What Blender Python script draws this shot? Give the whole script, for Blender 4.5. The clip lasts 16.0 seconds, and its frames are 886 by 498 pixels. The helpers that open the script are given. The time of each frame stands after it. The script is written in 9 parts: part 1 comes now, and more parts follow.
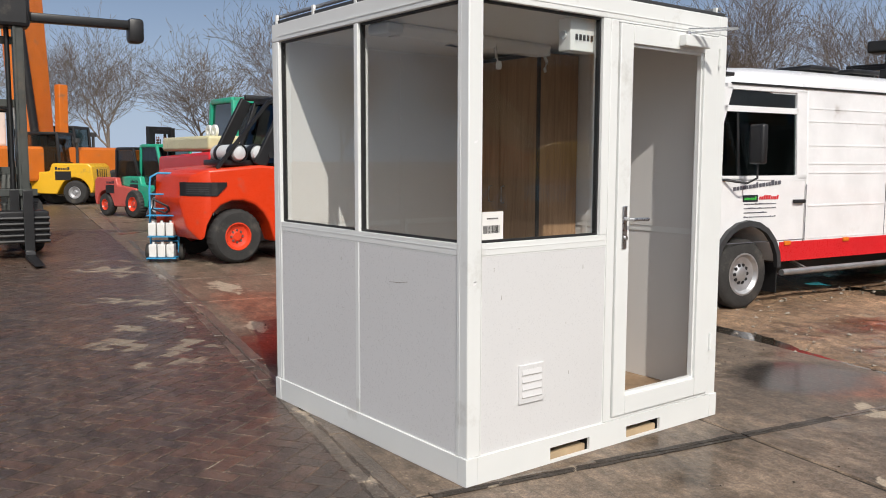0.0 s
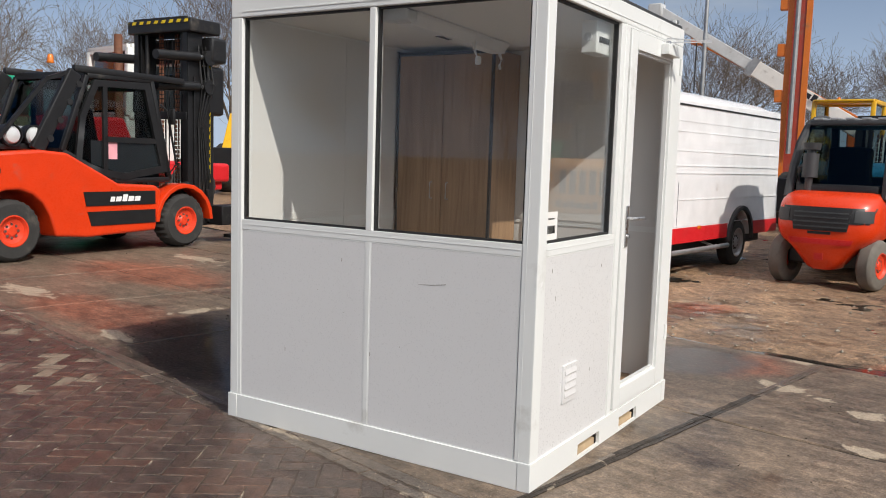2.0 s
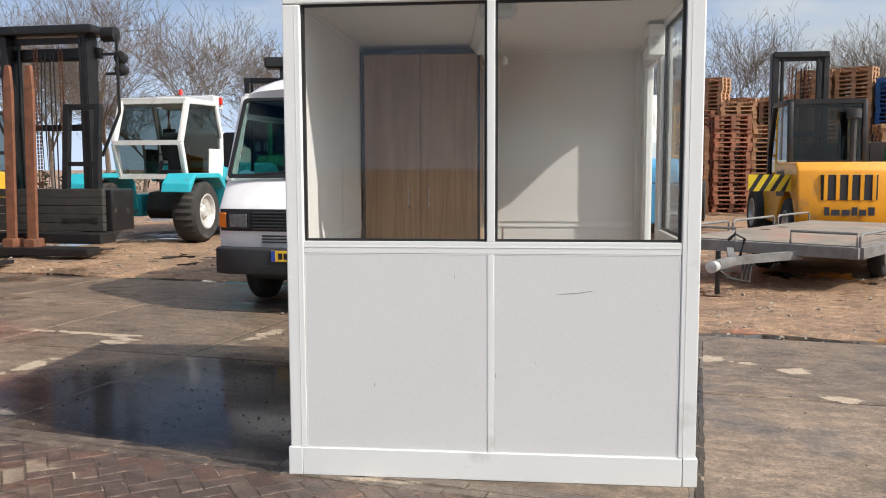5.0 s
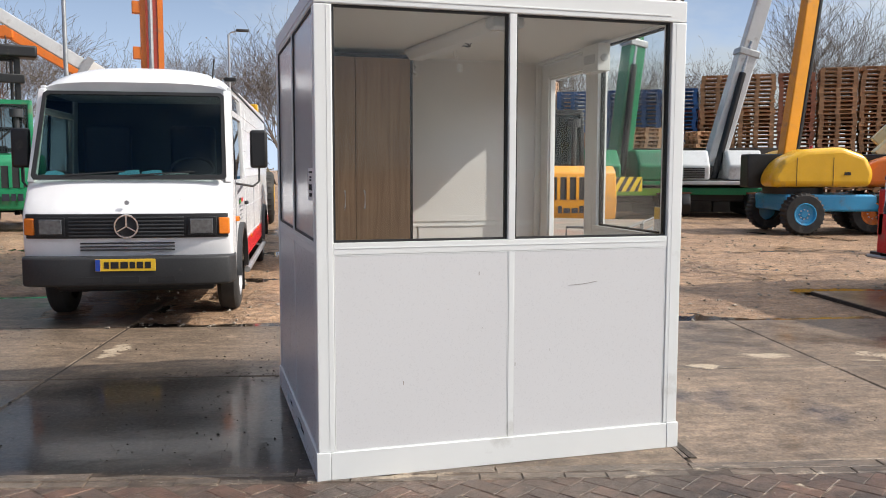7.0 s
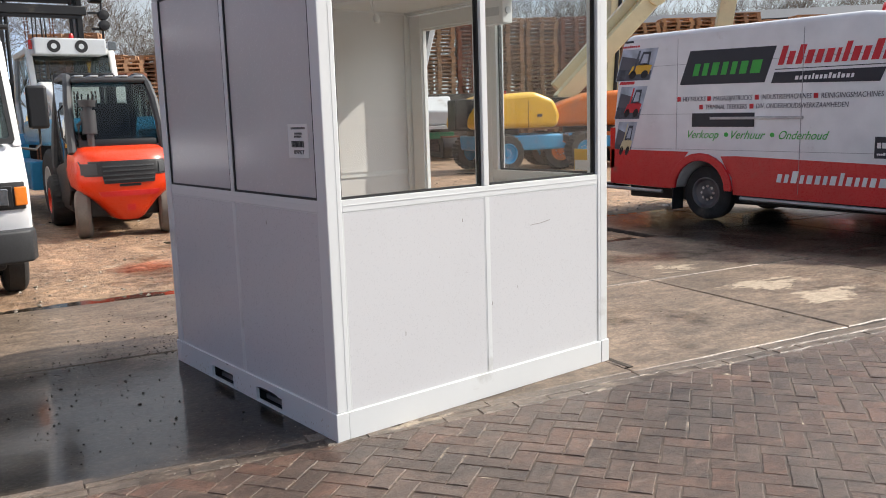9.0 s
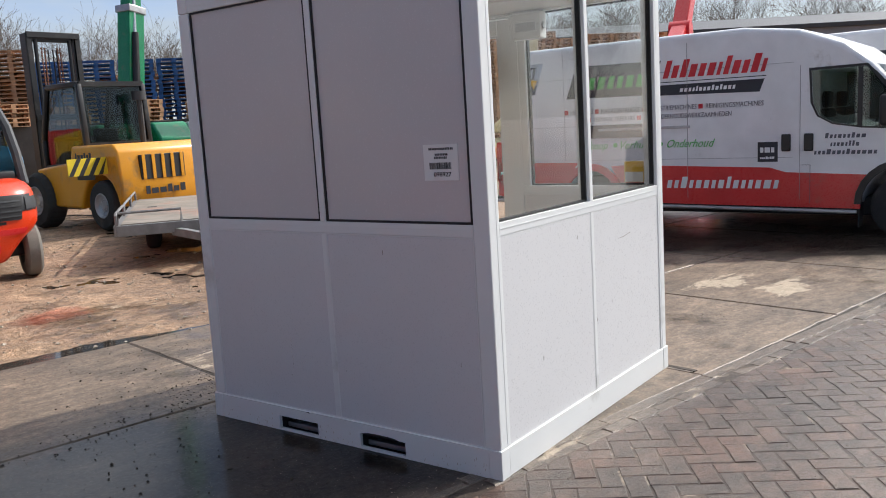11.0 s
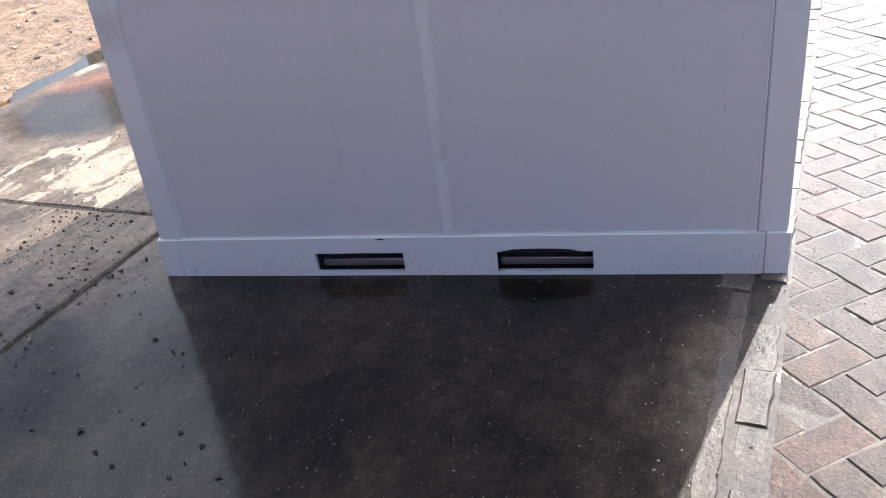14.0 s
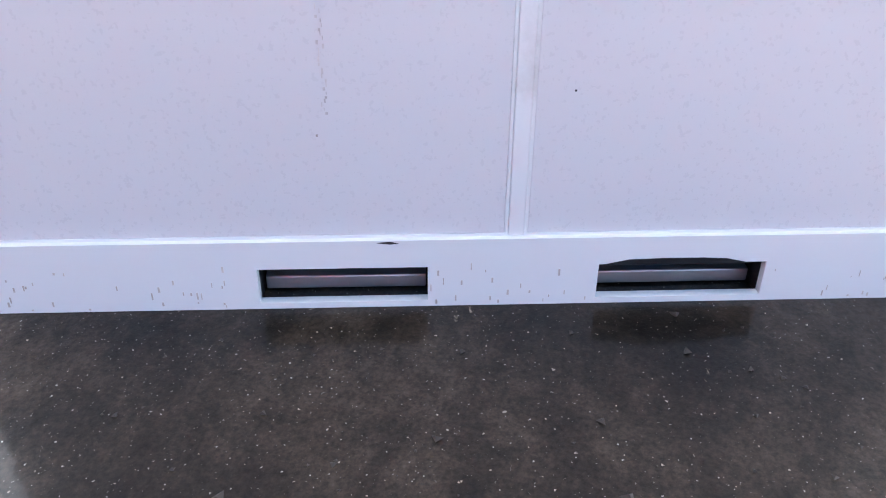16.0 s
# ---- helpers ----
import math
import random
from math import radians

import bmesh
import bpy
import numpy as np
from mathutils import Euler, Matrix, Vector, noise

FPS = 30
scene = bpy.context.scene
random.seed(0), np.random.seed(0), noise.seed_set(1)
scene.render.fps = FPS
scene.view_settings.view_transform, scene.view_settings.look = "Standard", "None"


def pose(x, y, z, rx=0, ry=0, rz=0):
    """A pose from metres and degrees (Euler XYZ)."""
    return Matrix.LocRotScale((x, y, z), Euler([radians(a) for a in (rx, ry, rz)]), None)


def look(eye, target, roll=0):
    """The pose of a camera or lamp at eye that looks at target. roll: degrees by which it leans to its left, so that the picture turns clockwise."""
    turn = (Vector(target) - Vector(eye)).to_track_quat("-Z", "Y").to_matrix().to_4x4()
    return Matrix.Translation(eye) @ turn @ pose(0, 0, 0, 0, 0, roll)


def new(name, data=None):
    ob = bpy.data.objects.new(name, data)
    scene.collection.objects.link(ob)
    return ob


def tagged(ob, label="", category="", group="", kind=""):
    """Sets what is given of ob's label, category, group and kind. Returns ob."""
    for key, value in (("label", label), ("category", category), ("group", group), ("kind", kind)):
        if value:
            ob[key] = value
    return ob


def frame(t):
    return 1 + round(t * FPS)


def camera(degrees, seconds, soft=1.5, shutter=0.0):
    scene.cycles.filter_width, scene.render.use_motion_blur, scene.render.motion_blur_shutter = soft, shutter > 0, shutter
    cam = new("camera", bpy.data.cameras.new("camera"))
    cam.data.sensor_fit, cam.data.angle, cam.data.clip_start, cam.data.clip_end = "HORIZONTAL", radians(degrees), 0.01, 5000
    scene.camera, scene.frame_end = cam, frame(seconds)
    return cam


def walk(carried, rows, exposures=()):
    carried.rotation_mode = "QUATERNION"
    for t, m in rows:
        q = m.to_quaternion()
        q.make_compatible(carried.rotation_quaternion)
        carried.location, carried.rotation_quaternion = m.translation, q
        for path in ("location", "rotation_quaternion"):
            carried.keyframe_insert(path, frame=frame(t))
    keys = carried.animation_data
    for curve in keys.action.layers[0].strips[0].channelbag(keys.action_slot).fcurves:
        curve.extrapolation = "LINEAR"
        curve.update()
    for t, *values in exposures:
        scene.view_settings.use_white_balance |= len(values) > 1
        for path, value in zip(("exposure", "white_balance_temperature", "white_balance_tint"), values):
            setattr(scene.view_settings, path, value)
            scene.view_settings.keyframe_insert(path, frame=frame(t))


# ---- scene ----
cam = camera(55.0, 16.0, 1.0)

PATH = [
    (0, (4.96, -2.47, 1.538), (3.386, -1.254, 1.333), 0.2),
    (0.5, (4.692, -2.848, 1.516), (3.238, -1.489, 1.327), 1.8),
    (1, (4.337, -3.047, 1.496), (3.006, -1.567, 1.297), 2.4),
    (1.5, (3.974, -3.236, 1.515), (2.771, -1.651, 1.312), 2.4),
    (2, (3.617, -3.454, 1.541), (2.557, -1.772, 1.326), 1.8),
    (2.5, (3.236, -3.505, 1.521), (2.25, -1.776, 1.325), 0.8),
    (3, (2.823, -3.638, 1.534), (1.996, -1.826, 1.352), 0.4),
    (3.5, (2.443, -3.751, 1.536), (1.788, -1.872, 1.337), 0.2),
    (4, (2.021, -3.795, 1.543), (1.48, -1.88, 1.343), 0.3),
    (4.2, (1.856, -3.838, 1.531), (1.373, -1.906, 1.344), 0.3),
    (6.3, (0.057, -4.09, 1.494), (0.301, -2.115, 1.29), -0.4),
    (6.5, (-0.104, -4.059, 1.501), (0.2, -2.093, 1.291), -0.2),
    (7, (-0.524, -4.012, 1.504), (0.024, -2.098, 1.319), 0.1),
    (7.5, (-0.926, -3.955, 1.53), (-0.161, -2.118, 1.331), -0.5),
    (8, (-1.292, -3.775, 1.536), (-0.367, -2.017, 1.303), -1.4),
    (8.5, (-1.708, -3.622, 1.531), (-0.607, -1.977, 1.244), -1.0),
    (9, (-2.009, -3.364, 1.535), (-0.777, -1.82, 1.223), -1.8),
    (9.2, (-2.115, -3.211, 1.549), (-0.857, -1.684, 1.255), -2.1),
    (11.3, (-3.136, -1.782, 1.603), (-1.488, -0.703, 1.259), -4.4),
    (11.5, (-3.172, -1.627, 1.593), (-1.492, -0.614, 1.203), -5.2),
    (12, (-3.167, -1.183, 1.542), (-1.455, -0.265, 1.065), -6.6),
    (12.5, (-3.088, -0.702, 1.45), (-1.33, 0.074, 0.894), -6.5),
    (13, (-2.837, -0.259, 1.374), (-1.059, 0.383, 0.72), -6.9),
    (13.5, (-2.566, 0.104, 1.285), (-0.818, 0.696, 0.516), -7.0),
    (14, (-2.248, 0.478, 1.373), (-0.545, 0.879, 0.402), -7.1),
    (14.5, (-1.991, 0.777, 1.213), (-0.24, 0.982, 0.268), -4.3),
    (15, (-1.709, 1.001, 1.142), (0.017, 1.083, 0.135), -2.3),
    (15.5, (-1.453, 1.132, 1.011), (0.262, 1.115, -0.016), -1.6),
    (16, (-1.218, 1.162, 0.887), (0.47, 1.09, -0.184), 0.4),
]

scene.view_settings.exposure = 0.0
EXPOSURES = [(0.0, -0.62, 6500, 10), (2.5, -0.48, 6550, 10), (4.0, -0.06, 6600, 10), (7.0, 0.0, 6550, 10), (9.0, 0.14, 6550, 10), (11.5, 0.02, 6250, 10), (12.5, 0.18, 6250, 10), (13.5, 0.44, 6150, 10), (14.5, 1.18, 5700, 12), (15.0, 1.46, 5450, 13), (15.5, 1.84, 5700, 12), (16.0, 2.34, 6200, 10)]
walk(cam, [(t, look(eye, target, roll)) for t, eye, target, roll in PATH], EXPOSURES)


# ---------------------------------------------------------------- daylight
SUN_FROM = Vector((0.70, -0.275, 0.658)).normalized()
SUN_AZ = math.atan2(SUN_FROM.x, SUN_FROM.y)
SUN_EL = math.asin(SUN_FROM.z)

world = bpy.data.worlds.new("sky")
scene.world = world
world.use_nodes = True
wt = world.node_tree
wt.nodes.clear()
sky = wt.nodes.new("ShaderNodeTexSky")
sky.sky_type = "NISHITA"
sky.sun_disc = False
sky.sun_elevation, sky.sun_rotation = SUN_EL, SUN_AZ
sky.air_density, sky.dust_density, sky.ozone_density = 1.0, 0.9, 3.0
wc = wt.nodes.new("ShaderNodeTexCoord")
wm = wt.nodes.new("ShaderNodeMapping")
wm.inputs["Scale"].default_value = (1.0, 1.0, 2.6)
cloud = wt.nodes.new("ShaderNodeTexNoise")
cloud.inputs["Scale"].default_value = 2.3
cloud.inputs["Detail"].default_value = 9.0
cloud.inputs["Roughness"].default_value = 0.55
cloud.inputs["Distortion"].default_value = 0.25
ramp = wt.nodes.new("ShaderNodeValToRGB")
ramp.color_ramp.elements[0].position, ramp.color_ramp.elements[1].position = 0.468, 0.60
cloud_mix = wt.nodes.new("ShaderNodeMixRGB")
lit = wt.nodes.new("ShaderNodeMixRGB")                # clouds near the sun are the brightest
lit.blend_type = "ADD"
lit.inputs["Fac"].default_value = 1.0
high, tone = wt.nodes.new("ShaderNodeSeparateXYZ"), wt.nodes.new("ShaderNodeMapRange")   # low clouds are hazy, high ones bright
for key, v in zip(("From Min", "From Max", "To Min", "To Max"), (0.12, 0.5, 7.5, 22.0)):
    tone.inputs[key].default_value = v
wt.links.new(wc.outputs["Generated"], high.inputs[0])
wt.links.new(high.outputs["Z"], tone.inputs["Value"])
wt.links.new(tone.outputs["Result"], lit.inputs["Color2"])
back = wt.nodes.new("ShaderNodeBackground")
back.inputs["Strength"].default_value = 0.052
wout = wt.nodes.new("ShaderNodeOutputWorld")
wt.links.new(wc.outputs["Generated"], wm.inputs["Vector"])
wt.links.new(wm.outputs["Vector"], cloud.inputs["Vector"])
bank = wt.nodes.new("ShaderNodeVectorMath")            # the cloud cover thickens towards the east
bank.operation = "DOT_PRODUCT"
bank.inputs[1].default_value = (0.200, -0.030, 0.05)
cover = wt.nodes.new("ShaderNodeMath")
wt.links.new(wc.outputs["Generated"], bank.inputs[0])
wt.links.new(bank.outputs["Value"], cover.inputs[0])
wt.links.new(cloud.outputs["Fac"], cover.inputs[1])
wt.links.new(cover.outputs[0], ramp.inputs["Fac"])
wt.links.new(ramp.outputs["Color"], cloud_mix.inputs["Fac"])
deep = wt.nodes.new("ShaderNodeHueSaturation")         # clear air between the clouds
deep.inputs["Saturation"].default_value = 1.3
wt.links.new(sky.outputs["Color"], deep.inputs["Color"])
air = wt.nodes.new("ShaderNodeMixRGB")
air.blend_type = "MULTIPLY"
air.inputs["Fac"].default_value = 1.0
air.inputs["Color2"].default_value = (0.98, 1.02, 1.22, 1)
wt.links.new(deep.outputs["Color"], air.inputs["Color1"])
haze, veil = wt.nodes.new("ShaderNodeMapRange"), wt.nodes.new("ShaderNodeMixRGB")
for key, v in zip(("From Min", "From Max", "To Min", "To Max"), (0.0, 0.36, 0.80, 0.0)):
    haze.inputs[key].default_value = v
veil.inputs["Color2"].default_value = (15.5, 19.0, 24.5, 1)
wt.links.new(high.outputs["Z"], haze.inputs["Value"])
wt.links.new(haze.outputs["Result"], veil.inputs["Fac"])
wt.links.new(air.outputs["Color"], veil.inputs["Color1"])
wt.links.new(veil.outputs["Color"], cloud_mix.inputs["Color1"])
wt.links.new(sky.outputs["Color"], lit.inputs["Color1"])
wt.links.new(lit.outputs["Color"], cloud_mix.inputs["Color2"])
toward, near_sun, glare = wt.nodes.new("ShaderNodeVectorMath"), wt.nodes.new("ShaderNodeMapRange"), wt.nodes.new("ShaderNodeMixRGB")
toward.operation = "DOT_PRODUCT"                       # the air brightens round the sun
toward.inputs[1].default_value = SUN_FROM
near_sun.interpolation_type = "SMOOTHSTEP"
for key, v in zip(("From Min", "From Max", "To Min", "To Max"), (0.72, 1.0, 0.0, 26.0)):
    near_sun.inputs[key].default_value = v
glare.blend_type = "ADD"
glare.inputs["Fac"].default_value = 1.0
wt.links.new(wc.outputs["Generated"], toward.inputs[0])
wt.links.new(toward.outputs["Value"], near_sun.inputs["Value"])
wt.links.new(cloud_mix.outputs["Color"], glare.inputs["Color1"])
wt.links.new(near_sun.outputs["Result"], glare.inputs["Color2"])
wt.links.new(glare.outputs["Color"], back.inputs["Color"])
wt.links.new(back.outputs["Background"], wout.inputs["Surface"])

sun_data = bpy.data.lights.new("sun", "SUN")
sun_data.energy, sun_data.angle, sun_data.color = 4.7, radians(0.55), (1.0, 0.94, 0.85)
sun = new("sun", sun_data)
sun.matrix_world = look(SUN_FROM * 60, (0, 0, 0))


# ---------------------------------------------------------------- materials
MATS = {}


def mat(name, base, rough=0.5, metal=0.0, var=0.12, scale=5.0, bump=0.05, bscale=60.0, dirt=None, dirt_amount=0.0, dirt_scale=1.7, coat=0.0, rand=0.0):
    """A painted, plastic, metal, rubber or wooden surface: grain and blotches at two scales, with patches of dirt or wear."""
    if name in MATS:
        return MATS[name]
    m = MATS[name] = bpy.data.materials.new(name)
    m.use_nodes = True
    nt = m.node_tree
    n, l = nt.nodes, nt.links
    bsdf = n["Principled BSDF"]
    bsdf.inputs["Metallic"].default_value = metal
    bsdf.inputs["Coat Weight"].default_value = coat
    bsdf.inputs["Coat Roughness"].default_value = 0.08
    tc = n.new("ShaderNodeTexCoord")
    big, fine = n.new("ShaderNodeTexNoise"), n.new("ShaderNodeTexNoise")
    big.inputs["Scale"].default_value, fine.inputs["Scale"].default_value = scale, bscale
    big.inputs["Detail"].default_value, fine.inputs["Detail"].default_value = 6, 3
    l.new(tc.outputs["Object"], big.inputs["Vector"])
    l.new(tc.outputs["Object"], fine.inputs["Vector"])
    hsv = n.new("ShaderNodeHueSaturation")
    hsv.inputs["Color"].default_value = (*base, 1)
    mr = n.new("ShaderNodeMapRange")
    mr.inputs["From Min"].default_value, mr.inputs["From Max"].default_value = 0.25, 0.75
    mr.inputs["To Min"].default_value, mr.inputs["To Max"].default_value = 1 - var, 1 + var
    l.new(big.outputs["Fac"], mr.inputs["Value"])
    value = mr.outputs["Result"]
    if rand:
        info, add = n.new("ShaderNodeObjectInfo"), n.new("ShaderNodeMath")
        add.operation = "MULTIPLY_ADD"
        add.inputs[1].default_value = 2 * rand
        l.new(info.outputs["Random"], add.inputs[0])
        sub = n.new("ShaderNodeMath")
        sub.operation = "SUBTRACT"
        sub.inputs[1].default_value = rand
        l.new(value, add.inputs[2])
        l.new(add.outputs[0], sub.inputs[0])
        value = sub.outputs[0]
    l.new(value, hsv.inputs["Value"])
    color = hsv.outputs["Color"]
    rmap = n.new("ShaderNodeMapRange")
    rmap.inputs["From Min"].default_value, rmap.inputs["From Max"].default_value = 0.3, 0.7
    rmap.inputs["To Min"].default_value, rmap.inputs["To Max"].default_value = max(0.02, rough - 0.08), min(1, rough + 0.1)
    l.new(fine.outputs["Fac"], rmap.inputs["Value"])
    roughness = rmap.outputs["Result"]
    if dirt:
        dn = n.new("ShaderNodeTexNoise")
        dn.inputs["Scale"].default_value, dn.inputs["Detail"].default_value, dn.inputs["Roughness"].default_value = dirt_scale, 8, 0.68
        l.new(tc.outputs["Object"], dn.inputs["Vector"])
        dr = n.new("ShaderNodeMapRange")
        dr.inputs["From Min"].default_value, dr.inputs["From Max"].default_value = 0.62 - 0.3 * dirt_amount, 0.80 - 0.2 * dirt_amount
        dr.inputs["To Max"].default_value = 0.85
        l.new(dn.outputs["Fac"], dr.inputs["Value"])
        mix = n.new("ShaderNodeMixRGB")
        mix.inputs["Color2"].default_value = (*dirt, 1)
        l.new(dr.outputs["Result"], mix.inputs["Fac"])
        l.new(color, mix.inputs["Color1"])
        color = mix.outputs["Color"]
        rm = n.new("ShaderNodeMixRGB")
        rm.inputs["Color2"].default_value = (0.85, 0.85, 0.85, 1)
        l.new(dr.outputs["Result"], rm.inputs["Fac"])
        l.new(roughness, rm.inputs["Color1"])
        roughness = rm.outputs["Color"]
    l.new(color, bsdf.inputs["Base Color"])
    l.new(roughness, bsdf.inputs["Roughness"])
    if bump:
        bn = n.new("ShaderNodeBump")
        bn.inputs["Strength"].default_value, bn.inputs["Distance"].default_value = bump, 0.004
        l.new(fine.outputs["Fac"], bn.inputs["Height"])
        l.new(bn.outputs["Normal"], bsdf.inputs["Normal"])
    return m


def clear_glass(name, tint, gloss=1.0):
    """A thin clear pane: light passes, and the surface mirrors by Fresnel."""
    m = MATS[name] = bpy.data.materials.new(name)
    m.use_nodes = True
    n, l = m.node_tree.nodes, m.node_tree.links
    n.clear()
    out, mix = n.new("ShaderNodeOutputMaterial"), n.new("ShaderNodeMixShader")
    tr, gl, lw = n.new("ShaderNodeBsdfTransparent"), n.new("ShaderNodeBsdfGlossy"), n.new("ShaderNodeLayerWeight")
    tr.inputs["Color"].default_value = (*tint, 1)
    gl.inputs["Roughness"].default_value = 0.01
    gl.inputs["Color"].default_value = (gloss, gloss, gloss, 1)
    lw.inputs["Blend"].default_value = 0.5
    pw, mr = n.new("ShaderNodeMath"), n.new("ShaderNodeMapRange")
    pw.operation = "POWER"
    pw.inputs[1].default_value = 5.0
    mr.inputs["To Min"].default_value, mr.inputs["To Max"].default_value = 0.03, 0.9
    l.new(lw.outputs["Facing"], pw.inputs[0])
    l.new(pw.outputs[0], mr.inputs["Value"])
    l.new(mr.outputs["Result"], mix.inputs["Fac"])
    l.new(tr.outputs["BSDF"], mix.inputs[1])
    l.new(gl.outputs["BSDF"], mix.inputs[2])
    l.new(mix.outputs["Shader"], out.inputs["Surface"])
    return m


def wet_surface(name, dry, other, wet_level, film=1.0, soaked=0.5, rough=0.7, patch=None, patch_at=0.60, spots=(), stains=(), speck=0.0, bump=0.35, bump_scale=45.0, bump_dist=0.006, rand=0.0, pieces=False, ripple=0.0015, soak_shade=(), sheen=0.05, fine=False):
    """Paving, concrete or mud: tones at four scales, a film of rain water in its low places, dried sandy patches, rusty
    stains and grit.
    spots, stains, soak_shade: (u, v, half length, half width) of single dried, red, or sodden and shade-darkened
    patches in yard coordinates."""
    m = MATS[name] = bpy.data.materials.new(name)
    m.use_nodes = True
    n, l = m.node_tree.nodes, m.node_tree.links
    bsdf = n["Principled BSDF"]
    bsdf.inputs["IOR"].default_value = 1.45
    geo = n.new("ShaderNodeNewGeometry")
    yard = n.new("ShaderNodeVectorRotate")
    yard.rotation_type = "Z_AXIS"
    yard.inputs["Angle"].default_value = -YARD_TURN
    l.new(geo.outputs["Position"], yard.inputs["Vector"])

    def noise_at(s, detail=6, rough=0.6, seed=0.0, distort=0.0, stretch=None):
        node, add = n.new("ShaderNodeTexNoise"), n.new("ShaderNodeVectorMath")
        add.operation = "ADD"
        add.inputs[1].default_value = (seed, seed * 0.7, 0)
        l.new(yard.outputs["Vector"], add.inputs[0])
        if stretch:
            mul = n.new("ShaderNodeVectorMath")
            mul.operation = "MULTIPLY"
            mul.inputs[1].default_value = stretch
            l.new(add.outputs[0], mul.inputs[0])
            add = mul
        l.new(add.outputs[0], node.inputs["Vector"])
        node.inputs["Scale"].default_value, node.inputs["Detail"].default_value = s, detail
        node.inputs["Roughness"].default_value, node.inputs["Distortion"].default_value = rough, distort
        return node.outputs["Fac"]

    def step(value, a, b, lo=0.0, hi=1.0):
        node = n.new("ShaderNodeMapRange")
        for key, v in zip(("From Min", "From Max", "To Min", "To Max"), (a, b, lo, hi)):
            node.inputs[key].default_value = v
        l.new(value, node.inputs["Value"])
        return node.outputs["Result"]

    def mixed(fac, c1, c2, kind="MIX"):
        node = n.new("ShaderNodeMixRGB")
        node.blend_type = kind
        for key, v in (("Fac", fac), ("Color1", c1), ("Color2", c2)):
            if isinstance(v, (float, int)):
                node.inputs[key].default_value = v if key == "Fac" else (v, v, v, 1)
            elif isinstance(v, tuple):
                node.inputs[key].default_value = (*v, 1)
            else:
                l.new(v, node.inputs[key])
        return node.outputs["Color"]

    def calc(kind, x, y, z=0.0):
        node = n.new("ShaderNodeMath")
        node.operation = kind
        for i, v in enumerate((x, y, z)):
            if isinstance(v, (float, int)):
                node.inputs[i].default_value = v
            else:
                l.new(v, node.inputs[i])
        return node.outputs[0]

    def nearest(places):
        """How far the nearest of the given patches is, in its own half widths."""
        best = None
        for u, v, ru, rv in places:
            sub, mul, ln = (n.new("ShaderNodeVectorMath") for _ in range(3))
            sub.operation, mul.operation, ln.operation = "SUBTRACT", "MULTIPLY", "LENGTH"
            sub.inputs[1].default_value, mul.inputs[1].default_value = (u, v, 0), (1 / ru, 1 / rv, 0)
            l.new(yard.outputs["Vector"], sub.inputs[0])
            l.new(sub.outputs[0], mul.inputs[0])
            l.new(mul.outputs[0], ln.inputs[0])
            best = ln.outputs["Value"] if best is None else calc("MINIMUM", best, ln.outputs["Value"])
        return best

    ragged = noise_at(2.6, 10, 0.72, 17.0, 0.6, (0.8, 1.5, 1.0))
    broad = noise_at(0.42, 6, 0.6, 3.1, 0.5)
    puddled = step(calc("MULTIPLY_ADD", noise_at(2.3, 7, 0.62, 7.7, 0.3), 0.45, broad), wet_level + 0.16, wet_level + 0.27)
    color = mixed(step(noise_at(1.1, 8, 0.68, 9.0, 0.4), 0.38, 0.64), dry, other)
    color = mixed(1.0, color, step(noise_at(5.5, 6, 0.7, 31.0, 0.3, (0.6, 1.6, 1.0)), 0.30, 0.70, 0.52, 1.48), "MULTIPLY")
    color = mixed(1.0, color, step(noise_at(13.0, 5, 0.7, 51.0, 0.5), 0.32, 0.68, 0.70, 1.30), "MULTIPLY")
    color = mixed(1.0, color, step(noise_at(30.0, 5, 0.72, 5.0), 0.25, 0.75, 0.60, 1.40), "MULTIPLY")
    if rand:
        info = n.new("ShaderNodeObjectInfo")
        frac = calc("FRACT", calc("ADD", info.outputs["Random"], geo.outputs["Random Per Island"]), 0.0)
        color = mixed(1.0, color, step(frac, 0, 1, 1 - rand, 1 + rand), "MULTIPLY")
        if pieces:
            other_frac = calc("FRACT", calc("MULTIPLY", frac, 7.31), 0.0)
            color = mixed(step(other_frac, 0.55, 0.95, 0.0, 0.8), color, mixed(1.0, color, (1.22, 0.97, 0.86), "MULTIPLY"))
    dried = None
    if patch:
        level = ragged
        if spots:
            close = step(nearest(spots), 0.25, 1.35, 0.20, -0.05)
            level = calc("ADD", ragged, close)
        if pieces:
            level = calc("ADD", calc("MULTIPLY_ADD", ragged, -0.45, level), step(frac, 0, 1, 0.225 - 0.17, 0.225 + 0.17))
        dried = step(level, patch_at, patch_at + (0.08 if pieces else 0.035))
        puddled = calc("MULTIPLY", puddled, step(dried, 0, 1, 1, 0))
    if soak_shade:
        sodden_shade = step(calc("ADD", nearest(soak_shade), calc("MULTIPLY", noise_at(1.6, 8, 0.66, 23.0, 0.3), 0.9)), 1.22, 1.62, 1.0, 0.0)
        puddled = calc("MAXIMUM", puddled, sodden_shade)
    if stains:
        red = step(calc("ADD", nearest(stains), calc("MULTIPLY", ragged, 1.3)), 1.2, 1.75, 0.75, 0.0)
        color = mixed(red, color, mixed(1.0, color, (1.45, 0.72, 0.58), "MULTIPLY"))
    color = mixed(puddled, color, mixed(1.0, color, (soaked, soaked * 0.985, soaked * 0.97), "MULTIPLY"))
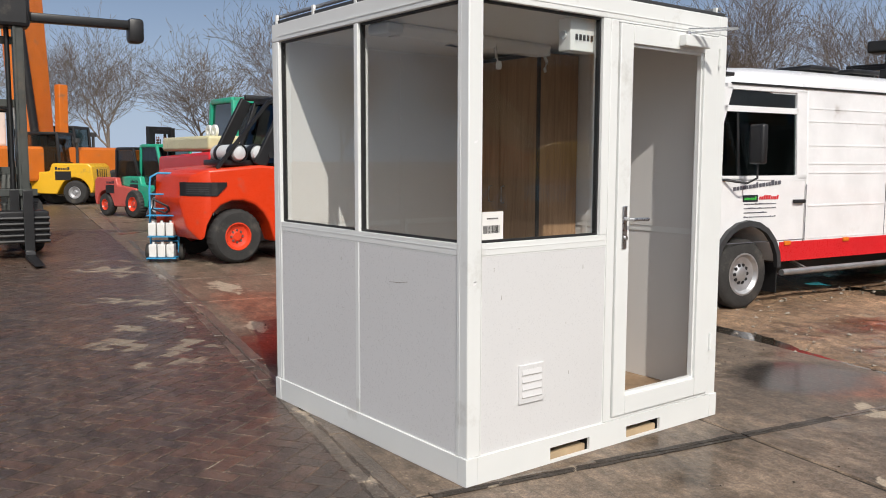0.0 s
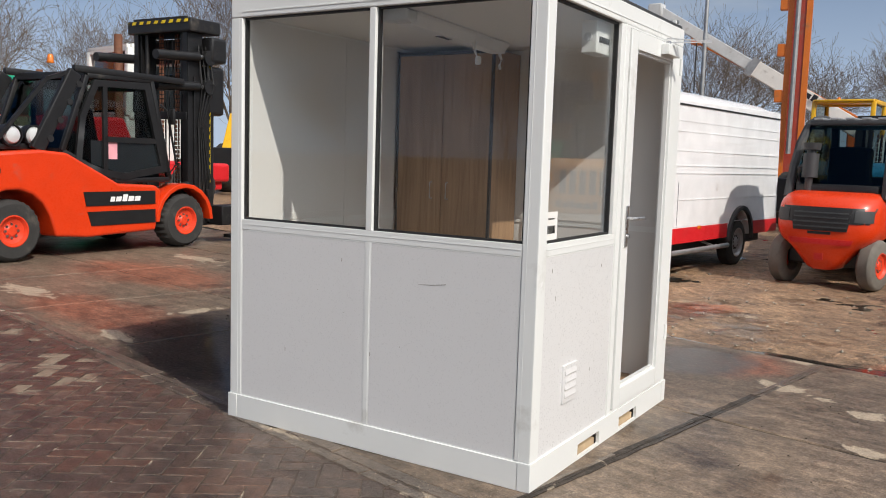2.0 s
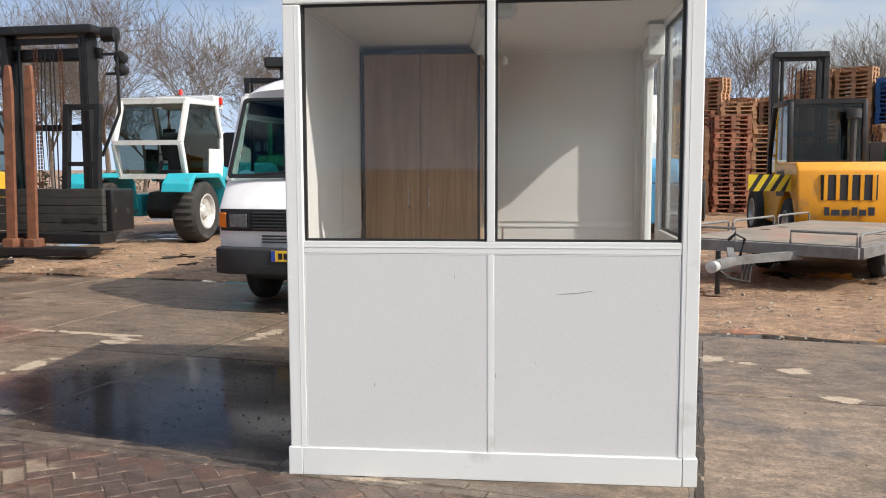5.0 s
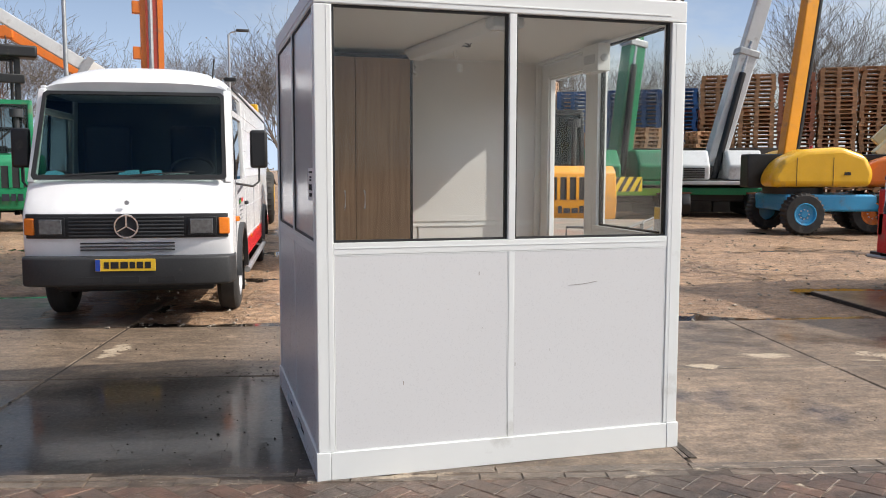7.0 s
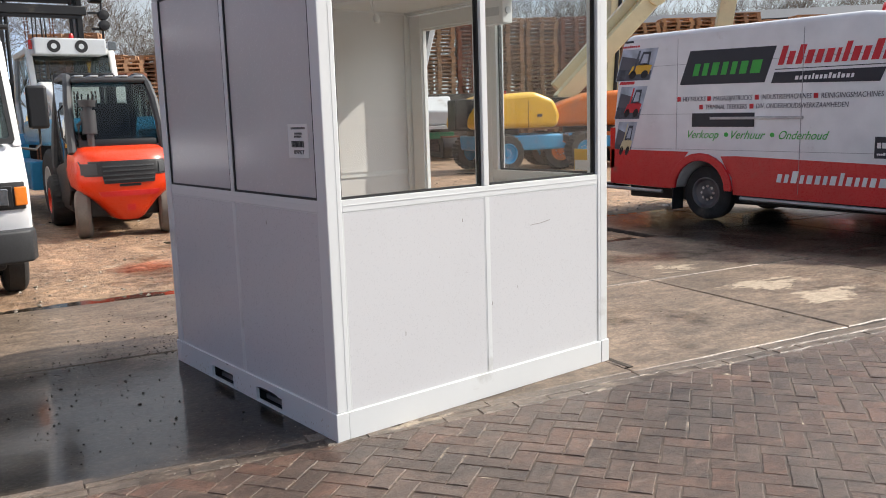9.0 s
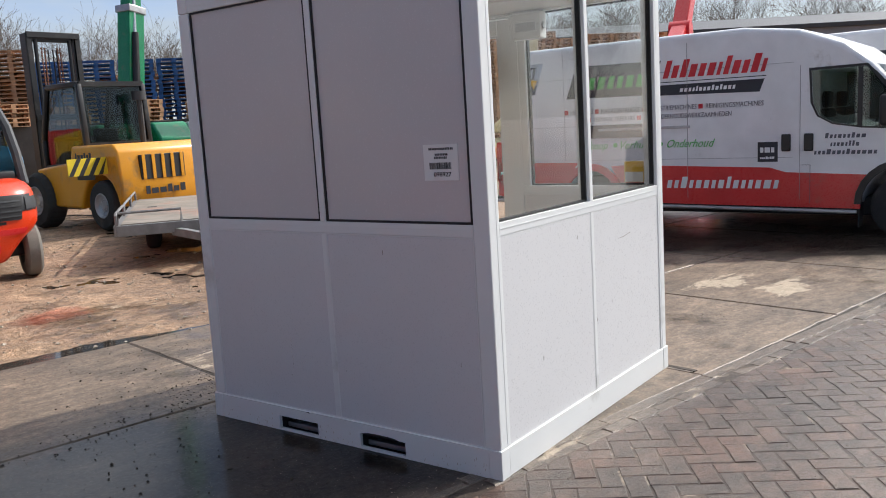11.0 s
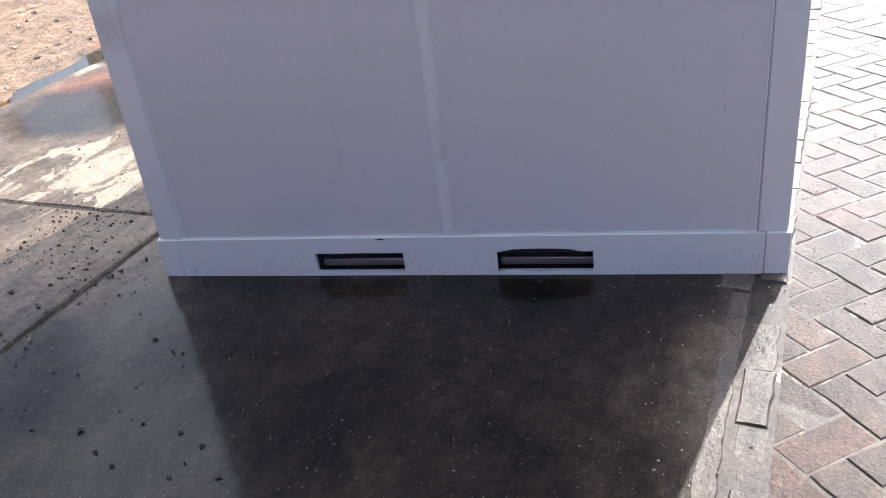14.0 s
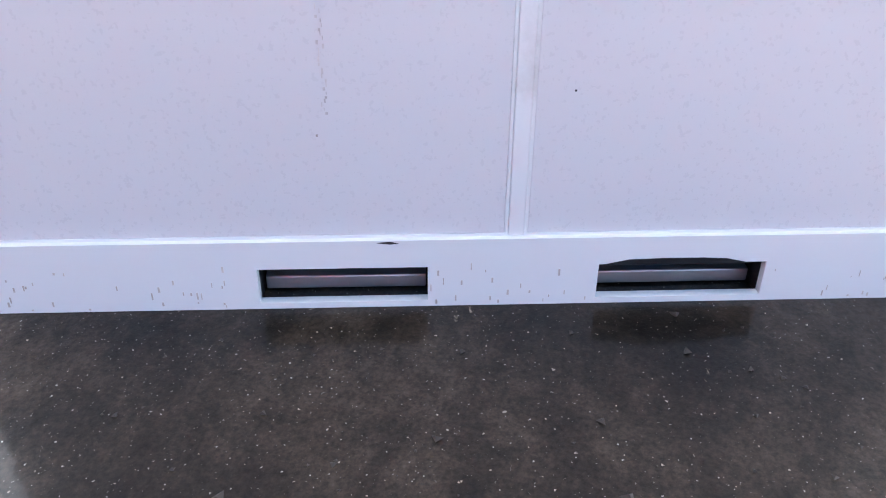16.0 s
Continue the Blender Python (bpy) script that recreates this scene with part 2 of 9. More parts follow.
    # darkens the sodden patches past wetness, painting in the shade that falls there
    if soak_shade:
        color = mixed(sodden_shade, color, mixed(1.0, color, step(noise_at(2.2, 7, 0.7, 77.0, 0.5), 0.36, 0.66, 0.09, 0.42), "MULTIPLY"))
    if patch:
        color = mixed(step(dried, 0, 1, 0, 0.85), color, mixed(1.0, patch, step(noise_at(14.0, 6, 0.7, 41.0), 0.3, 0.7, 0.72, 1.2), "MULTIPLY"))
    if speck:
        color = mixed(1.0, color, step(noise_at(110.0, 3, 0.7, 8.0), 0.3, 0.7, 0.55, 1.45), "MULTIPLY")
        color = mixed(step(noise_at(170.0, 2, 0.5, 2.0), 0.70, 0.74, 0, speck), color, (0.50, 0.47, 0.42))
        color = mixed(step(noise_at(75.0, 2, 0.5, 4.0), 0.735, 0.76, 0, speck), color, (0.40, 0.35, 0.29))
        color = mixed(step(noise_at(95.0, 2, 0.5, 6.0), 0.32, 0.28, 0, speck), color, (0.028, 0.024, 0.02))
    l.new(color, bsdf.inputs["Base Color"])
    l.new(step(noise_at(40.0, 3, 0.6, 12.0), 0.3, 0.7, rough - 0.12, rough + 0.08), bsdf.inputs["Roughness"])
    bsdf.inputs["Coat IOR"].default_value = 1.43 if fine else 1.36
    bsdf.inputs["Coat Roughness"].default_value = sheen
    l.new(step(puddled, 0, 1, 0.0, film), bsdf.inputs["Coat Weight"])
    l.new(step(puddled, 0, 1, 0.5, 0.12), bsdf.inputs["Specular IOR Level"])
    bn, flow = n.new("ShaderNodeBump"), n.new("ShaderNodeBump")
    bn.inputs["Strength"].default_value, bn.inputs["Distance"].default_value = bump, bump_dist
    l.new(noise_at(bump_scale, 7, 0.68, 1.0), bn.inputs["Height"])
    l.new(bn.outputs["Normal"], bsdf.inputs["Normal"])
    flow.inputs["Strength"].default_value, flow.inputs["Distance"].default_value = 1.0, ripple
    l.new(noise_at(6.0, 4, 0.6, 2.0), flow.inputs["Height"])
    l.new(bn.outputs["Normal"] if fine else flow.outputs["Normal"], bsdf.inputs["Coat Normal"])
    return m


YARD_TURN = math.atan2(-0.199, 0.98)                  # heading of the line where clay pavers meet the concrete
MUDDY = (0.16, 0.12, 0.085)
M_FRAME = mat("white_aluminium", (0.755, 0.768, 0.757), 0.38, 0.0, 0.03, 2.0, 0.02, 80, (0.42, 0.40, 0.36), 0.02)
M_PANEL = mat("grey_white_laminate", (0.670, 0.668, 0.672), 0.32, 0.0, 0.02, 1.5, 0.02, 120)
M_BLANK = mat("blank_field_laminate", (0.62, 0.60, 0.595), 0.2, 0.0, 0.02, 1.5, 0.02, 120)
M_INNER = mat("inner_panel_white", (0.70, 0.69, 0.675), 0.55, 0.0, 0.02, 1.4, 0.02, 90)
M_CEIL = mat("ceiling_white", (0.72, 0.70, 0.66), 0.6, 0.0, 0.02, 2.0, 0.02, 70)
M_BLACK = mat("black_rubber", (0.012, 0.012, 0.013), 0.55, 0.0, 0.2)
M_STEEL = mat("brushed_steel", (0.55, 0.55, 0.56), 0.3, 1.0, 0.08, 9)
M_GALV = mat("galvanised_steel", (0.42, 0.43, 0.44), 0.45, 0.8, 0.18, 7, 0.1, 40)
M_WOODFL = mat("trodden_wood_floor", (0.30, 0.20, 0.12), 0.6, 0.0, 0.3, 6, 0.2, 50, (0.5, 0.42, 0.33), 0.35, 5.0)
M_PINE = mat("bare_pine", (0.46, 0.34, 0.21), 0.7, 0.0, 0.2, 9, 0.3, 80)
M_TYRE = mat("dusty_tyre", (0.030, 0.029, 0.028), 0.85, 0.0, 0.3, 6, 0.4, 70, (0.11, 0.093, 0.076), 0.2, 3.0)
M_GLASS = clear_glass("clear_window_glass", (0.975, 0.985, 0.98), 0.9)
M_TINT = clear_glass("tinted_cab_glass", (0.45, 0.50, 0.49))
M_SCREEN = clear_glass("green_tinted_screen", (0.70, 0.78, 0.76))
M_DARKGLASS = mat("dark_window", (0.012, 0.015, 0.017), 0.05, 0.0, 0.2, 2, 0.0, 10, None, 0, 1, 0.6)
M_ORANGEL = mat("amber_lens", (0.75, 0.20, 0.02), 0.2, 0.0, 0.1, 20, 0.1, 90, None, 0, 1, 0.5)
M_REDL = mat("red_lens", (0.55, 0.02, 0.015), 0.2, 0.0, 0.1, 20, 0.1, 90, None, 0, 1, 0.5)
M_LAMPG = mat("headlamp_glass", (0.16, 0.17, 0.18), 0.10, 0.6, 0.3, 30, 0.2, 70, None, 0, 1, 0.6)
M_BLACKP = mat("black_painted_steel", (0.011, 0.011, 0.012), 0.42, 0.0, 0.3, 5, 0.1, 60, (0.08, 0.068, 0.056), 0.1, 3.0)
M_GREYP = mat("grey_plastic", (0.035, 0.037, 0.04), 0.55, 0.0, 0.15, 6, 0.1, 90, MUDDY, 0.1)


def wood_grain():
    m = bpy.data.materials.new("brown_oak_veneer")
    m.use_nodes = True
    n, l = m.node_tree.nodes, m.node_tree.links
    bsdf = n["Principled BSDF"]
    tc, mp = n.new("ShaderNodeTexCoord"), n.new("ShaderNodeMapping")
    mp.inputs["Scale"].default_value = (26, 26, 1.4)
    g, w = n.new("ShaderNodeTexNoise"), n.new("ShaderNodeTexNoise")
    g.inputs["Scale"].default_value, g.inputs["Detail"].default_value, g.inputs["Distortion"].default_value = 1.0, 8, 1.2
    w.inputs["Scale"].default_value = 2.2
    r = n.new("ShaderNodeValToRGB")
    r.color_ramp.elements[0].position, r.color_ramp.elements[0].color = 0.15, (0.20, 0.115, 0.062, 1)
    r.color_ramp.elements[1].position, r.color_ramp.elements[1].color = 0.85, (0.42, 0.27, 0.16, 1)
    l.new(tc.outputs["Object"], mp.inputs["Vector"])
    l.new(mp.outputs["Vector"], g.inputs["Vector"])
    l.new(g.outputs["Fac"], r.inputs["Fac"])
    l.new(tc.outputs["Object"], w.inputs["Vector"])
    hs, mr = n.new("ShaderNodeHueSaturation"), n.new("ShaderNodeMapRange")
    mr.inputs["To Min"].default_value, mr.inputs["To Max"].default_value = 0.7, 1.3
    l.new(w.outputs["Fac"], mr.inputs["Value"])
    l.new(mr.outputs["Result"], hs.inputs["Value"])
    l.new(r.outputs["Color"], hs.inputs["Color"])
    l.new(hs.outputs["Color"], bsdf.inputs["Base Color"])
    bsdf.inputs["Roughness"].default_value = 0.5
    return m


M_OAK = wood_grain()


def paint(name, base, wear=0.1, rough=0.35, dirt=MUDDY):
    return mat(name, base, rough - 0.05, 0.0, 0.08, 3.0, 0.03, 90, dirt, wear, 2.2, 0.08)


M_RED = paint("orange_red_paint", (0.66, 0.042, 0.006), 0.04)
M_REDV = paint("signal_red_paint", (0.62, 0.02, 0.025), 0.04)
M_VANW = paint("white_van_paint", (0.78, 0.78, 0.79), 0.0, 0.25)
M_YEL = paint("chrome_yellow_paint", (0.74, 0.42, 0.02), 0.14)
M_YELO = paint("orange_yellow_paint", (0.70, 0.30, 0.015), 0.2)
M_TEAL = paint("turquoise_paint", (0.03, 0.40, 0.48), 0.12)
M_BLUE = paint("light_blue_paint", (0.04, 0.30, 0.55), 0.12)
M_GREEN = paint("green_paint", (0.01, 0.20, 0.085), 0.1)
M_JADE = paint("jade_green_paint", (0.02, 0.36, 0.22), 0.1)
M_WHITE = paint("white_machine_paint", (0.72, 0.72, 0.69), 0.12)
M_CREAM = paint("cream_boom_paint", (0.66, 0.60, 0.36), 0.1)
M_ORANGE = paint("orange_crane_paint", (0.62, 0.16, 0.02), 0.12)
M_RUSTY = mat("rusty_fork_steel", (0.19, 0.075, 0.04), 0.7, 0.0, 0.3, 6, 0.25, 60, (0.09, 0.05, 0.035), 0.35, 4.0)
M_BROWNR = paint("red_brown_mast_paint", (0.35, 0.05, 0.03), 0.2)
M_GREYW = paint("pale_grey_paint", (0.55, 0.57, 0.58), 0.15)
M_PALLET = mat("weathered_pallet_wood", (0.42, 0.235, 0.125), 0.8, 0.0, 0.35, 3.0, 0.3, 60, (0.16, 0.12, 0.09), 0.3, 2.0, 0.0, 0.25)
M_PALBLUE = mat("blue_pallet_wood", (0.02, 0.09, 0.26), 0.75, 0.0, 0.35, 3.0, 0.3, 60, (0.10, 0.10, 0.12), 0.3, 2.0, 0.0, 0.2)
M_PALRED = mat("red_brown_pallet_wood", (0.30, 0.12, 0.07), 0.8, 0.0, 0.35, 3.0, 0.3, 60, (0.16, 0.12, 0.09), 0.3, 2.0, 0.0, 0.2)
M_BARK = mat("grey_brown_bark", (0.17, 0.14, 0.115), 0.9, 0.0, 0.3, 3, 0.4, 30)
M_TWIG = mat("brown_twigs", (0.15, 0.12, 0.095), 0.9, 0.0, 0.3, 1.5, 0.0, 30)

DRIED = ((1.94, 3.23, 0.22, 0.16), (2.20, 3.17, 0.18, 0.10), (2.58, 3.0, 0.16, 0.14), (2.80, 2.25, 0.16, 0.10), (1.69, 4.15, 0.20, 0.10), (-6.5, 3.6, 0.9, 0.25), (-2.96, 2.5, 0.28, 0.22), (-2.45, 0.42, 0.35, 0.16),
         (-3.04, 1.5, 0.12, 0.5), (-3.9, 2.74, 0.5, 0.08), (-3.16, 2.74, 0.35, 0.07), (4.40, 2.55, 0.34, 0.26), (3.45, 2.58, 0.28, 0.16), (4.55, 0.90, 0.5, 0.25), (-1.9, 3.2, 0.12, 0.35), (-5.2, 0.72, 0.8, 0.25), (-8.6, 0.95, 1.0, 0.3), (4.5, 1.45, 0.5, 0.3), (0.35, 2.9, 0.5, 0.5))
RED_STAIN = ((1.45, 3.7, 0.4, 0.5), (-3.5, 0.8, 1.4, 0.5), (-5.5, 2.4, 1.6, 0.7), (2.3, 4.4, 0.25, 0.2), (0.0, 5.9, 0.4, 0.3))
PALE_BRICKS = ((-7.45, -0.34, 1.12, 0.56), (-4.58, -0.42, 0.61, 0.51), (-3.19, -0.16, 0.45, 0.3), (-2.83, -0.61, 0.39, 0.35), (-2.15, -0.7, 0.35, 0.31), (-1.44, -0.47, 0.37, 0.28), (-1.81, -0.16, 0.43, 0.25))
# patches beside the cabin and by the van hold painted shade besides water
M_SLAB = wet_surface("wet_concrete", (0.205, 0.150, 0.106), (0.120, 0.090, 0.066), 0.62, 0.62, 0.60, 0.50, (0.46, 0.375, 0.275), 0.615, DRIED, RED_STAIN, 0.55, 0.30, 60.0, 0.004, 0.08, sheen=0.11, soak_shade=((-1.25, 1.15, 1.45, 1.15), (0.2, 0.6, 1.2, 0.5), (1.1, 3.55, 0.45, 0.5), (7.2, 3.6, 1.6, 3.4)))
M_KERB = wet_surface("gritty_kerb_concrete", (0.190, 0.146, 0.110), (0.130, 0.102, 0.080), 0.30, 0.8, 0.75, 0.45, (0.42, 0.345, 0.26), 0.60, (), (), 0.6, 0.6, 45.0, 0.008, 0.10, sheen=0.34, fine=True)
M_BRICK = wet_surface("damp_clay_pavers", (0.132, 0.088, 0.066), (0.090, 0.067, 0.053), 0.30, 0.85, 0.80, 0.42, (0.30, 0.24, 0.175), 0.66, PALE_BRICKS, (), 0.5, 0.85, 95.0, 0.006, 0.15, True, sheen=0.33, fine=True)
M_SAND = wet_surface("joint_sand", (0.138, 0.103, 0.078), (0.084, 0.066, 0.053), 0.40, 0.35, 0.7, 0.5, (0.38, 0.31, 0.235), 0.58, (), (), 0.4, 0.5, 50.0, 0.006, sheen=0.35, fine=True)
M_JOINT = wet_surface("dark_joint_dirt", (0.060, 0.047, 0.037), (0.035, 0.028, 0.023), 0.62, 0.6, 0.6, 0.8, (0.40, 0.33, 0.25), 0.615, (), (), 0.4, 0.9, 50.0, 0.012)
M_MUD = wet_surface("trodden_mud", (0.40, 0.255, 0.155), (0.235, 0.150, 0.096), 0.62, 0.7, 0.50, 0.55, (0.42, 0.32, 0.225), 0.61, (), RED_STAIN, 0.3, 1.0, 9.0, 0.08, sheen=0.15)


# ---------------------------------------------------------------- mesh helpers
def box(bm, lo, hi, bev=0.0, seg=2, turn=None):
    lo, hi = Vector(lo), Vector(hi)
    m = Matrix.Translation((lo + hi) / 2) @ (turn or Matrix()) @ Matrix.Diagonal((*(hi - lo), 1))
    vs = bmesh.ops.create_cube(bm, size=1.0, matrix=m)["verts"]
    if bev:
        es = {e for v in vs for e in v.link_edges}
        bmesh.ops.bevel(bm, geom=list(es), offset=bev, segments=seg, affect="EDGES", profile=0.5, clamp_overlap=True)
    return bm


def beam(bm, a, b, w, h, bev=0.0):
    """A square bar from a to b, w across and h high."""
    a, b = Vector(a), Vector(b)
    d = b - a
    q = d.to_track_quat("Y", "Z").to_matrix().to_4x4()
    m = Matrix.Translation((a + b) / 2) @ q @ Matrix.Diagonal((w, d.length, h, 1))
    vs = bmesh.ops.create_cube(bm, size=1.0, matrix=m)["verts"]
    if bev:
        bmesh.ops.bevel(bm, geom=list({e for v in vs for e in v.link_edges}), offset=bev, segments=2, affect="EDGES", profile=0.5, clamp_overlap=True)
    return bm


def cyl(bm, a, b, r, r2=None, seg=16):
    a, b = Vector(a), Vector(b)
    d = b - a
    m = Matrix.Translation((a + b) / 2) @ d.to_track_quat("Z", "Y").to_matrix().to_4x4()
    bmesh.ops.create_cone(bm, cap_ends=True, segments=seg, radius1=r, radius2=r if r2 is None else r2, depth=d.length, matrix=m)
    return bm


def prism(bm, poly, a, b, axis="x", bev=0.0, seg=2, taper=0.0):
    """A closed outline drawn in the two other axes, pushed from a to b along one axis."""
    def at(p, s):
        u, v = p
        return {"x": (s, u, v), "y": (u, s, v), "z": (u, v, s)}[axis]
    n = len(poly)
    v0, v1 = [bm.verts.new(at(p, a)) for p in poly], [bm.verts.new(at(p, b)) for p in poly]
    faces = [bm.faces.new(v0), bm.faces.new(v1[::-1])]
    for i in range(n):
        faces.append(bm.faces.new((v0[i], v0[(i + 1) % n], v1[(i + 1) % n], v1[i])))
    bmesh.ops.recalc_face_normals(bm, faces=faces)
    if bev:
        bm.normal_update()
        es = [e for e in {e for f in faces for e in f.edges} if len(e.link_faces) == 2 and e.calc_face_angle(0) > radians(22)]
        bmesh.ops.bevel(bm, geom=es, offset=bev, segments=seg, affect="EDGES", profile=0.5, clamp_overlap=True)
    return bm


def lathe(bm, prof, seg, centre, axis="x", lug=0.0, caps=True):
    """A profile of (along, radius) turned round an axis; lug: depth of the grooves between tread blocks."""
    rings = []
    for i in range(seg):
        a = 2 * math.pi * i / seg
        ring = []
        for k, (s, r) in enumerate(prof):
            rr = r - (lug if lug and i % 2 and 0.93 * max(p[1] for p in prof) < r else 0)
            u, v = rr * math.cos(a), rr * math.sin(a)
            p = {"x": (s, u, v), "y": (u, s, v), "z": (u, v, s)}[axis]
            ring.append(bm.verts.new(Vector(centre) + Vector(p)))
        rings.append(ring)
    for i in range(seg):
        r0, r1 = rings[i], rings[(i + 1) % seg]
        for k in range(len(prof) - 1):
            bm.faces.new((r0[k], r0[k + 1], r1[k + 1], r1[k]))
    if caps:
        for k in (0, -1):
            bm.faces.new([r[k] for r in rings])
    else:
        for i in range(seg):
            r0, r1 = rings[i], rings[(i + 1) % seg]
            bm.faces.new((r0[-1], r0[0], r1[0], r1[-1]))
    return bm


def tube(bm, pts, r, seg=8):
    pts = [Vector(p) for p in pts]
    rings = []
    for i, p in enumerate(pts):
        d = (pts[min(i + 1, len(pts) - 1)] - pts[max(i - 1, 0)]).normalized()
        q = d.to_track_quat("Z", "Y").to_matrix()
        rings.append([bm.verts.new(p + q @ Vector((r * math.cos(2 * math.pi * k / seg), r * math.sin(2 * math.pi * k / seg), 0))) for k in range(seg)])
    for a, b in zip(rings, rings[1:]):
        for k in range(seg):
            bm.faces.new((a[k], a[(k + 1) % seg], b[(k + 1) % seg], b[k]))
    bm.faces.new(rings[0][::-1])
    bm.faces.new(rings[-1])
    return bm


def mesh_of(name, bm, angle=32):
    bmesh.ops.recalc_face_normals(bm, faces=bm.faces)
    me = bpy.data.meshes.new(name)
    bm.normal_update()
    for f in bm.faces:                                # broad flat faces stay flat, their rounded edges smooth
        near = [g.calc_area() for e in f.edges for g in e.link_faces if g is not f and radians(4) < f.normal.angle(g.normal, 0) < radians(angle)]
        f.smooth = not (near and f.calc_area() > 5 * max(near))
    bm.to_mesh(me)
    bm.free()
    broad = [not p.use_smooth for p in me.polygons]
    me.set_sharp_from_angle(angle=radians(angle))
    me.polygons.foreach_set("use_smooth", [not b for b in broad])
    return me


def ring(bm, face_at, s0, s1, z0, z1, w, d0, d1):
    """A closed rectangular frame, w wide, lying between the depths d0 and d1 of a face."""
    o = [(s0, z0), (s1, z0), (s1, z1), (s0, z1)]
    i = [(s0 + w, z0 + w), (s1 - w, z0 + w), (s1 - w, z1 - w), (s0 + w, z1 - w)]
    v = {(k, n, d): bm.verts.new(face_at(*((o, i)[k][n][:1]), (d0, d1)[d], (o, i)[k][n][1])) for k in (0, 1) for n in range(4) for d in (0, 1)}
    for n in range(4):
        m = (n + 1) % 4
        for d in (0, 1):
            bm.faces.new((v[0, n, d], v[0, m, d], v[1, m, d], v[1, n, d]))
        for k in (0, 1):
            bm.faces.new((v[k, n, 0], v[k, m, 0], v[k, m, 1], v[k, n, 1]))
    return bm


def part(name, bm, material, parent, label=""):
    ob = new(name, mesh_of(name, bm))
    ob.data.materials.append(material)
    ob.parent = parent
    return tagged(ob, label)


def single(name, bm, material, label, category, m=None, group="", kind=""):
    """A thing, or a piece of the setting, that is one mesh."""
    ob = new(name, mesh_of(name, bm))
    ob.data.materials.append(material)
    if m is not None:
        ob.matrix_world = m
    return tagged(ob, label, category, group, kind)


def thing(name, label, category, m, group="", kind=""):
    ob = new(name)
    ob.empty_display_size = 0.2
    ob.matrix_world = m
    return tagged(ob, label, category, group, kind)


def B():
    return bmesh.new()


def letters(text, size, m, material, parent, shear=0.0, name="lettering", wide=None):
    cu = bpy.data.curves.new(name, "FONT")
    cu.body, cu.size, cu.shear, cu.extrude, cu.resolution_u = text, size, shear, 0.0012, 3
    tmp = new(name, cu)
    bpy.context.view_layer.update()
    me = bpy.data.meshes.new_from_object(tmp.evaluated_get(bpy.context.evaluated_depsgraph_get()))
    bpy.data.objects.remove(tmp)
    bpy.data.curves.remove(cu)
    if wide and len(me.vertices):
        xs = [v.co.x for v in me.vertices]
        k, x0 = wide / max(1e-6, max(xs) - min(xs)), min(xs)
        for v in me.vertices:
            v.co.x = (v.co.x - x0) * k
    me.materials.clear()
    me.materials.append(material)
    ob = new(name, me)
    ob.parent = parent
    ob.matrix_local = m
    return ob


def bars(width, height, count, m, material, parent, slant=0.0, gap=0.25, name="sign_bar", seed=1, even=False):
    """A row of upright plain blocks in place of a mark."""
    rnd = random.Random(seed)
    ws = [rnd.uniform(0.6, 1.2) for _ in range(count)]
    unit = width / (sum(ws) + gap * (count - 1))
    x = 0.0
    for w in ws:
        h = height if even else height * rnd.choice((0.70, 0.70, 0.72, 1.0))
        ob = part(name, prism(B(), [(x, 0), (x + w * unit, 0), (x + w * unit + slant * h, h), (x + slant * h, h)], 0.0, 0.002, "z"), material, parent)
        ob.matrix_local = m
        x += (w + gap) * unit


def wheel(parent, x, y, r, w, rim_r, rim, side=1, tyre=M_TYRE, lug=0.0, seg=28, name="wheel", spin=0.0, holes=0, label=""):
    """A wheel with tyre and dished rim, its axle along x. side: the way that its outside looks."""
    s = side
    c = (0, 0, 0)
    bm = lathe(B(), [(-w / 2, rim_r * 0.98), (-w / 2, r * 0.86), (-w * 0.42, r * 0.95), (-w * 0.30, r), (w * 0.30, r), (w * 0.42, r * 0.95), (w / 2, r * 0.86), (w / 2, rim_r * 0.98)], seg * (2 if lug else 1), c, "x", lug, False)
    ob = part(name, bm, tyre, parent, label or "dusty black rubber tyre")
    ob.matrix_local = pose(x, y, r, 0, 0, spin)
    o = s * w / 2
    bm = lathe(B(), [(o * 0.3, rim_r * 0.99), (o * 1.02, rim_r), (o * 1.03, rim_r * 0.93), (o * 0.72, rim_r * 0.80), (o * 0.55, rim_r * 0.48), (o * 0.72, rim_r * 0.34), (o * 0.80, rim_r * 0.28), (o * 0.82, 0.01)], 28, c)
    part("rim", bm, rim, ob)
    bm = B()
    n = holes or 8
    for i in range(n):
        a = 2 * math.pi * i / n
        p = Vector((o * 0.58, rim_r * 0.42 * math.cos(a), rim_r * 0.42 * math.sin(a)))
        cyl(bm, p, p + Vector((o * 0.14, 0, 0)), 0.014 + 0.02 * rim_r, seg=6)
    part("wheel_nuts", bm, M_STEEL if not holes else M_BLACK, ob)
    return ob


# ---------------------------------------------------------------- ground
EDGE_A = YARD_TURN
E1, N1 = Vector((math.cos(EDGE_A), math.sin(EDGE_A), 0)), Vector((-math.sin(EDGE_A), math.cos(EDGE_A), 0))
YARD = Matrix.Rotation(EDGE_A, 4, "Z")                # yard coordinates: u along that line, v across it towards the mud


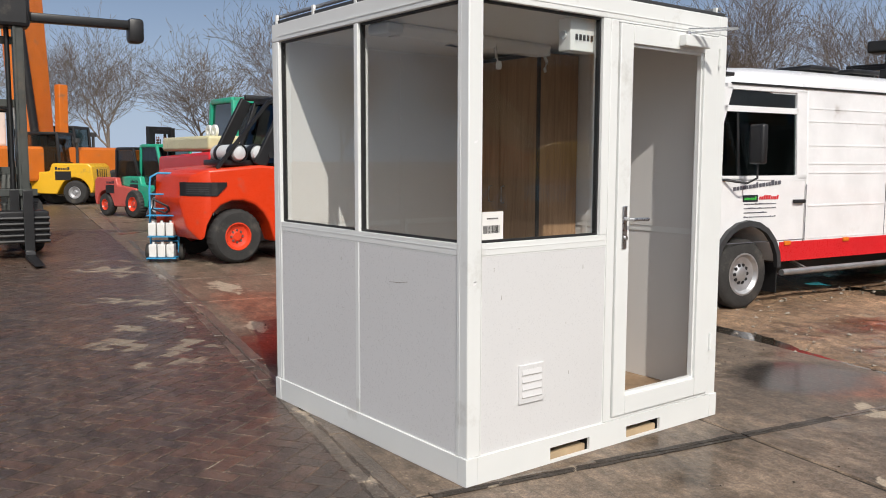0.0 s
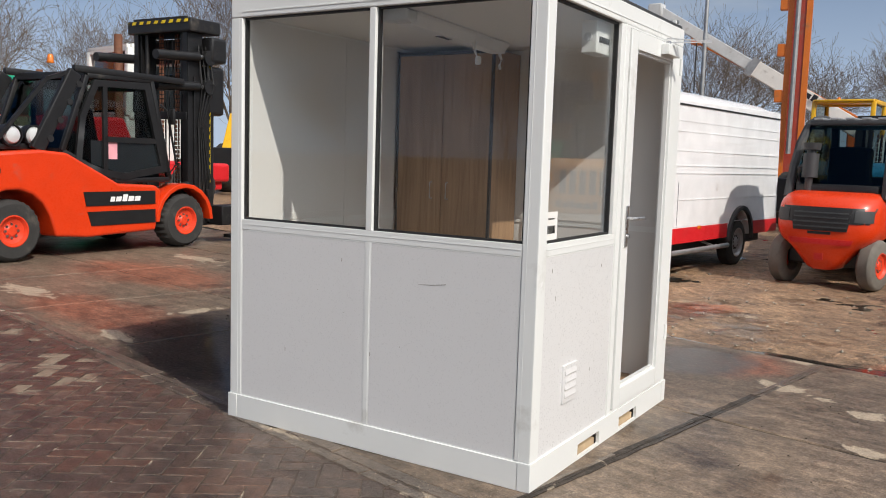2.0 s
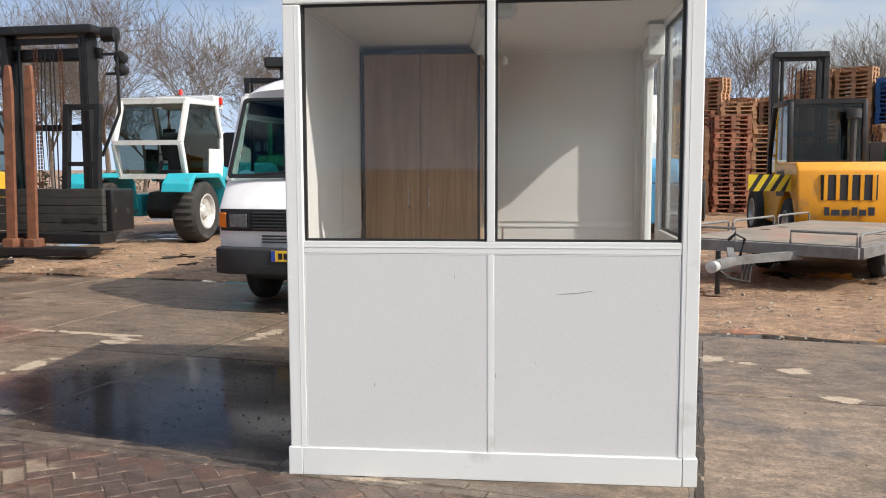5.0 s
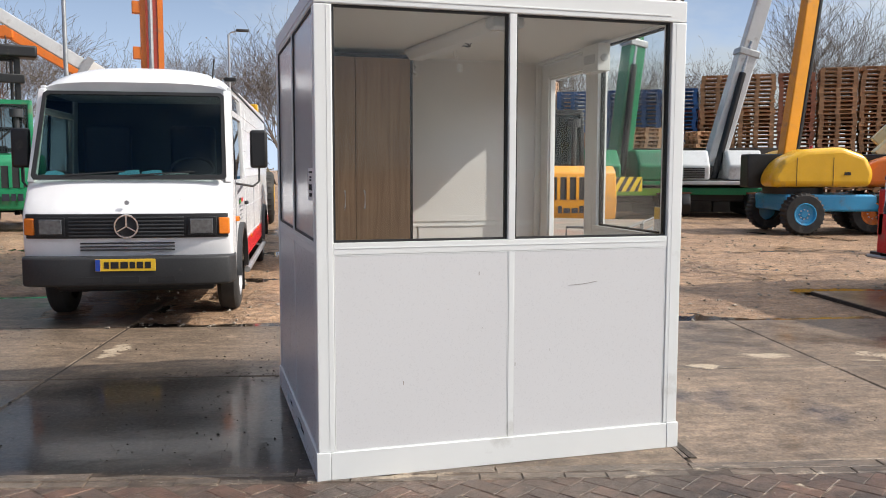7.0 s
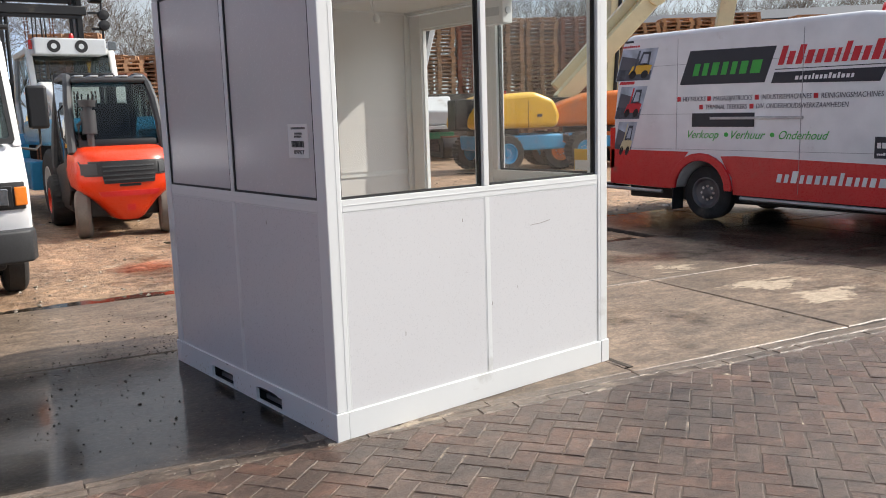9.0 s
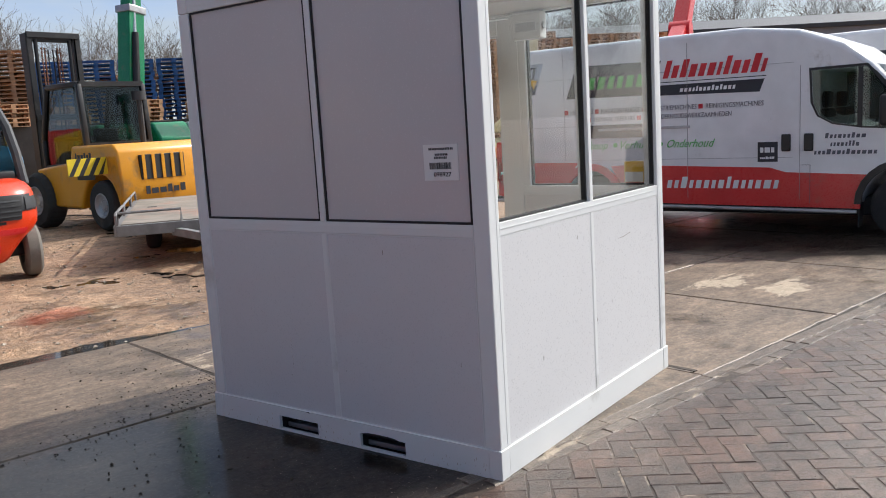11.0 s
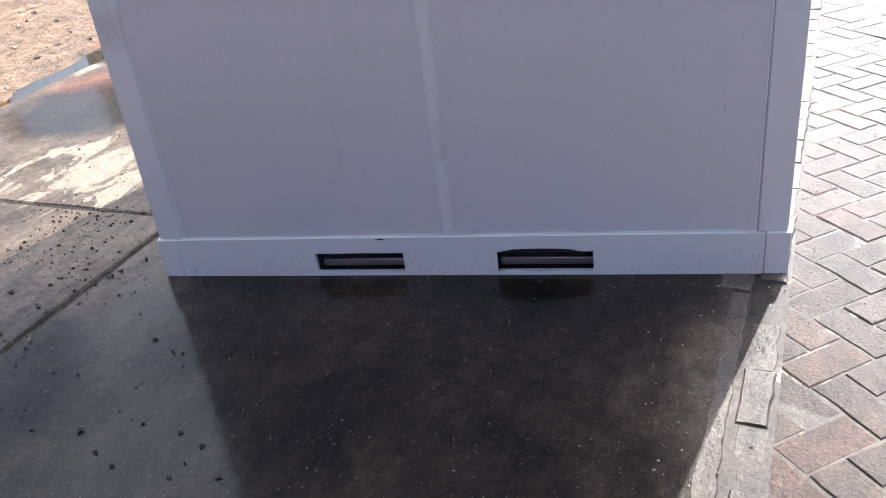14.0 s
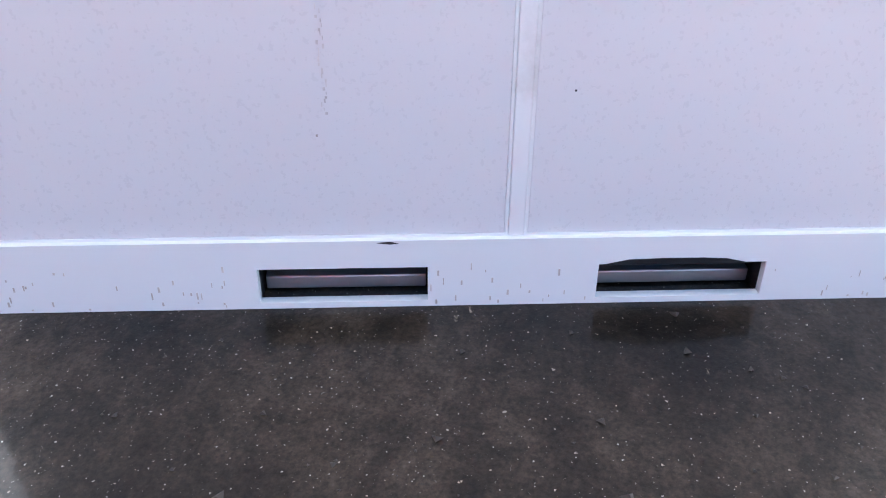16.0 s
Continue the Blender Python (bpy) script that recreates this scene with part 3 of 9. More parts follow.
def mud_height(x, y):
    v = (Vector((x, y, 0)).dot(N1))
    u = (Vector((x, y, 0)).dot(E1))
    edge = (4.10 if -3.2 < u < 5.5 else 6.1) + 0.16 + 0.30 * noise.noise((u * 0.55, 2.0, 4.0)) + 0.12 * noise.noise((u * 2.1, v, 8.0))
    lift = min(1.0, max(0.0, (v - edge) / 0.35))
    z = 0.034 * noise.noise((x * 0.55, y * 0.55, 0)) + 0.026 * noise.noise((x * 1.7, y * 1.7, 3)) + 0.024 * abs(noise.noise((x * 4.3, y * 4.3, 7))) + 0.018 * noise.noise((x * 8.5, y * 8.5, 9))
    rut = 0.016 * math.sin(x * 9 + 2 * noise.noise((x, y, 5))) * max(0, noise.noise((x * 0.35, y * 0.35, 11)))
    return -0.055 * (1 - lift) + lift * (z + rut - 0.004)


def ground_sheet():
    """One sheet: fine near the camera, coarse out to the horizon."""
    xs = [-1500, -500, -200, -90, -50, -34] + [-26 + 0.5 * i for i in range(36)] + [-8 + 0.07 * i for i in range(251)] + [9.57 + 0.5 * i for i in range(30)] + [28, 40, 60, 110, 250, 600, 1500]
    ys = [-1500, -500, -150, -60, -25, -12, -6, 0, 2.0] + [3.0 + 0.06 * i for i in range(100)] + [9.0 + 0.12 * i for i in range(35)] + [13.2 + 0.4 * i for i in range(40)] + [32, 40, 55, 80, 140, 300, 700, 1600]
    verts = [(x, y, mud_height(x, y)) for y in ys for x in xs]
    w = len(xs)
    faces = [(j * w + i, j * w + i + 1, (j + 1) * w + i + 1, (j + 1) * w + i) for j in range(len(ys) - 1) for i in range(w - 1)]
    me = bpy.data.meshes.new("ground")
    me.from_pydata(verts, [], faces)
    for p in me.polygons:
        p.use_smooth = True
    me.materials.append(M_MUD)
    return tagged(new("ground", me), "brown rutted mud with tyre tracks, stones and wet hollows", "ground", kind="structure")


ground_sheet()

M_WATER = mat("muddy_puddle_water", (0.035, 0.027, 0.02), 0.03, 0.0, 0.2, 1.0, 0.02, 3.0)
bm = B()
for u0, u1, v0, v1 in ((-3.15, 5.45, 4.19, 30.0), (-26, -3.15, 6.18, 30.0), (5.45, 30, 6.18, 30.0)):
    vs = [bm.verts.new((YARD @ Vector((u, v, -0.022)))) for u, v in ((u0, v0), (u1, v0), (u1, v1), (u0, v1))]
    bm.faces.new(vs)
single("water", bm, M_WATER, "still brown rain water in the hollows of the mud", "puddle", kind="structure")


# ---------------------------------------------------------------- the cabin
CW, CD, CH = 1.95, 1.957, 2.38
SILL, HEAD, PLINTH = 1.167, 2.262, 0.136
cabin = thing("guard_cabin", "white aluminium portable guard cabin with large windows, on the wet concrete", "cabin", Matrix())


def along(face):
    """Turns (s, depth, z) of a face into the world: s runs along the face, depth inwards."""
    return {"A": lambda s, d, z: (s, d, z), "B": lambda s, d, z: (CW - d, s, z), "C": lambda s, d, z: (d, s, z), "D": lambda s, d, z: (s, CD - d, z)}[face]


def fbox(bm, face, s0, s1, d0, d1, z0, z1, bev=0.0):
    f = along(face)
    a, b = f(s0, d0, z0), f(s1, d1, z1)
    lo, hi = [min(p, q) for p, q in zip(a, b)], [max(p, q) for p, q in zip(a, b)]
    return box(bm, lo, hi, bev)


def cpart(name, face, s0, s1, d0, d1, z0, z1, material=M_FRAME, bev=0.004, label="", parent=None):
    return part(name, fbox(B(), face, s0, s1, d0, d1, z0, z1, bev), material, parent or cabin, label)


LEN = {"A": CW, "B": CD, "C": CD, "D": CW}

# corner posts, each with two shallow grooves
for x, y, sx, sy in ((0, 0, 1, 1), (CW, 0, -1, 1), (0, CD, 1, -1), (CW, CD, -1, -1)):
    bm = B()
    box(bm, (min(x, x + sx * 0.085), min(y, y + sy * 0.085), PLINTH + 0.001), (max(x, x + sx * 0.085), max(y, y + sy * 0.085), CH - 0.11), 0.006)
    for i in (0.058,):
        box(bm, (min(x + sx * i, x + sx * (i + 0.0025)), min(y - sy * 0.0012, y), PLINTH + 0.004), (max(x + sx * i, x + sx * (i + 0.0025)), max(y - sy * 0.0012, y), CH - 0.112))
    part("corner_post", bm, M_FRAME, cabin)

# plinth boards; those of the two fork sides have openings
POCKETS = ((0.548, 0.841), (1.136, 1.427))
for face in "AD":
    cpart("plinth_board", face, 0.062, CW - 0.062, -0.006, 0.03, 0.0, PLINTH, bev=0.003)
def holed_board(face, d0, d1):
    """One board with two rectangular openings through it."""
    f = along(face)
    ss = [0.062] + [c for p in POCKETS for c in p] + [CD - 0.062]
    zs = [0.0, 0.012, 0.082, PLINTH]
    bm = B()
    v = {(i, j, k): bm.verts.new(f(a, d, z)) for i, a in enumerate(ss) for j, z in enumerate(zs) for k, d in enumerate((d0, d1))}
    solid = lambda i, j: 0 <= i < 5 and 0 <= j < 3 and not (j == 1 and i in (1, 3))
    for i in range(5):
        for j in range(3):
            if not solid(i, j):
                continue
            for k in (0, 1):
                bm.faces.new((v[i, j, k], v[i + 1, j, k], v[i + 1, j + 1, k], v[i, j + 1, k]))
            for (di, dj), (p, q) in (((-1, 0), ((i, j), (i, j + 1))), ((1, 0), ((i + 1, j), (i + 1, j + 1))), ((0, -1), ((i, j), (i + 1, j))), ((0, 1), ((i, j + 1), (i + 1, j + 1)))):
                if not solid(i + di, j + dj):
                    bm.faces.new((v[*p, 0], v[*q, 0], v[*q, 1], v[*p, 1]))
    return bm


for face in "BC":
    part("plinth_board", holed_board(face, -0.006, 0.012), M_FRAME, cabin)
    for a, b in POCKETS:
        bm = B()
        fbox(bm, face, a - 0.01, b + 0.01, 0.014, 0.30, 0.083, 0.09)
        fbox(bm, face, a - 0.01, b + 0.01, 0.26, 0.30, 0.0, 0.09)
        for s in (a - 0.012, b + 0.002):
            fbox(bm, face, s, s + 0.01, 0.014, 0.3, 0.0, 0.09)
        part("fork_pocket", bm, M_BLACKP, cabin, "dark fork pocket in the plinth")
        if face == "B":
            cpart("timber_block", face, a + 0.01, b - 0.012, 0.016, 0.11, 0.002, 0.045, M_PINE, 0.004, "pale timber in the fork pocket")
        else:
            cpart("inner_rail", face, a + 0.002, b - 0.002, 0.05, 0.09, 0.003, 0.030, M_GALV, 0.003, "dirty steel rail in the fork pocket")
# a torn upper lip over one pocket
bm = prism(B(), [(0.575, 0.080), (0.62, 0.0905), (0.66, 0.0925), (0.72, 0.093), (0.79, 0.091), (0.835, 0.081)], -0.0075, -0.0063, "x")
part("torn_lip", bm, M_BLACKP, cabin, "dark torn edge over the fork pocket")
for x in (-0.008, CW - 0.0605):
    for y in (-0.008, CD - 0.0605):
        part("plinth_corner", box(B(), (x, y, 0.0), (x + 0.0685, y + 0.0685, PLINTH + 0.002), 0.003), M_FRAME, cabin)

# ring beam under the roof and the rails that carry panels and panes
for face in "ABCD":
    ln = LEN[face]
    bm = fbox(B(), face, 0.0 if face in "AD" else 0.075, ln - (0.0 if face in "AD" else 0.075), 0.0, 0.075, CH - 0.108, CH, 0.006)
    fbox(bm, face, 0.09, ln - 0.09, -0.003, 0.001, CH - 0.080, CH - 0.074)
    part("ring_beam", bm, M_FRAME, cabin)


def lower_panel(face, s0, s1, z1=1.098):
    cpart("wall_panel", face, s0 + 0.0057, s1 - 0.0057, 0.0045, 0.05, PLINTH + 0.0057, z1 - 0.0057, M_PANEL, 0.001, "off-white laminate wall panel")
    part("panel_bead", ring(B(), along(face), s0, s1, PLINTH, z1, 0.0055, 0.0038, 0.02), M_FRAME, cabin)
    part("inner_panel", fbox(B(), face, s0, s1, 0.055, 0.062, 0.06, z1, 0.001), M_INNER, cabin)


def sill_rail(face, s0, s1):
    bm = fbox(B(), face, s0, s1, 0.0025, 0.068, 1.099, SILL - 0.011, 0.0015)
    fbox(bm, face, s0, s1, 0.0005, 0.004, 1.128, 1.131)
    part("sill_rail", bm, M_FRAME, cabin)


def upper_field(face, s0, s1, material, name, label, z0=SILL, z1=HEAD, deep=0.030, th=0.008):
    """A pane or blank panel in its black gasket."""
    g = 0.011
    bm = ring(B(), along(face), s0 - g, s1 + g, z0 - g, z1 + g, g, max(0.006, deep - 0.010), deep + 0.016)
    ob = part("window_gasket", bm, M_BLACK, cabin, "black rubber gasket")
    pane = part(name, fbox(B(), face, s0, s1, deep, deep + th, z0, z1), material, cabin, label)
    if material is M_GLASS:
        pane.visible_shadow = False
    return pane


for face in "AC":
    ln = LEN[face]
    mid = 0.985 if face == "A" else 0.987
    lower_panel(face, 0.086, mid - 0.014)
    lower_panel(face, mid + 0.014, ln - 0.086)
    cpart("panel_joint_strip", face, mid - 0.0138, mid + 0.0138, 0.0022, 0.06, PLINTH + 0.001, 1.0985, M_FRAME, 0.002)
    sill_rail(face, 0.0855, ln - 0.0855)
    cpart("mullion", face, mid - 0.019, mid + 0.019, 0.001, 0.068, SILL - 0.011, CH - 0.109, M_FRAME, 0.004)
    for s0, s1 in ((0.098, mid - 0.031), (mid + 0.031, ln - 0.098)):
        if face == "A":
            upper_field(face, s0, s1, M_GLASS, "window_pane", "clear window pane")
        else:
            upper_field(face, s0, s1, M_BLANK, "blank_panel", "off-white blank panel in place of a pane", deep=0.014, th=0.03)
# back wall
lower_panel("D", 0.086, 0.97)
lower_panel("D", 0.985, CW - 0.086)
sill_rail("D", 0.0855, CW - 0.0855)
for s0, s1 in ((0.098, 0.955), (0.99, CW - 0.098)):
    upper_field("D", s0, s1, M_BLANK, "blank_panel", "off-white blank panel in place of a pane", deep=0.014, th=0.03)

# inner linings of the blank walls, with joint strips and a rail
for face, a, b in (("C", 0.07, 1.49), ("D", 0.07, CW - 0.07)):
    cpart("inner_lining", face, a, b, 0.064, 0.070, SILL - 0.02, 2.285, M_INNER, 0.001, "pale grey-white inner wall lining")
    mid = 0.95 if face == "C" else 0.92
    cpart("lining_joint", face, mid - 0.02, mid + 0.02, 0.0705, 0.0732, 0.08, 2.28, M_INNER, 0.001)
    part("lining_rail", fbox(B(), face, a, b, 0.0705, 0.0735, 1.135, 1.175, 0.001), M_INNER, cabin)
    part("lining_rail", fbox(B(), face, a, b, 0.0705, 0.0735, 2.255, 2.284, 0.001), M_INNER, cabin)

# the door side: window, post, door
lower_panel("B", 0.086, 0.945)
sill_rail("B", 0.0855, 0.9455)
upper_field("B", 0.098, 0.880, M_GLASS, "window_pane", "clear window pane")
cpart("door_post", "B", 0.9465, 1.005, -0.002, 0.068, PLINTH + 0.001, CH - 0.109, M_FRAME, 0.004)
cpart("window_post", "B", 0.8915, 0.946, 0.001, 0.068, SILL - 0.010, CH - 0.109, M_FRAME, 0.003)
cpart("door_post", "B", 1.868, 1.9, -0.002, 0.068, PLINTH + 0.001, CH - 0.109, M_FRAME, 0.004)
cpart("door_threshold", "B", 1.006, 1.867, 0.0, 0.068, PLINTH + 0.0015, PLINTH + 0.018, M_FRAME, 0.003)
cpart("door_head", "B", 1.006, 1.867, 0.0, 0.068, 2.262, CH - 0.109, M_FRAME, 0.003)

door = part("door", fbox(B(), "B", 1.012, 1.112, -0.012, 0.045, 0.158, 2.256, 0.004), M_FRAME, cabin, "white door frame with an open empty light")
for s0, s1, z0, z1 in ((1.732, 1.862, 0.158, 2.256), (1.1125, 1.7315, 0.158, 0.262), (1.1125, 1.7315, 2.158, 2.256)):
    part("door_rail", fbox(B(), "B", s0, s1, -0.012, 0.045, z0, z1, 0.004), M_FRAME, door)
part("glazing_bead", ring(B(), along("B"), 1.1126, 1.7314, 0.2625, 2.1575, 0.0134, 0.004, 0.03), M_FRAME, door)
bm = fbox(B(), "B", 1.049, 1.083, -0.022, -0.0125, 1.075, 1.305, 0.008)
part("door_handle_plate", bm, M_STEEL, door, "long steel handle plate")
bm = tube(B(), [(CW + 0.02, 1.066, 1.235), (CW + 0.058, 1.066, 1.235), (CW + 0.066, 1.075, 1.235), (CW + 0.066, 1.20, 1.232)], 0.010, 10)
part("door_handle", bm, M_STEEL, door, "steel lever handle")
cyl_bm = cyl(B(), (CW + 0.02, 1.066, 1.135), (CW + 0.034, 1.066, 1.135), 0.011, seg=14)
part("lock_cylinder", cyl_bm, M_STEEL, door)
for z in (0.42, 2.09):
    part("door_hinge", cyl(B(), (CW + 0.018, 1.868, z), (CW + 0.018, 1.868, z + 0.10), 0.010, seg=10), M_FRAME, door)
closer = part("door_closer", box(B(), (CW + 0.0125, 1.49, 2.175), (CW + 0.060, 1.715, 2.238), 0.006), M_FRAME, door, "white door closer")
bm = beam(B(), (CW + 0.04, 1.53, 2.247), (CW + 0.24, 1.70, 2.262), 0.022, 0.006)
beam(bm, (CW + 0.24, 1.70, 2.268), (CW + 0.02, 1.56, 2.275), 0.018, 0.006)
cyl(bm, (CW + 0.04, 1.53, 2.237), (CW + 0.04, 1.53, 2.256), 0.014, seg=10)
part("closer_arm", bm, M_STEEL, closer, "steel closer arm sticking out")

# louvred vent in the lower panel
vent = part("wall_vent", fbox(B(), "B", 0.328, 0.497, -0.006, 0.0118, 0.345, 0.540, 0.003), M_PANEL, cabin, "white louvred plastic vent")
for i in range(4):
    z = 0.372 + i * 0.038
    bm = prism(B(), [(-0.006, z), (-0.012, z + 0.005), (-0.006, z + 0.032)], 0.345, 0.480, "y", 0.001, 1)
    for v in bm.verts:
        v.co = Vector((CW - v.co.x, v.co.y, v.co.z))
    part("louvre", bm, M_PANEL, vent)

# roof: sheet, edge pipes and their brackets
part("roof", box(B(), (0.012, 0.012, CH + 0.001), (CW - 0.012, CD - 0.012, CH + 0.022), 0.004), M_GREYP, cabin, "dark roof sheet")
for y in (0.035, CD - 0.035):
    bm = cyl(B(), (0.03, y, CH + 0.047), (CW - 0.03, y, CH + 0.047), 0.012, seg=10)
    part("roof_pipe", bm, M_GALV, cabin)
    for i in range(5):
        x = 0.05 + i * (CW - 0.1) / 4
        part("roof_bracket", box(B(), (x - 0.012, y - 0.03, CH + 0.0005), (x + 0.012, y - 0.013, CH + 0.055), 0.003), M_FRAME, cabin)

# ceiling and floor
bm = box(B(), (0.068, 0.068, 2.287), (CW - 0.068, CD - 0.068, 2.30))
part("cabin_ceiling", bm, M_CEIL, cabin, "off-white ceiling board")
bm = box(B(), (0.064, 0.064, 0.10), (CW - 0.064, CD - 0.064, 0.152))
part("cabin_floor", bm, M_WOODFL, cabin, "worn wooden floor board")

# small marks: scratches on the long side, chips on the corner post, dirt streaks on the shaded side
M_SCR = mat("grey_scratch", (0.33, 0.30, 0.27), 0.7)
bm = prism(B(), [(1.30, 0.911), (1.38, 0.914), (1.462, 0.926), (1.462, 0.9285), (1.38, 0.917), (1.30, 0.9125)], 0.0030, 0.0043, "y")
part("scratch", bm, M_SCR, cabin)
rnd = random.Random(4)
for i in range(16):
    f, s, z = rnd.choice("AABC"), rnd.uniform(0.15, 1.8), rnd.uniform(0.2, 1.05)
    if f == "B":
        s = rnd.uniform(0.15, 0.9)
    w, h = rnd.uniform(0.001, 0.004), rnd.uniform(0.002, 0.022)
    part("scuff", fbox(B(), f, s, s + w, 0.0030, 0.0043, z, z + h), M_SCR, cabin)
M_CHIP = mat("white_chip", (0.85, 0.85, 0.85), 0.8)
for z, h in ((0.96, 0.024), (1.62, 0.014), (0.975, 0.010)):
    bm = prism(B(), [(0.032, z), (0.05, z + 0.3 * h), (0.055, z + h), (0.036, z + 0.8 * h)], -0.0008, 0.0003, "x")
    for v in bm.verts:
        v.co.x = CW - v.co.x
    part("paint_chip", bm, M_CHIP, cabin)
M_STREAK = mat("dark_streak", (0.60, 0.575, 0.555), 0.8, 0.0, 0.4, 30)
rnd = random.Random(8)
for i in range(26):
    y = 1.291 + rnd.uniform(-0.005, 0.005)
    z = 0.36 + 0.17 * i / 26
    part("dirt_streak", fbox(B(), "C", y, y + rnd.uniform(0.0008, 0.004), 0.0030, 0.0043, z, z + rnd.uniform(0.003, 0.009)), M_STREAK, cabin)
M_SPLASH = mat("splashed_dirt", (0.54, 0.49, 0.43), 0.9, 0.0, 0.3, 30)
for i in range(110):
    y = rnd.uniform(0.07, 1.88)
    if any(a - 0.006 < y < b + 0.002 for a, b in POCKETS):
        continue
    z = 0.004 + 0.075 * rnd.random() ** 2
    part("dirt_splash", fbox(B(), "C", y, y + rnd.uniform(0.0008, 0.0035), -0.0072, -0.0062, z, z + rnd.uniform(0.002, 0.014)), M_SPLASH, cabin)
bm = prism(B(), [(1.185, 0.1305), (1.20, 0.129), (1.222, 0.132), (1.20, 0.1345)], -0.0072, -0.0062, "x")
part("dark_mark", bm, M_BLACKP, cabin)
part("dark_dot", fbox(B(), "C", 0.906, 0.909, 0.0030, 0.0043, 0.394, 0.397), M_BLACKP, cabin)

# stickers
M_STICK = mat("white_sticker_paper", (0.80, 0.79, 0.76), 0.6, 0.0, 0.03, 5)
M_STICKY = mat("yellow_sticker_back", (0.72, 0.44, 0.03), 0.6, 0.0, 0.05, 5)
M_INK = mat("black_print", (0.02, 0.02, 0.02), 0.6, 0.0, 0.1)


def barcode(bm, rnd, s0, s1, z0, z1, f):
    s = s0
    while s < s1 - 0.004:
        w = rnd.choice((0.0014, 0.0022, 0.0034))
        box(bm, f(s, z0)[0], f(s + w, z1)[1])
        s += w + rnd.choice((0.0012, 0.002, 0.003))
    return bm


st = single("barcode_sticker", box(B(), (0.0095, 0.15, 1.352), (0.0135, 0.338, 1.512)), M_STICK, "white barcode sticker on the shaded wall panel", "sticker")
bm = barcode(B(), random.Random(3), 0.188, 0.312, 1.402, 1.432, lambda s, z: ((0.0085, s, z), (0.0094, s, z)))
part("barcode", bm, M_INK, st)
bm = B()
for z, a, b in ((1.487, 0.175, 0.315), (1.462, 0.205, 0.28), (1.448, 0.21, 0.285)):
    for i in range(int((b - a) / 0.009)):
        box(bm, (0.0085, a + i * 0.009, z), (0.0094, a + i * 0.009 + 0.006, z + 0.010))
part("printed_lines", bm, M_INK, st)
letters("098927", 0.028, Matrix(((0, 0, -1, 0.0090), (-1, 0, 0, 0.285), (0, 1, 0, 1.370), (0, 0, 0, 1))), M_INK, st, wide=0.095)

lb = single("window_label", box(B(), (CW - 0.027, 0.104, 1.170), (CW - 0.0235, 0.236, 1.302)), M_STICK, "white barcode label on the side window, standing on its sill", "label")
part("label_back", box(B(), (CW - 0.0305, 0.106, 1.172), (CW - 0.0272, 0.234, 1.300)), M_STICKY, lb, "yellow and white back of the label")
part("label_back_paper", box(B(), (CW - 0.0318, 0.110, 1.174), (CW - 0.0307, 0.230, 1.235)), M_STICK, lb)
bm = barcode(B(), random.Random(5), 0.112, 0.215, 1.200, 1.237, lambda s, z: ((CW - 0.0233, s, z), (CW - 0.0225, s, z)))
part("barcode", bm, M_INK, lb)
bm = B()
for i in range(7):
    box(bm, (CW - 0.0233, 0.135 + i * 0.01, 1.266), (CW - 0.0225, 0.142 + i * 0.01, 1.273))
part("printed_lines", bm, M_INK, lb)

# ---- inside the cabin
ward = thing("wardrobe", "tall brown oak wardrobe with two doors, in the cabin corner", "wardrobe", Matrix.Translation((0.078, 1.50, 0.153)))
WX, WD, WZ = 0.767, 0.375, 2.10
bm = box(B(), (0.0, 0.022, 0.0), (0.018, WD, WZ), 0.002)
part("side_panel", bm, M_OAK, ward)
part("side_panel", box(B(), (WX - 0.018, 0.022, 0.0), (WX, WD, WZ), 0.002), M_OAK, ward, "lighter oak side panel")
part("top_panel", box(B(), (0.0185, 0.022, WZ - 0.018), (WX - 0.0185, WD, WZ), 0.002), M_OAK, ward)
part("back_panel", box(B(), (0.0185, WD - 0.01, 0.0), (WX - 0.0185, WD - 0.002, WZ - 0.019)), M_OAK, ward)
bm = B()
for lo, hi in (((0, -0.002, 0), (0.016, 0.021, WZ)), ((WX - 0.016, -0.002, 0), (WX, 0.021, WZ)), ((0.0165, -0.002, WZ - 0.022), (WX - 0.0165, 0.021, WZ)), ((0.0165, -0.002, 0), (WX - 0.0165, 0.021, 0.05))):
    box(bm, lo, hi, 0.001)
part("edge_frame", bm, M_GREYP, ward, "dark grey edge frame")
for a, b, hx in ((0.018, WX / 2 - 0.002, WX / 2 - 0.075), (WX / 2 + 0.002, WX - 0.018, WX / 2 + 0.055)):
    d = part("wardrobe_door", box(B(), (a, 0.0, 0.053), (b, 0.019, WZ - 0.025), 0.002), M_OAK, ward)
    bm = tube(B(), [(hx, -0.001, 1.10), (hx, -0.028, 1.105), (hx, -0.028, 1.21), (hx, -0.001, 1.215)], 0.005, 8)
    part("bow_handle", bm, M_STEEL, d, "steel bow handle")

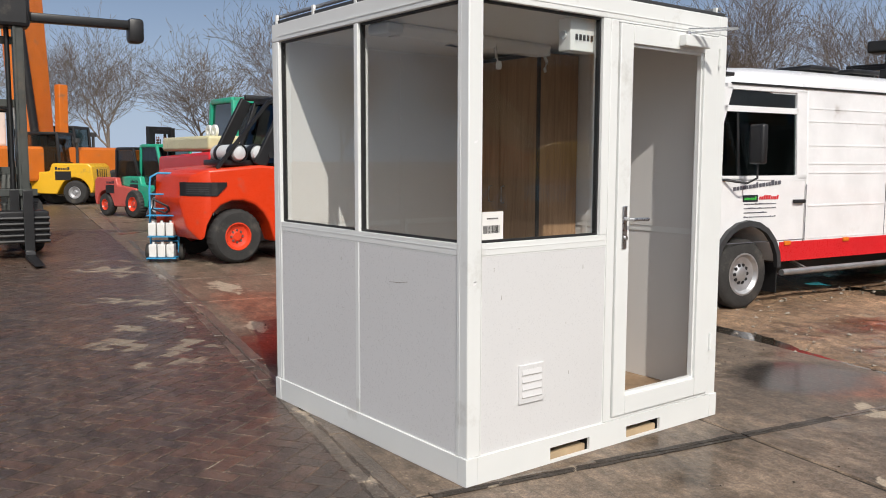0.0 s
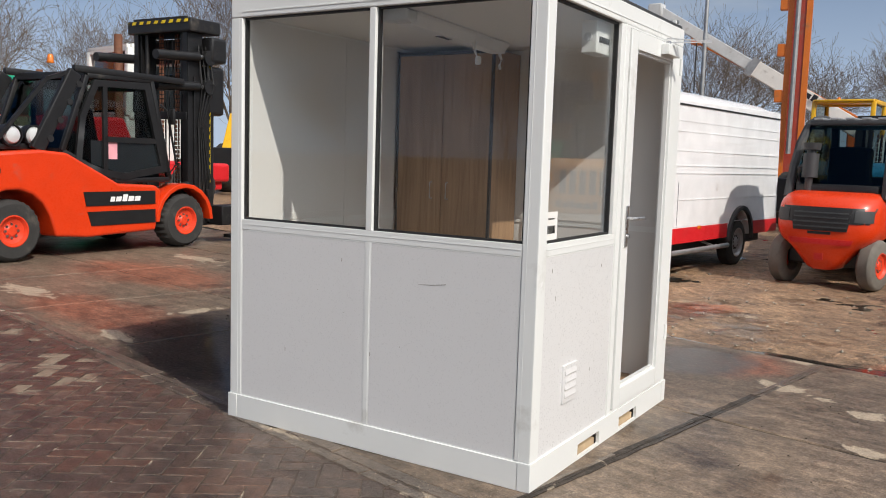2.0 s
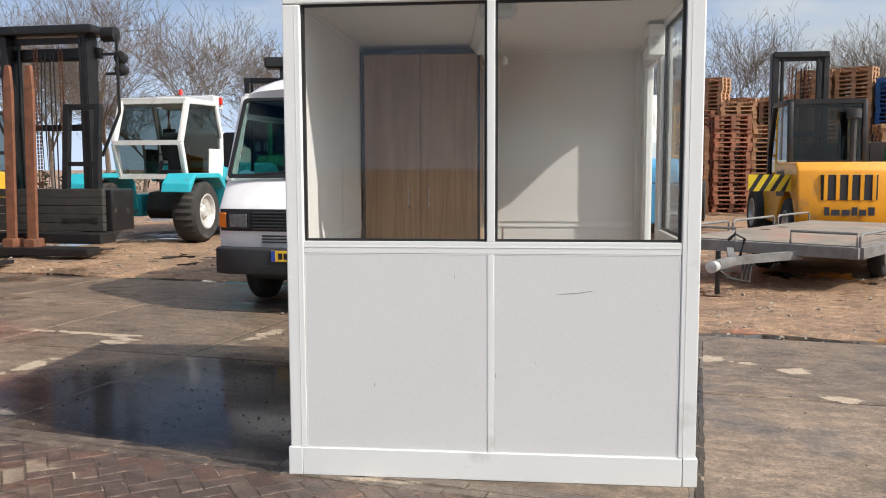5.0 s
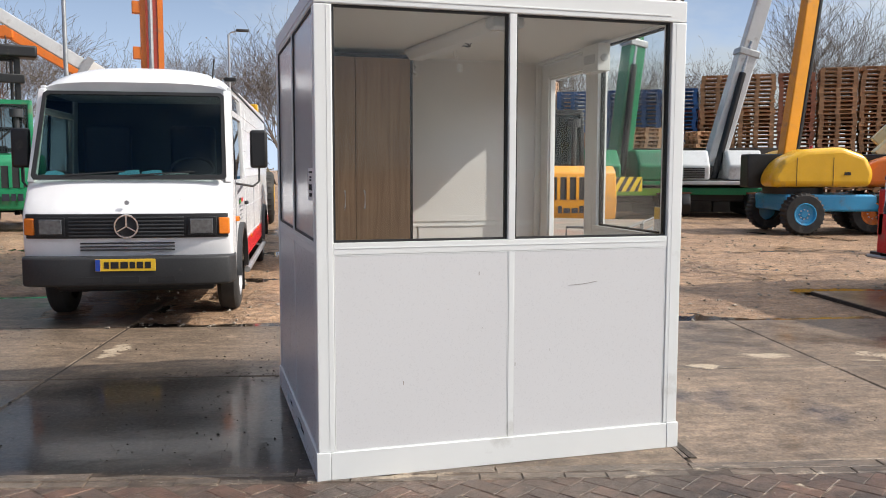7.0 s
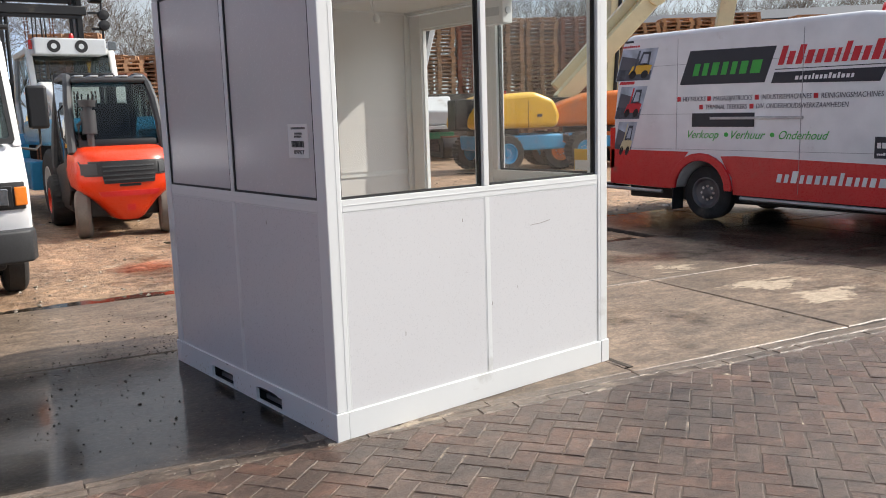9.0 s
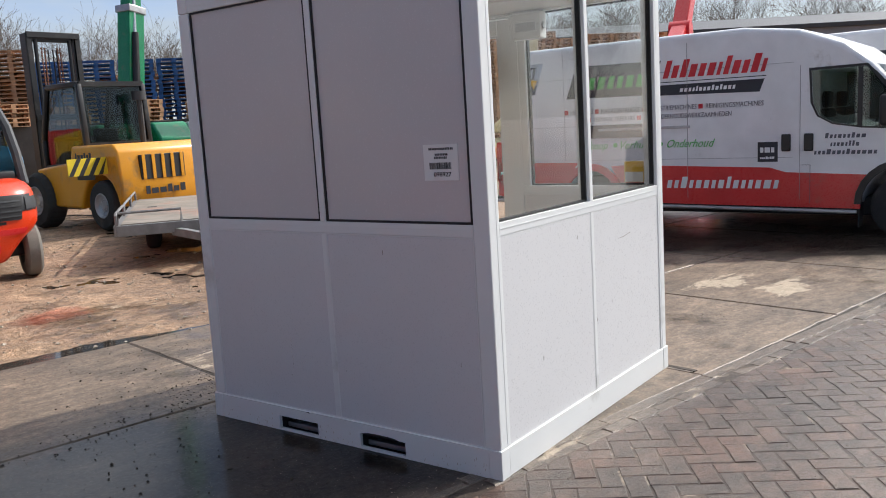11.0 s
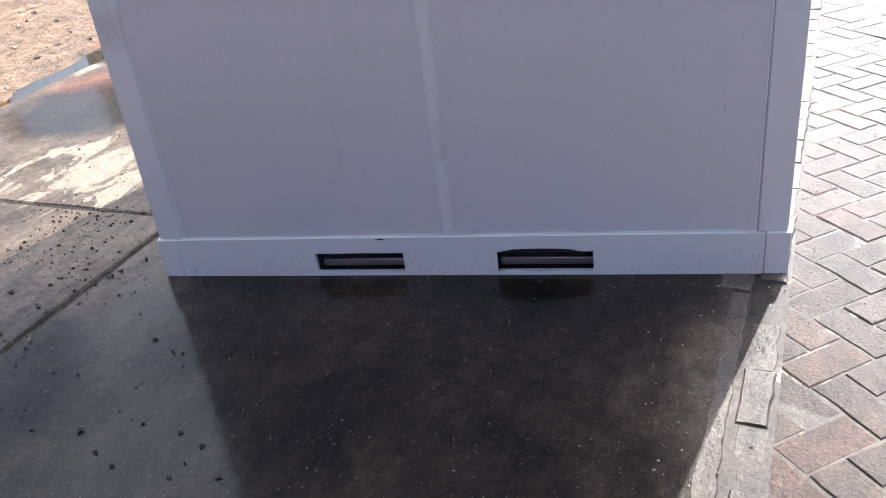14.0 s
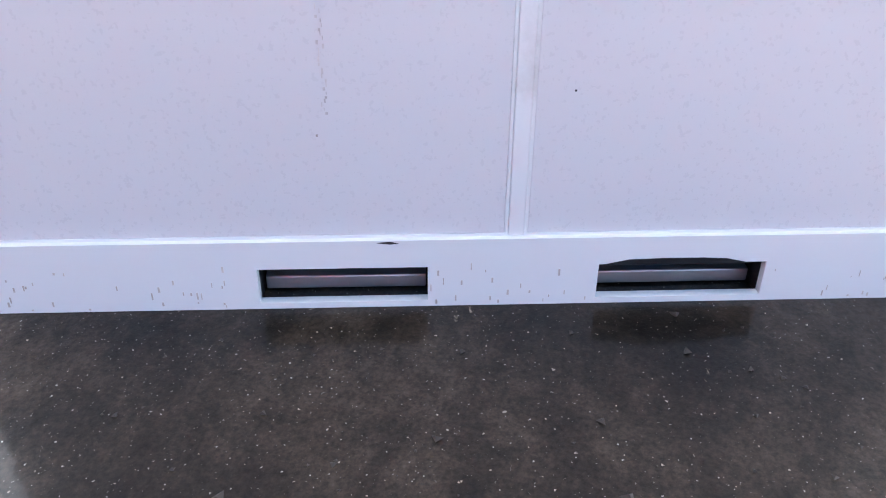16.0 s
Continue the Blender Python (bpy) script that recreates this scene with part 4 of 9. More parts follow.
lamp = thing("ceiling_lamp", "long white fluorescent lamp with an open end, under the ceiling", "lamp", pose(0.93, 0.90, 2.286, 0, 0, 6))
bm = prism(B(), [(-0.085, 0.0), (-0.085, -0.02), (-0.045, -0.068), (0.045, -0.068), (0.085, -0.02), (0.085, 0.0)], -0.66, 0.60, "y", 0.006)
part("lamp_housing", bm, M_INNER, lamp)
part("lamp_end_cap", box(B(), (-0.09, -0.78, -0.062), (0.09, -0.661, -0.001), 0.02, 3), M_GREYW, lamp, "grey plastic end cap")
bm = box(B(), (-0.03, 0.601, -0.06), (0.03, 0.66, -0.01), 0.004)
tube(bm, [(0.0, 0.63, -0.055), (0.01, 0.65, -0.10), (0.0, 0.64, -0.14), (0.012, 0.63, -0.16)], 0.010, 8)
part("lamp_holder", bm, M_FRAME, lamp)
bm = B()
for i in range(3):
    tube(bm, [(0.02 * i - 0.02, -0.25, -0.069), (0.03, -0.22 + 0.02 * i, -0.082), (0.0, -0.18, -0.074), (0.02, -0.12, -0.07)], 0.0025, 6)
part("loose_wires", bm, M_BLACK, lamp)

cord = thing("hanging_cord", "thin white cord with a loose socket hanging from the ceiling", "cord", Matrix.Translation((0.98, 1.0, 2.287)))
bm = tube(B(), [(0, 0, 0), (-0.006, 0, -0.07), (0.008, 0, -0.12), (0.03, 0, -0.15)], 0.003, 6)
tube(bm, [(0.015, 0, 0), (0.012, 0, -0.08), (0.02, 0, -0.13), (0.03, 0, -0.15)], 0.003, 6)
part("cord", bm, M_FRAME, cord)
part("socket", lathe(B(), [(-0.03, 0.008), (-0.025, 0.017), (0.0, 0.02), (0.02, 0.014), (0.022, 0.003)], 12, (0.035, 0, -0.165), "z"), M_FRAME, cord)

fuse = thing("fuse_box", "white plastic fuse box with switches, high on the window post", "fuse box", Matrix.Translation((CW - 0.072, 0.72, 2.10)))
part("fuse_box_body", box(B(), (-0.085, 0.0, 0.0), (0.0, 0.21, 0.165), 0.006), M_FRAME, fuse)
part("fuse_window", box(B(), (-0.090, 0.03, 0.05), (-0.0855, 0.18, 0.105), 0.002), M_GREYW, fuse)
for i in range(5):
    part("fuse_switch", box(B(), (0.0005, 0.035 + i * 0.028, 0.055), (0.006, 0.05 + i * 0.028, 0.085), 0.001), M_GREYP, fuse)
part("side_socket", cyl(B(), (-0.045, -0.001, 0.08), (-0.045, -0.012, 0.08), 0.022, seg=16), M_GREYW, fuse)


# ---------------------------------------------------------------- vans
M_RIMD = mat("dull_steel_rim", (0.16, 0.16, 0.165), 0.5, 0.6, 0.25, 8, 0.1, 60, (0.08, 0.07, 0.06), 0.3)
M_RIM = mat("silver_wheel", (0.45, 0.45, 0.46), 0.4, 0.7, 0.15, 10, 0.05, 60, MUDDY, 0.2)
M_WRIM = mat("pale_wheel", (0.55, 0.55, 0.53), 0.5, 0.2, 0.15, 10, 0.05, 60, MUDDY, 0.3)
M_CHROME = mat("chrome", (0.7, 0.7, 0.7), 0.1, 1.0, 0.03)
M_PLATE = mat("yellow_number_plate", (0.75, 0.48, 0.03), 0.4)
M_BLUEP = mat("blue_strip", (0.02, 0.06, 0.35), 0.4)
M_MASK = mat("light_blue_cloth", (0.15, 0.45, 0.60), 0.8)
M_GRN = mat("green_print", (0.05, 0.42, 0.06), 0.5)
M_REDP = mat("red_print", (0.60, 0.02, 0.03), 0.5)
M_NAVY = mat("near_black_print", (0.015, 0.018, 0.028), 0.45)
M_WPRINT = mat("white_print", (0.8, 0.8, 0.8), 0.5)
M_GREYPR = mat("grey_print", (0.10, 0.10, 0.12), 0.5)
M_PART = mat("grey_board", (0.09, 0.09, 0.088), 0.8)
M_BUMPER = mat("dull_black_plastic", (0.022, 0.023, 0.025), 0.6, 0.0, 0.2, 5, 0.15, 70, MUDDY, 0.06)
M_SEAM = mat("grey_panel_seam", (0.30, 0.30, 0.31), 0.6)
M_SEATV = mat("dark_seat_cloth", (0.03, 0.03, 0.034), 0.85)


def arch(cy, cz, r, n=7, flip=False):
    """Points of a wheel arch in (y, z), from its rear foot over the top to its front foot."""
    pts = [(cy - r * math.cos(math.pi * i / n), cz + r * math.sin(math.pi * i / n)) for i in range(n + 1)]
    return pts[::-1] if flip else pts


def side_plate(bm, poly, x, t):
    """A flat shape drawn in (y, z), lying on a side wall at x and t thick outwards."""
    return prism(bm, poly, min(x, x + t), max(x, x + t), "x")


def rect(y0, y1, z0, z1):
    return [(y0, z0), (y1, z0), (y1, z1), (y0, z1)]


def panel_van(m):
    """White box-nosed van: the front looks along -y, origin on the ground below the nose."""
    van = thing("panel_van", "old white panel van with a red stripe, parked in the mud", "van", m)
    HW, L, FW, RW, WR = 0.965, 7.45, 1.00, 5.72, 0.37
    low, top = 0.47, 2.46

    def shaped(bm, cuts=(), bow=0.09):
        """Leans the sides in towards the roof and bows the front in plan."""
        for x in cuts:
            bmesh.ops.bisect_plane(bm, geom=bm.verts[:] + bm.edges[:] + bm.faces[:], plane_co=(x, 0, 0), plane_no=(1, 0, 0))
        for v in bm.verts:
            f = min(1.0, abs(v.co.x) / HW)
            v.co.y += bow * f ** 5 * max(0.0, 1 - max(0.0, v.co.y) / 1.2)
            v.co.x *= 1 - 0.045 * max(0.0, v.co.z - 1.25) / 1.1
        return bm

    spread = [k * HW for k in (-0.97, -0.9, -0.8, -0.6, -0.3, 0.3, 0.6, 0.8, 0.9, 0.97)]
    nose = [(0.02, 0.70), (0.0, 0.80), (0.0, 1.075), (0.035, 1.13), (0.21, 1.385), (0.26, 1.415), (1.94, 1.36), (1.94, low), (FW + 0.52, low)] + arch(FW, WR + 0.05, 0.47, 8, True)[1:-1] + [(FW - 0.52, low), (0.06, 0.5)]
    part("body", shaped(prism(B(), nose, -HW, HW, "x", 0.045, 4), spread), M_VANW, van)
    load = [(1.945, 1.30), (1.945, 2.40), (L - 0.02, top), (L, 2.3), (L, low), (RW + 0.50, low)] + arch(RW, WR + 0.05, 0.46, 8, True)[1:-1] + [(RW - 0.50, low), (1.945, low)]
    part("load_body", shaped(prism(B(), load, -HW, HW, "x", 0.03, 3)), M_VANW, van)
    # roof: one long dome that falls off over the windscreen
    ns, rows = 14, []
    bm = B()
    for y, h, side in ((0.585, 0.0, 0.955), (0.62, 0.055, 0.965), (0.70, 0.115, 0.97), (0.85, 0.175, 0.975), (1.1, 0.225, 0.98), (1.6, 0.255, 0.985), (2.4, 0.27, 0.985), (4.5, 0.27, 0.985), (L - 0.3, 0.26, 0.985), (L - 0.06, 0.21, 0.97)):
        row = []
        for i in range(ns + 1):
            f = -1 + 2 * i / ns
            e = abs(f) ** 3.2
            row.append(bm.verts.new((f * HW * 0.955 * side, y + 0.06 * abs(f) ** 4 * (y < 1.0), 2.31 + 0.06 * (1 - e) ** 0.6 + 0.88 * h * (1 - e) ** 0.55)))
        row += [bm.verts.new((HW * 0.955 * side, y + 0.06 * (y < 1.0), 2.26)), bm.verts.new((-HW * 0.955 * side, y + 0.06 * (y < 1.0), 2.26))]
        rows.append(row)
    for r0, r1 in zip(rows, rows[1:]):
        for i in range(len(r0)):
            bm.faces.new((r0[i], r0[(i + 1) % len(r0)], r1[(i + 1) % len(r0)], r1[i]))
    bm.faces.new(rows[0])
    bm.faces.new(rows[-1])
    part("roof", bm, M_VANW, van, "white raised roof")
    bm = B()
    for s in (-1, 1):
        box(bm, (s * (HW - 0.04) - 0.012, 0.75, 2.33), (s * (HW - 0.04) + 0.012, L - 0.05, 2.35))
    part("rain_gutter", bm, M_BLACK, van, "black gutter seam")
    # cab: pillars, door frames, partition, seats and wheel behind clear glass
    for s in (-1, 1):
        part("windscreen_pillar", shaped(prism(B(), [(0.20, 1.38), (0.30, 1.38), (0.66, 2.30), (0.575, 2.30)], s * HW - (0.075 if s > 0 else 0.0), s * HW + (0.0 if s > 0 else 0.075), "x", 0.012), bow=0.07), M_VANW, van)
        bm = prism(B(), [(0.30, 1.36), (0.40, 1.36), (0.76, 2.30), (0.66, 2.30)], s * HW - (0.04 if s > 0 else 0.0), s * HW + (0.0 if s > 0 else 0.04), "x")
        x0, x1 = sorted((s * HW, s * (HW - 0.04)))
        box(bm, (x0, 1.78, 1.36), (x1, 1.944, 2.30))
        box(bm, (x0, 0.62, 2.055), (x1, 1.80, 2.115))
        box(bm, (x0, 0.68, 2.28), (x1, 1.944, 2.34))
        box(bm, (x0, 0.36, 1.345), (x1, 1.944, 1.40))
        part("door_frame", shaped(bm, bow=0.04), M_VANW, van)
    part("partition", box(B(), (-HW + 0.06, 1.93, 1.36), (HW - 0.06, 1.942, 2.3)), M_PART, van)
    part("dashboard", box(B(), (-0.86, 0.34, 1.40), (0.86, 0.78, 1.455), 0.02), M_GREYP, van, "dark dashboard with papers")
    part("paper", box(B(), (0.25, 0.40, 1.456), (0.50, 0.56, 1.466)), M_WPRINT, van)
    for x in (-0.45, 0.45):
        bm = box(B(), (x - 0.24, 1.30, 1.37), (x + 0.24, 1.46, 1.98), 0.05, 3)
        part("seat_back", bm, M_SEATV, van)
    bm = B()
    hub = Matrix.Translation((0.50, 0.80, 1.50)) @ Matrix.Rotation(radians(35), 4, "X")
    ring_pts = [hub @ Vector((0.22 * math.cos(a * math.pi / 10), 0.22 * math.sin(a * math.pi / 10), 0)) for a in range(21)]
    tube(bm, ring_pts, 0.016, 6)
    part("steering_wheel", bm, M_BLACK, van)
    # windscreen on the sloping face
    slope = Matrix.Translation((0, 0.205, 1.40)) @ Matrix.Rotation(math.atan2(0.86, 0.37), 4, "X")
    outer = [(-0.905, 0.035), (-0.885, 0.005), (0.885, 0.005), (0.905, 0.035), (0.865, 0.915), (0.83, 0.945), (-0.83, 0.945), (-0.865, 0.915)]
    inner = [(-0.865, 0.07), (-0.845, 0.045), (0.845, 0.045), (0.865, 0.07), (0.832, 0.885), (0.80, 0.91), (-0.80, 0.91), (-0.832, 0.885)]
    bm = B()
    for i in range(8):
        j = (i + 1) % 8
        prism(bm, [outer[i], outer[j], inner[j], inner[i]], 0.0, 0.022, "z")
    seal = part("windscreen_seal", bm, M_BLACK, van, "black windscreen rubber")
    seal.matrix_local = slope
    pane = part("windscreen", prism(B(), [(x * 1.005, y) for x, y in inner], 0.006, 0.014, "z"), M_SCREEN, van, "dark reflecting windscreen")
    pane.matrix_local = slope
    for x, w, k in ((-0.80, 0.20, 0), (-0.13, 0.22, 5), (0.08, 0.22, 20)):
        ob = part("face_mask", prism(B(), [(x, 0.052), (x + w, 0.05), (x + w * 0.9, 0.085 + 0.035 * (k > 0)), (x + 0.5 * w, 0.115), (x + 0.1 * w, 0.10)], -0.03, -0.024, "z", 0.002), M_MASK, pane, "light blue cloth on the dashboard")
        ob.matrix_local = Matrix()
    for a, b in ((-0.62, -0.05), (0.0, 0.60)):
        ob = part("wiper", prism(B(), [(a, 0.03), (b, 0.075), (b, 0.086), (a, 0.045)], 0.022, 0.03, "z"), M_BLACK, pane)
    # nose: grille, headlamps, bumper
    grille = part("grille", shaped(box(B(), (-0.925, -0.022, 0.855), (0.925, 0.03, 1.085), 0.008), spread), M_BLACK, van, "black grille band")
    for i in range(6):
        part("grille_bar", box(B(), (-0.52, -0.036, 0.872 + i * 0.034), (0.52, -0.0225, 0.886 + i * 0.034), 0.003), M_GREYP, grille)
    bm = lathe(B(), [(-0.056, 0.098), (-0.056, 0.112), (-0.040, 0.115), (-0.036, 0.098)], 28, (0, 0, 0.968), "y", 0.0, False)
    part("badge_ring", bm, M_CHROME, grille, "round chrome badge")
    bm = lathe(B(), [(-0.040, 0.0), (-0.042, 0.02), (-0.037, 0.09)], 20, (0, 0, 0.968), "y")
    part("badge", bm, M_BLACK, grille)
    for a in (90, 210, 330):
        part("badge_spoke", beam(B(), (0, -0.048, 0.968), (0.098 * math.cos(radians(a)), -0.048, 0.968 + 0.098 * math.sin(radians(a))), 0.016, 0.012), M_CHROME, grille)
    part("bonnet_emblem", cyl(B(), (0, 0.02, 1.19), (0, 0.0, 1.19), 0.022, seg=14), M_GALV, van)
    for s in (-1, 1):
        part("headlamp_surround", shaped(box(B(), (s * 0.69 - 0.135, -0.036, 0.875), (s * 0.69 + 0.135, -0.0225, 1.055), 0.006)), M_BLACKP, van)
        part("headlamp", shaped(box(B(), (s * 0.685 - 0.105, -0.05, 0.895), (s * 0.685 + 0.105, -0.0365, 1.035), 0.018, 3)), M_LAMPG, van, "rectangular headlamp")
        part("indicator", shaped(box(B(), (s * 0.89 - 0.05, -0.034, 0.885), (s * 0.89 + 0.05, 0.05, 1.045), 0.012)), M_ORANGEL, van, "amber indicator")
        part("side_indicator", box(B(), (s * HW - 0.01, 0.45, 0.98), (s * HW + 0.035, 0.56, 1.03), 0.008), M_ORANGEL, van, "small amber side lamp")
    bm = B()
    for i in range(3):
        box(bm, (-0.43, -0.012, 0.735 + i * 0.032), (0.43, 0.006, 0.750 + i * 0.032), 0.002)
    part("air_intake", bm, M_GREYP, van)
    bumper = part("bumper", prism(B(), [(-0.97, 0.42), (-0.985, 0.10), (-0.94, -0.04), (-0.80, -0.105), (-0.5, -0.13), (0.5, -0.13), (0.80, -0.105), (0.94, -0.04), (0.985, 0.10), (0.97, 0.42)], 0.41, 0.685, "z", 0.025, 3), M_BUMPER, van, "dark grey plastic bumper")
    bm = B()
    for x in (-0.32, 0.0, 0.32):
        box(bm, (x - 0.12, -0.134, 0.45), (x + 0.12, -0.1305, 0.50))
    part("bumper_vents", bm, M_BLACK, bumper)
    part("number_plate", box(B(), (-0.27, -0.142, 0.555), (0.27, -0.1305, 0.668), 0.003), M_PLATE, bumper, "yellow number plate")
    bars(0.42, 0.062, 6, Matrix.Translation((-0.19, -0.1425, 0.58)) @ Matrix.Rotation(radians(90), 4, "X"), M_BLACK, bumper, name="plate_bar", even=True)
    part("plate_strip", box(B(), (-0.268, -0.1435, 0.557), (-0.225, -0.1421, 0.666)), M_BLUEP, bumper)
    # sides
    for s in (-1, 1):
        x = s * HW
        bm = side_plate(B(), rect(FW + 0.53, RW - 0.50, 0.475, 0.685), x, s * 0.006)
        side_plate(bm, rect(RW + 0.50, L - 0.02, 0.475, 0.685), x, s * 0.006)
        part("red_stripe", bm, M_REDV, van, "red stripe along the sill")
        bm = B()
        for z in (0.705, 1.06, 1.42, 1.52, 1.72, 1.98, 2.12):
            box(bm, (x - 0.004, 1.98, z), (x + s * 0.005 if s > 0 else x + 0.004, L - 0.12, z + 0.012)) if s > 0 else box(bm, (x - 0.005, 1.98, z), (x + 0.004, L - 0.12, z + 0.012))
        part("pressed_ribs", shaped(bm), M_VANW, van)
        bm = B()
        for y in (1.94, 3.4, L - 0.10):
            side_plate(bm, rect(y, y + 0.008, 0.69, 1.30), x, s * 0.0035)
        side_plate(bm, rect(0.52, 0.528, 0.75, 1.45), x, s * 0.0035)
        side_plate(bm, rect(0.6, 1.94, 0.70, 0.708), x, s * 0.0035)
        part("panel_gaps", bm, M_GREYPR, van)
        bm = side_plate(B(), [(0.46, 1.40), (1.77, 1.40), (1.79, 1.46), (1.79, 2.05), (0.72, 2.05)], x - s * 0.028, s * 0.008)
        part("side_window", shaped(bm, bow=0.04), M_TINT, van, "dark side window")
        bm = side_plate(B(), [(0.72, 2.12), (1.77, 2.12), (1.77, 2.275), (0.78, 2.275)], x - s * 0.028, s * 0.008)
        part("upper_window", shaped(bm, bow=0.04), M_DARKGLASS, van)
        bm = beam(B(), (x - s * 0.02, 0.86, 1.40), (x - s * 0.035, 0.86, 2.05), 0.03, 0.03)
        part("window_bar", shaped(bm, bow=0.04), M_BLACK, van)
        bm = box(B(), (x + (0.13 if s > 0 else -0.31), 0.82, 1.52), (x + (0.31 if s > 0 else -0.13), 0.91, 1.92), 0.03, 3)
        mir = part("wing_mirror", bm, M_BLACKP, van, "black wing mirror")
        bm = tube(B(), [(x, 0.62, 1.36), (x + s * 0.16, 0.80, 1.33), (x + s * 0.22, 0.87, 1.38), (x + s * 0.22, 0.87, 1.56)], 0.012, 8)
        part("mirror_arm", bm, M_BLACK, mir)
        part("door_handle", box(B(), (min(x, x + s * 0.035), 1.72, 1.10), (max(x, x + s * 0.035), 1.90, 1.14), 0.008), M_BLACK, van, "black door handle")
        for y, z in ((1.60, 0.65), (2.62, 0.65), (4.1, 0.65)):
            part("marker_lamp", box(B(), (min(x, x + s * 0.022), y, z), (max(x, x + s * 0.022), y + 0.10, z + 0.045), 0.005), M_ORANGEL, van)
        for cy in (FW, RW):
            bm = B()
            outer, inner = arch(cy, WR + 0.05, 0.52, 10), arch(cy, WR + 0.05, 0.46, 10)
            prism(bm, outer + inner[::-1], x - (0.0 if s > 0 else 0.05), x + (0.05 if s > 0 else 0.0), "x")
            part("arch_flare", bm, M_GREYP, van, "grey plastic wheel arch")
            wheel(van, s * (HW - 0.115), cy, WR, 0.215, 0.225, M_RIM, s, holes=10)
        bm = cyl(B(), (x + s * 0.03, FW + 0.55, 0.36), (x + s * 0.03, RW - 0.52, 0.36), 0.035, seg=12)
        for y in (FW + 1.0, RW - 1.0):
            beam(bm, (x + s * 0.03, y, 0.36), (x - s * 0.2, y, 0.44), 0.04, 0.03)
        part("side_tube", bm, M_GALV, van, "steel tube along the sill")
        part("mud_flap", box(B(), (x - (0.22 if s > 0 else 0.0), FW + 0.50, 0.14), (x + (0.0 if s > 0 else 0.22), FW + 0.515, 0.46)), M_BLACK, van)
    part("underbody", box(B(), (-0.75, 0.35, 0.30), (0.75, L - 0.2, 0.52), 0.03), M_BLACK, van)
    bars(0.74, 0.055, 15, Matrix(((0, 0, 1, HW + 0.0015), (1, 0, 0, 0.78), (0, 1, 0, 1.245), (0, 0, 0, 1))) @ Matrix.Rotation(radians(5), 4, "Z"), M_GREYPR, van, name="sign_bar", seed=9)
    part("door_decal", side_plate(B(), rect(0.93, 1.16, 1.13, 1.20), HW + 0.0003, 0.003), M_NAVY, van)
    bars(0.18, 0.035, 6, Matrix(((0, 0, 1, HW + 0.0034), (1, 0, 0, 0.95), (0, 1, 0, 1.148), (0, 0, 0, 1))), M_GRN, van, 0.2, seed=2)
    bars(0.30, 0.045, 9, Matrix(((0, 0, 1, HW + 0.0015), (1, 0, 0, 1.18), (0, 1, 0, 1.15), (0, 0, 0, 1))), M_REDP, van, 0.2, seed=3)
    for i, w in enumerate((0.5, 0.5, 0.36, 0.5)):
        bars(w, 0.014, 16, Matrix(((0, 0, 1, HW + 0.0015), (1, 0, 0, 0.95), (0, 1, 0, 1.10 - 0.045 * i), (0, 0, 0, 1))), M_GREYPR, van, seed=20 + i)
    for y in (2.75, 3.55):
        vent = part("roof_vent", box(B(), (0.10, y - 0.22, 2.53), (0.52, y + 0.22, 2.60), 0.02), M_BLACKP, van, "black roof vent")
        part("vent_hood", box(B(), (0.06, y - 0.27, 2.601), (0.56, y + 0.27, 2.66), 0.025), M_BLACKP, vent)
    part("aerial", cyl(B(), (0.72, 0.85, 2.38), (0.74, 0.92, 2.66), 0.008, seg=6), M_BLACK, van)
    part("corner_bracket", box(B(), (HW - 0.10, 0.60, 2.40), (HW + 0.02, 0.72, 2.44), 0.01), M_BLACK, van)
    return van


panel_van(pose(-1.185, 4.557, 0, 0, 0, -7.0))


def carve(ob, cutters):
    """Takes the given closed shapes out of a solid mesh."""
    for bm in cutters:
        tool = new("carver", mesh_of("carver", bm))
        tool.matrix_world = ob.matrix_world
        mod = ob.modifiers.new("carve", "BOOLEAN")
        mod.operation, mod.solver, mod.object = "DIFFERENCE", "EXACT", tool
        bpy.context.view_layer.update()
        me = bpy.data.meshes.new_from_object(ob.evaluated_get(bpy.context.evaluated_depsgraph_get()))
        ob.modifiers.remove(mod)
        ob.data = me
        bpy.data.objects.remove(tool)


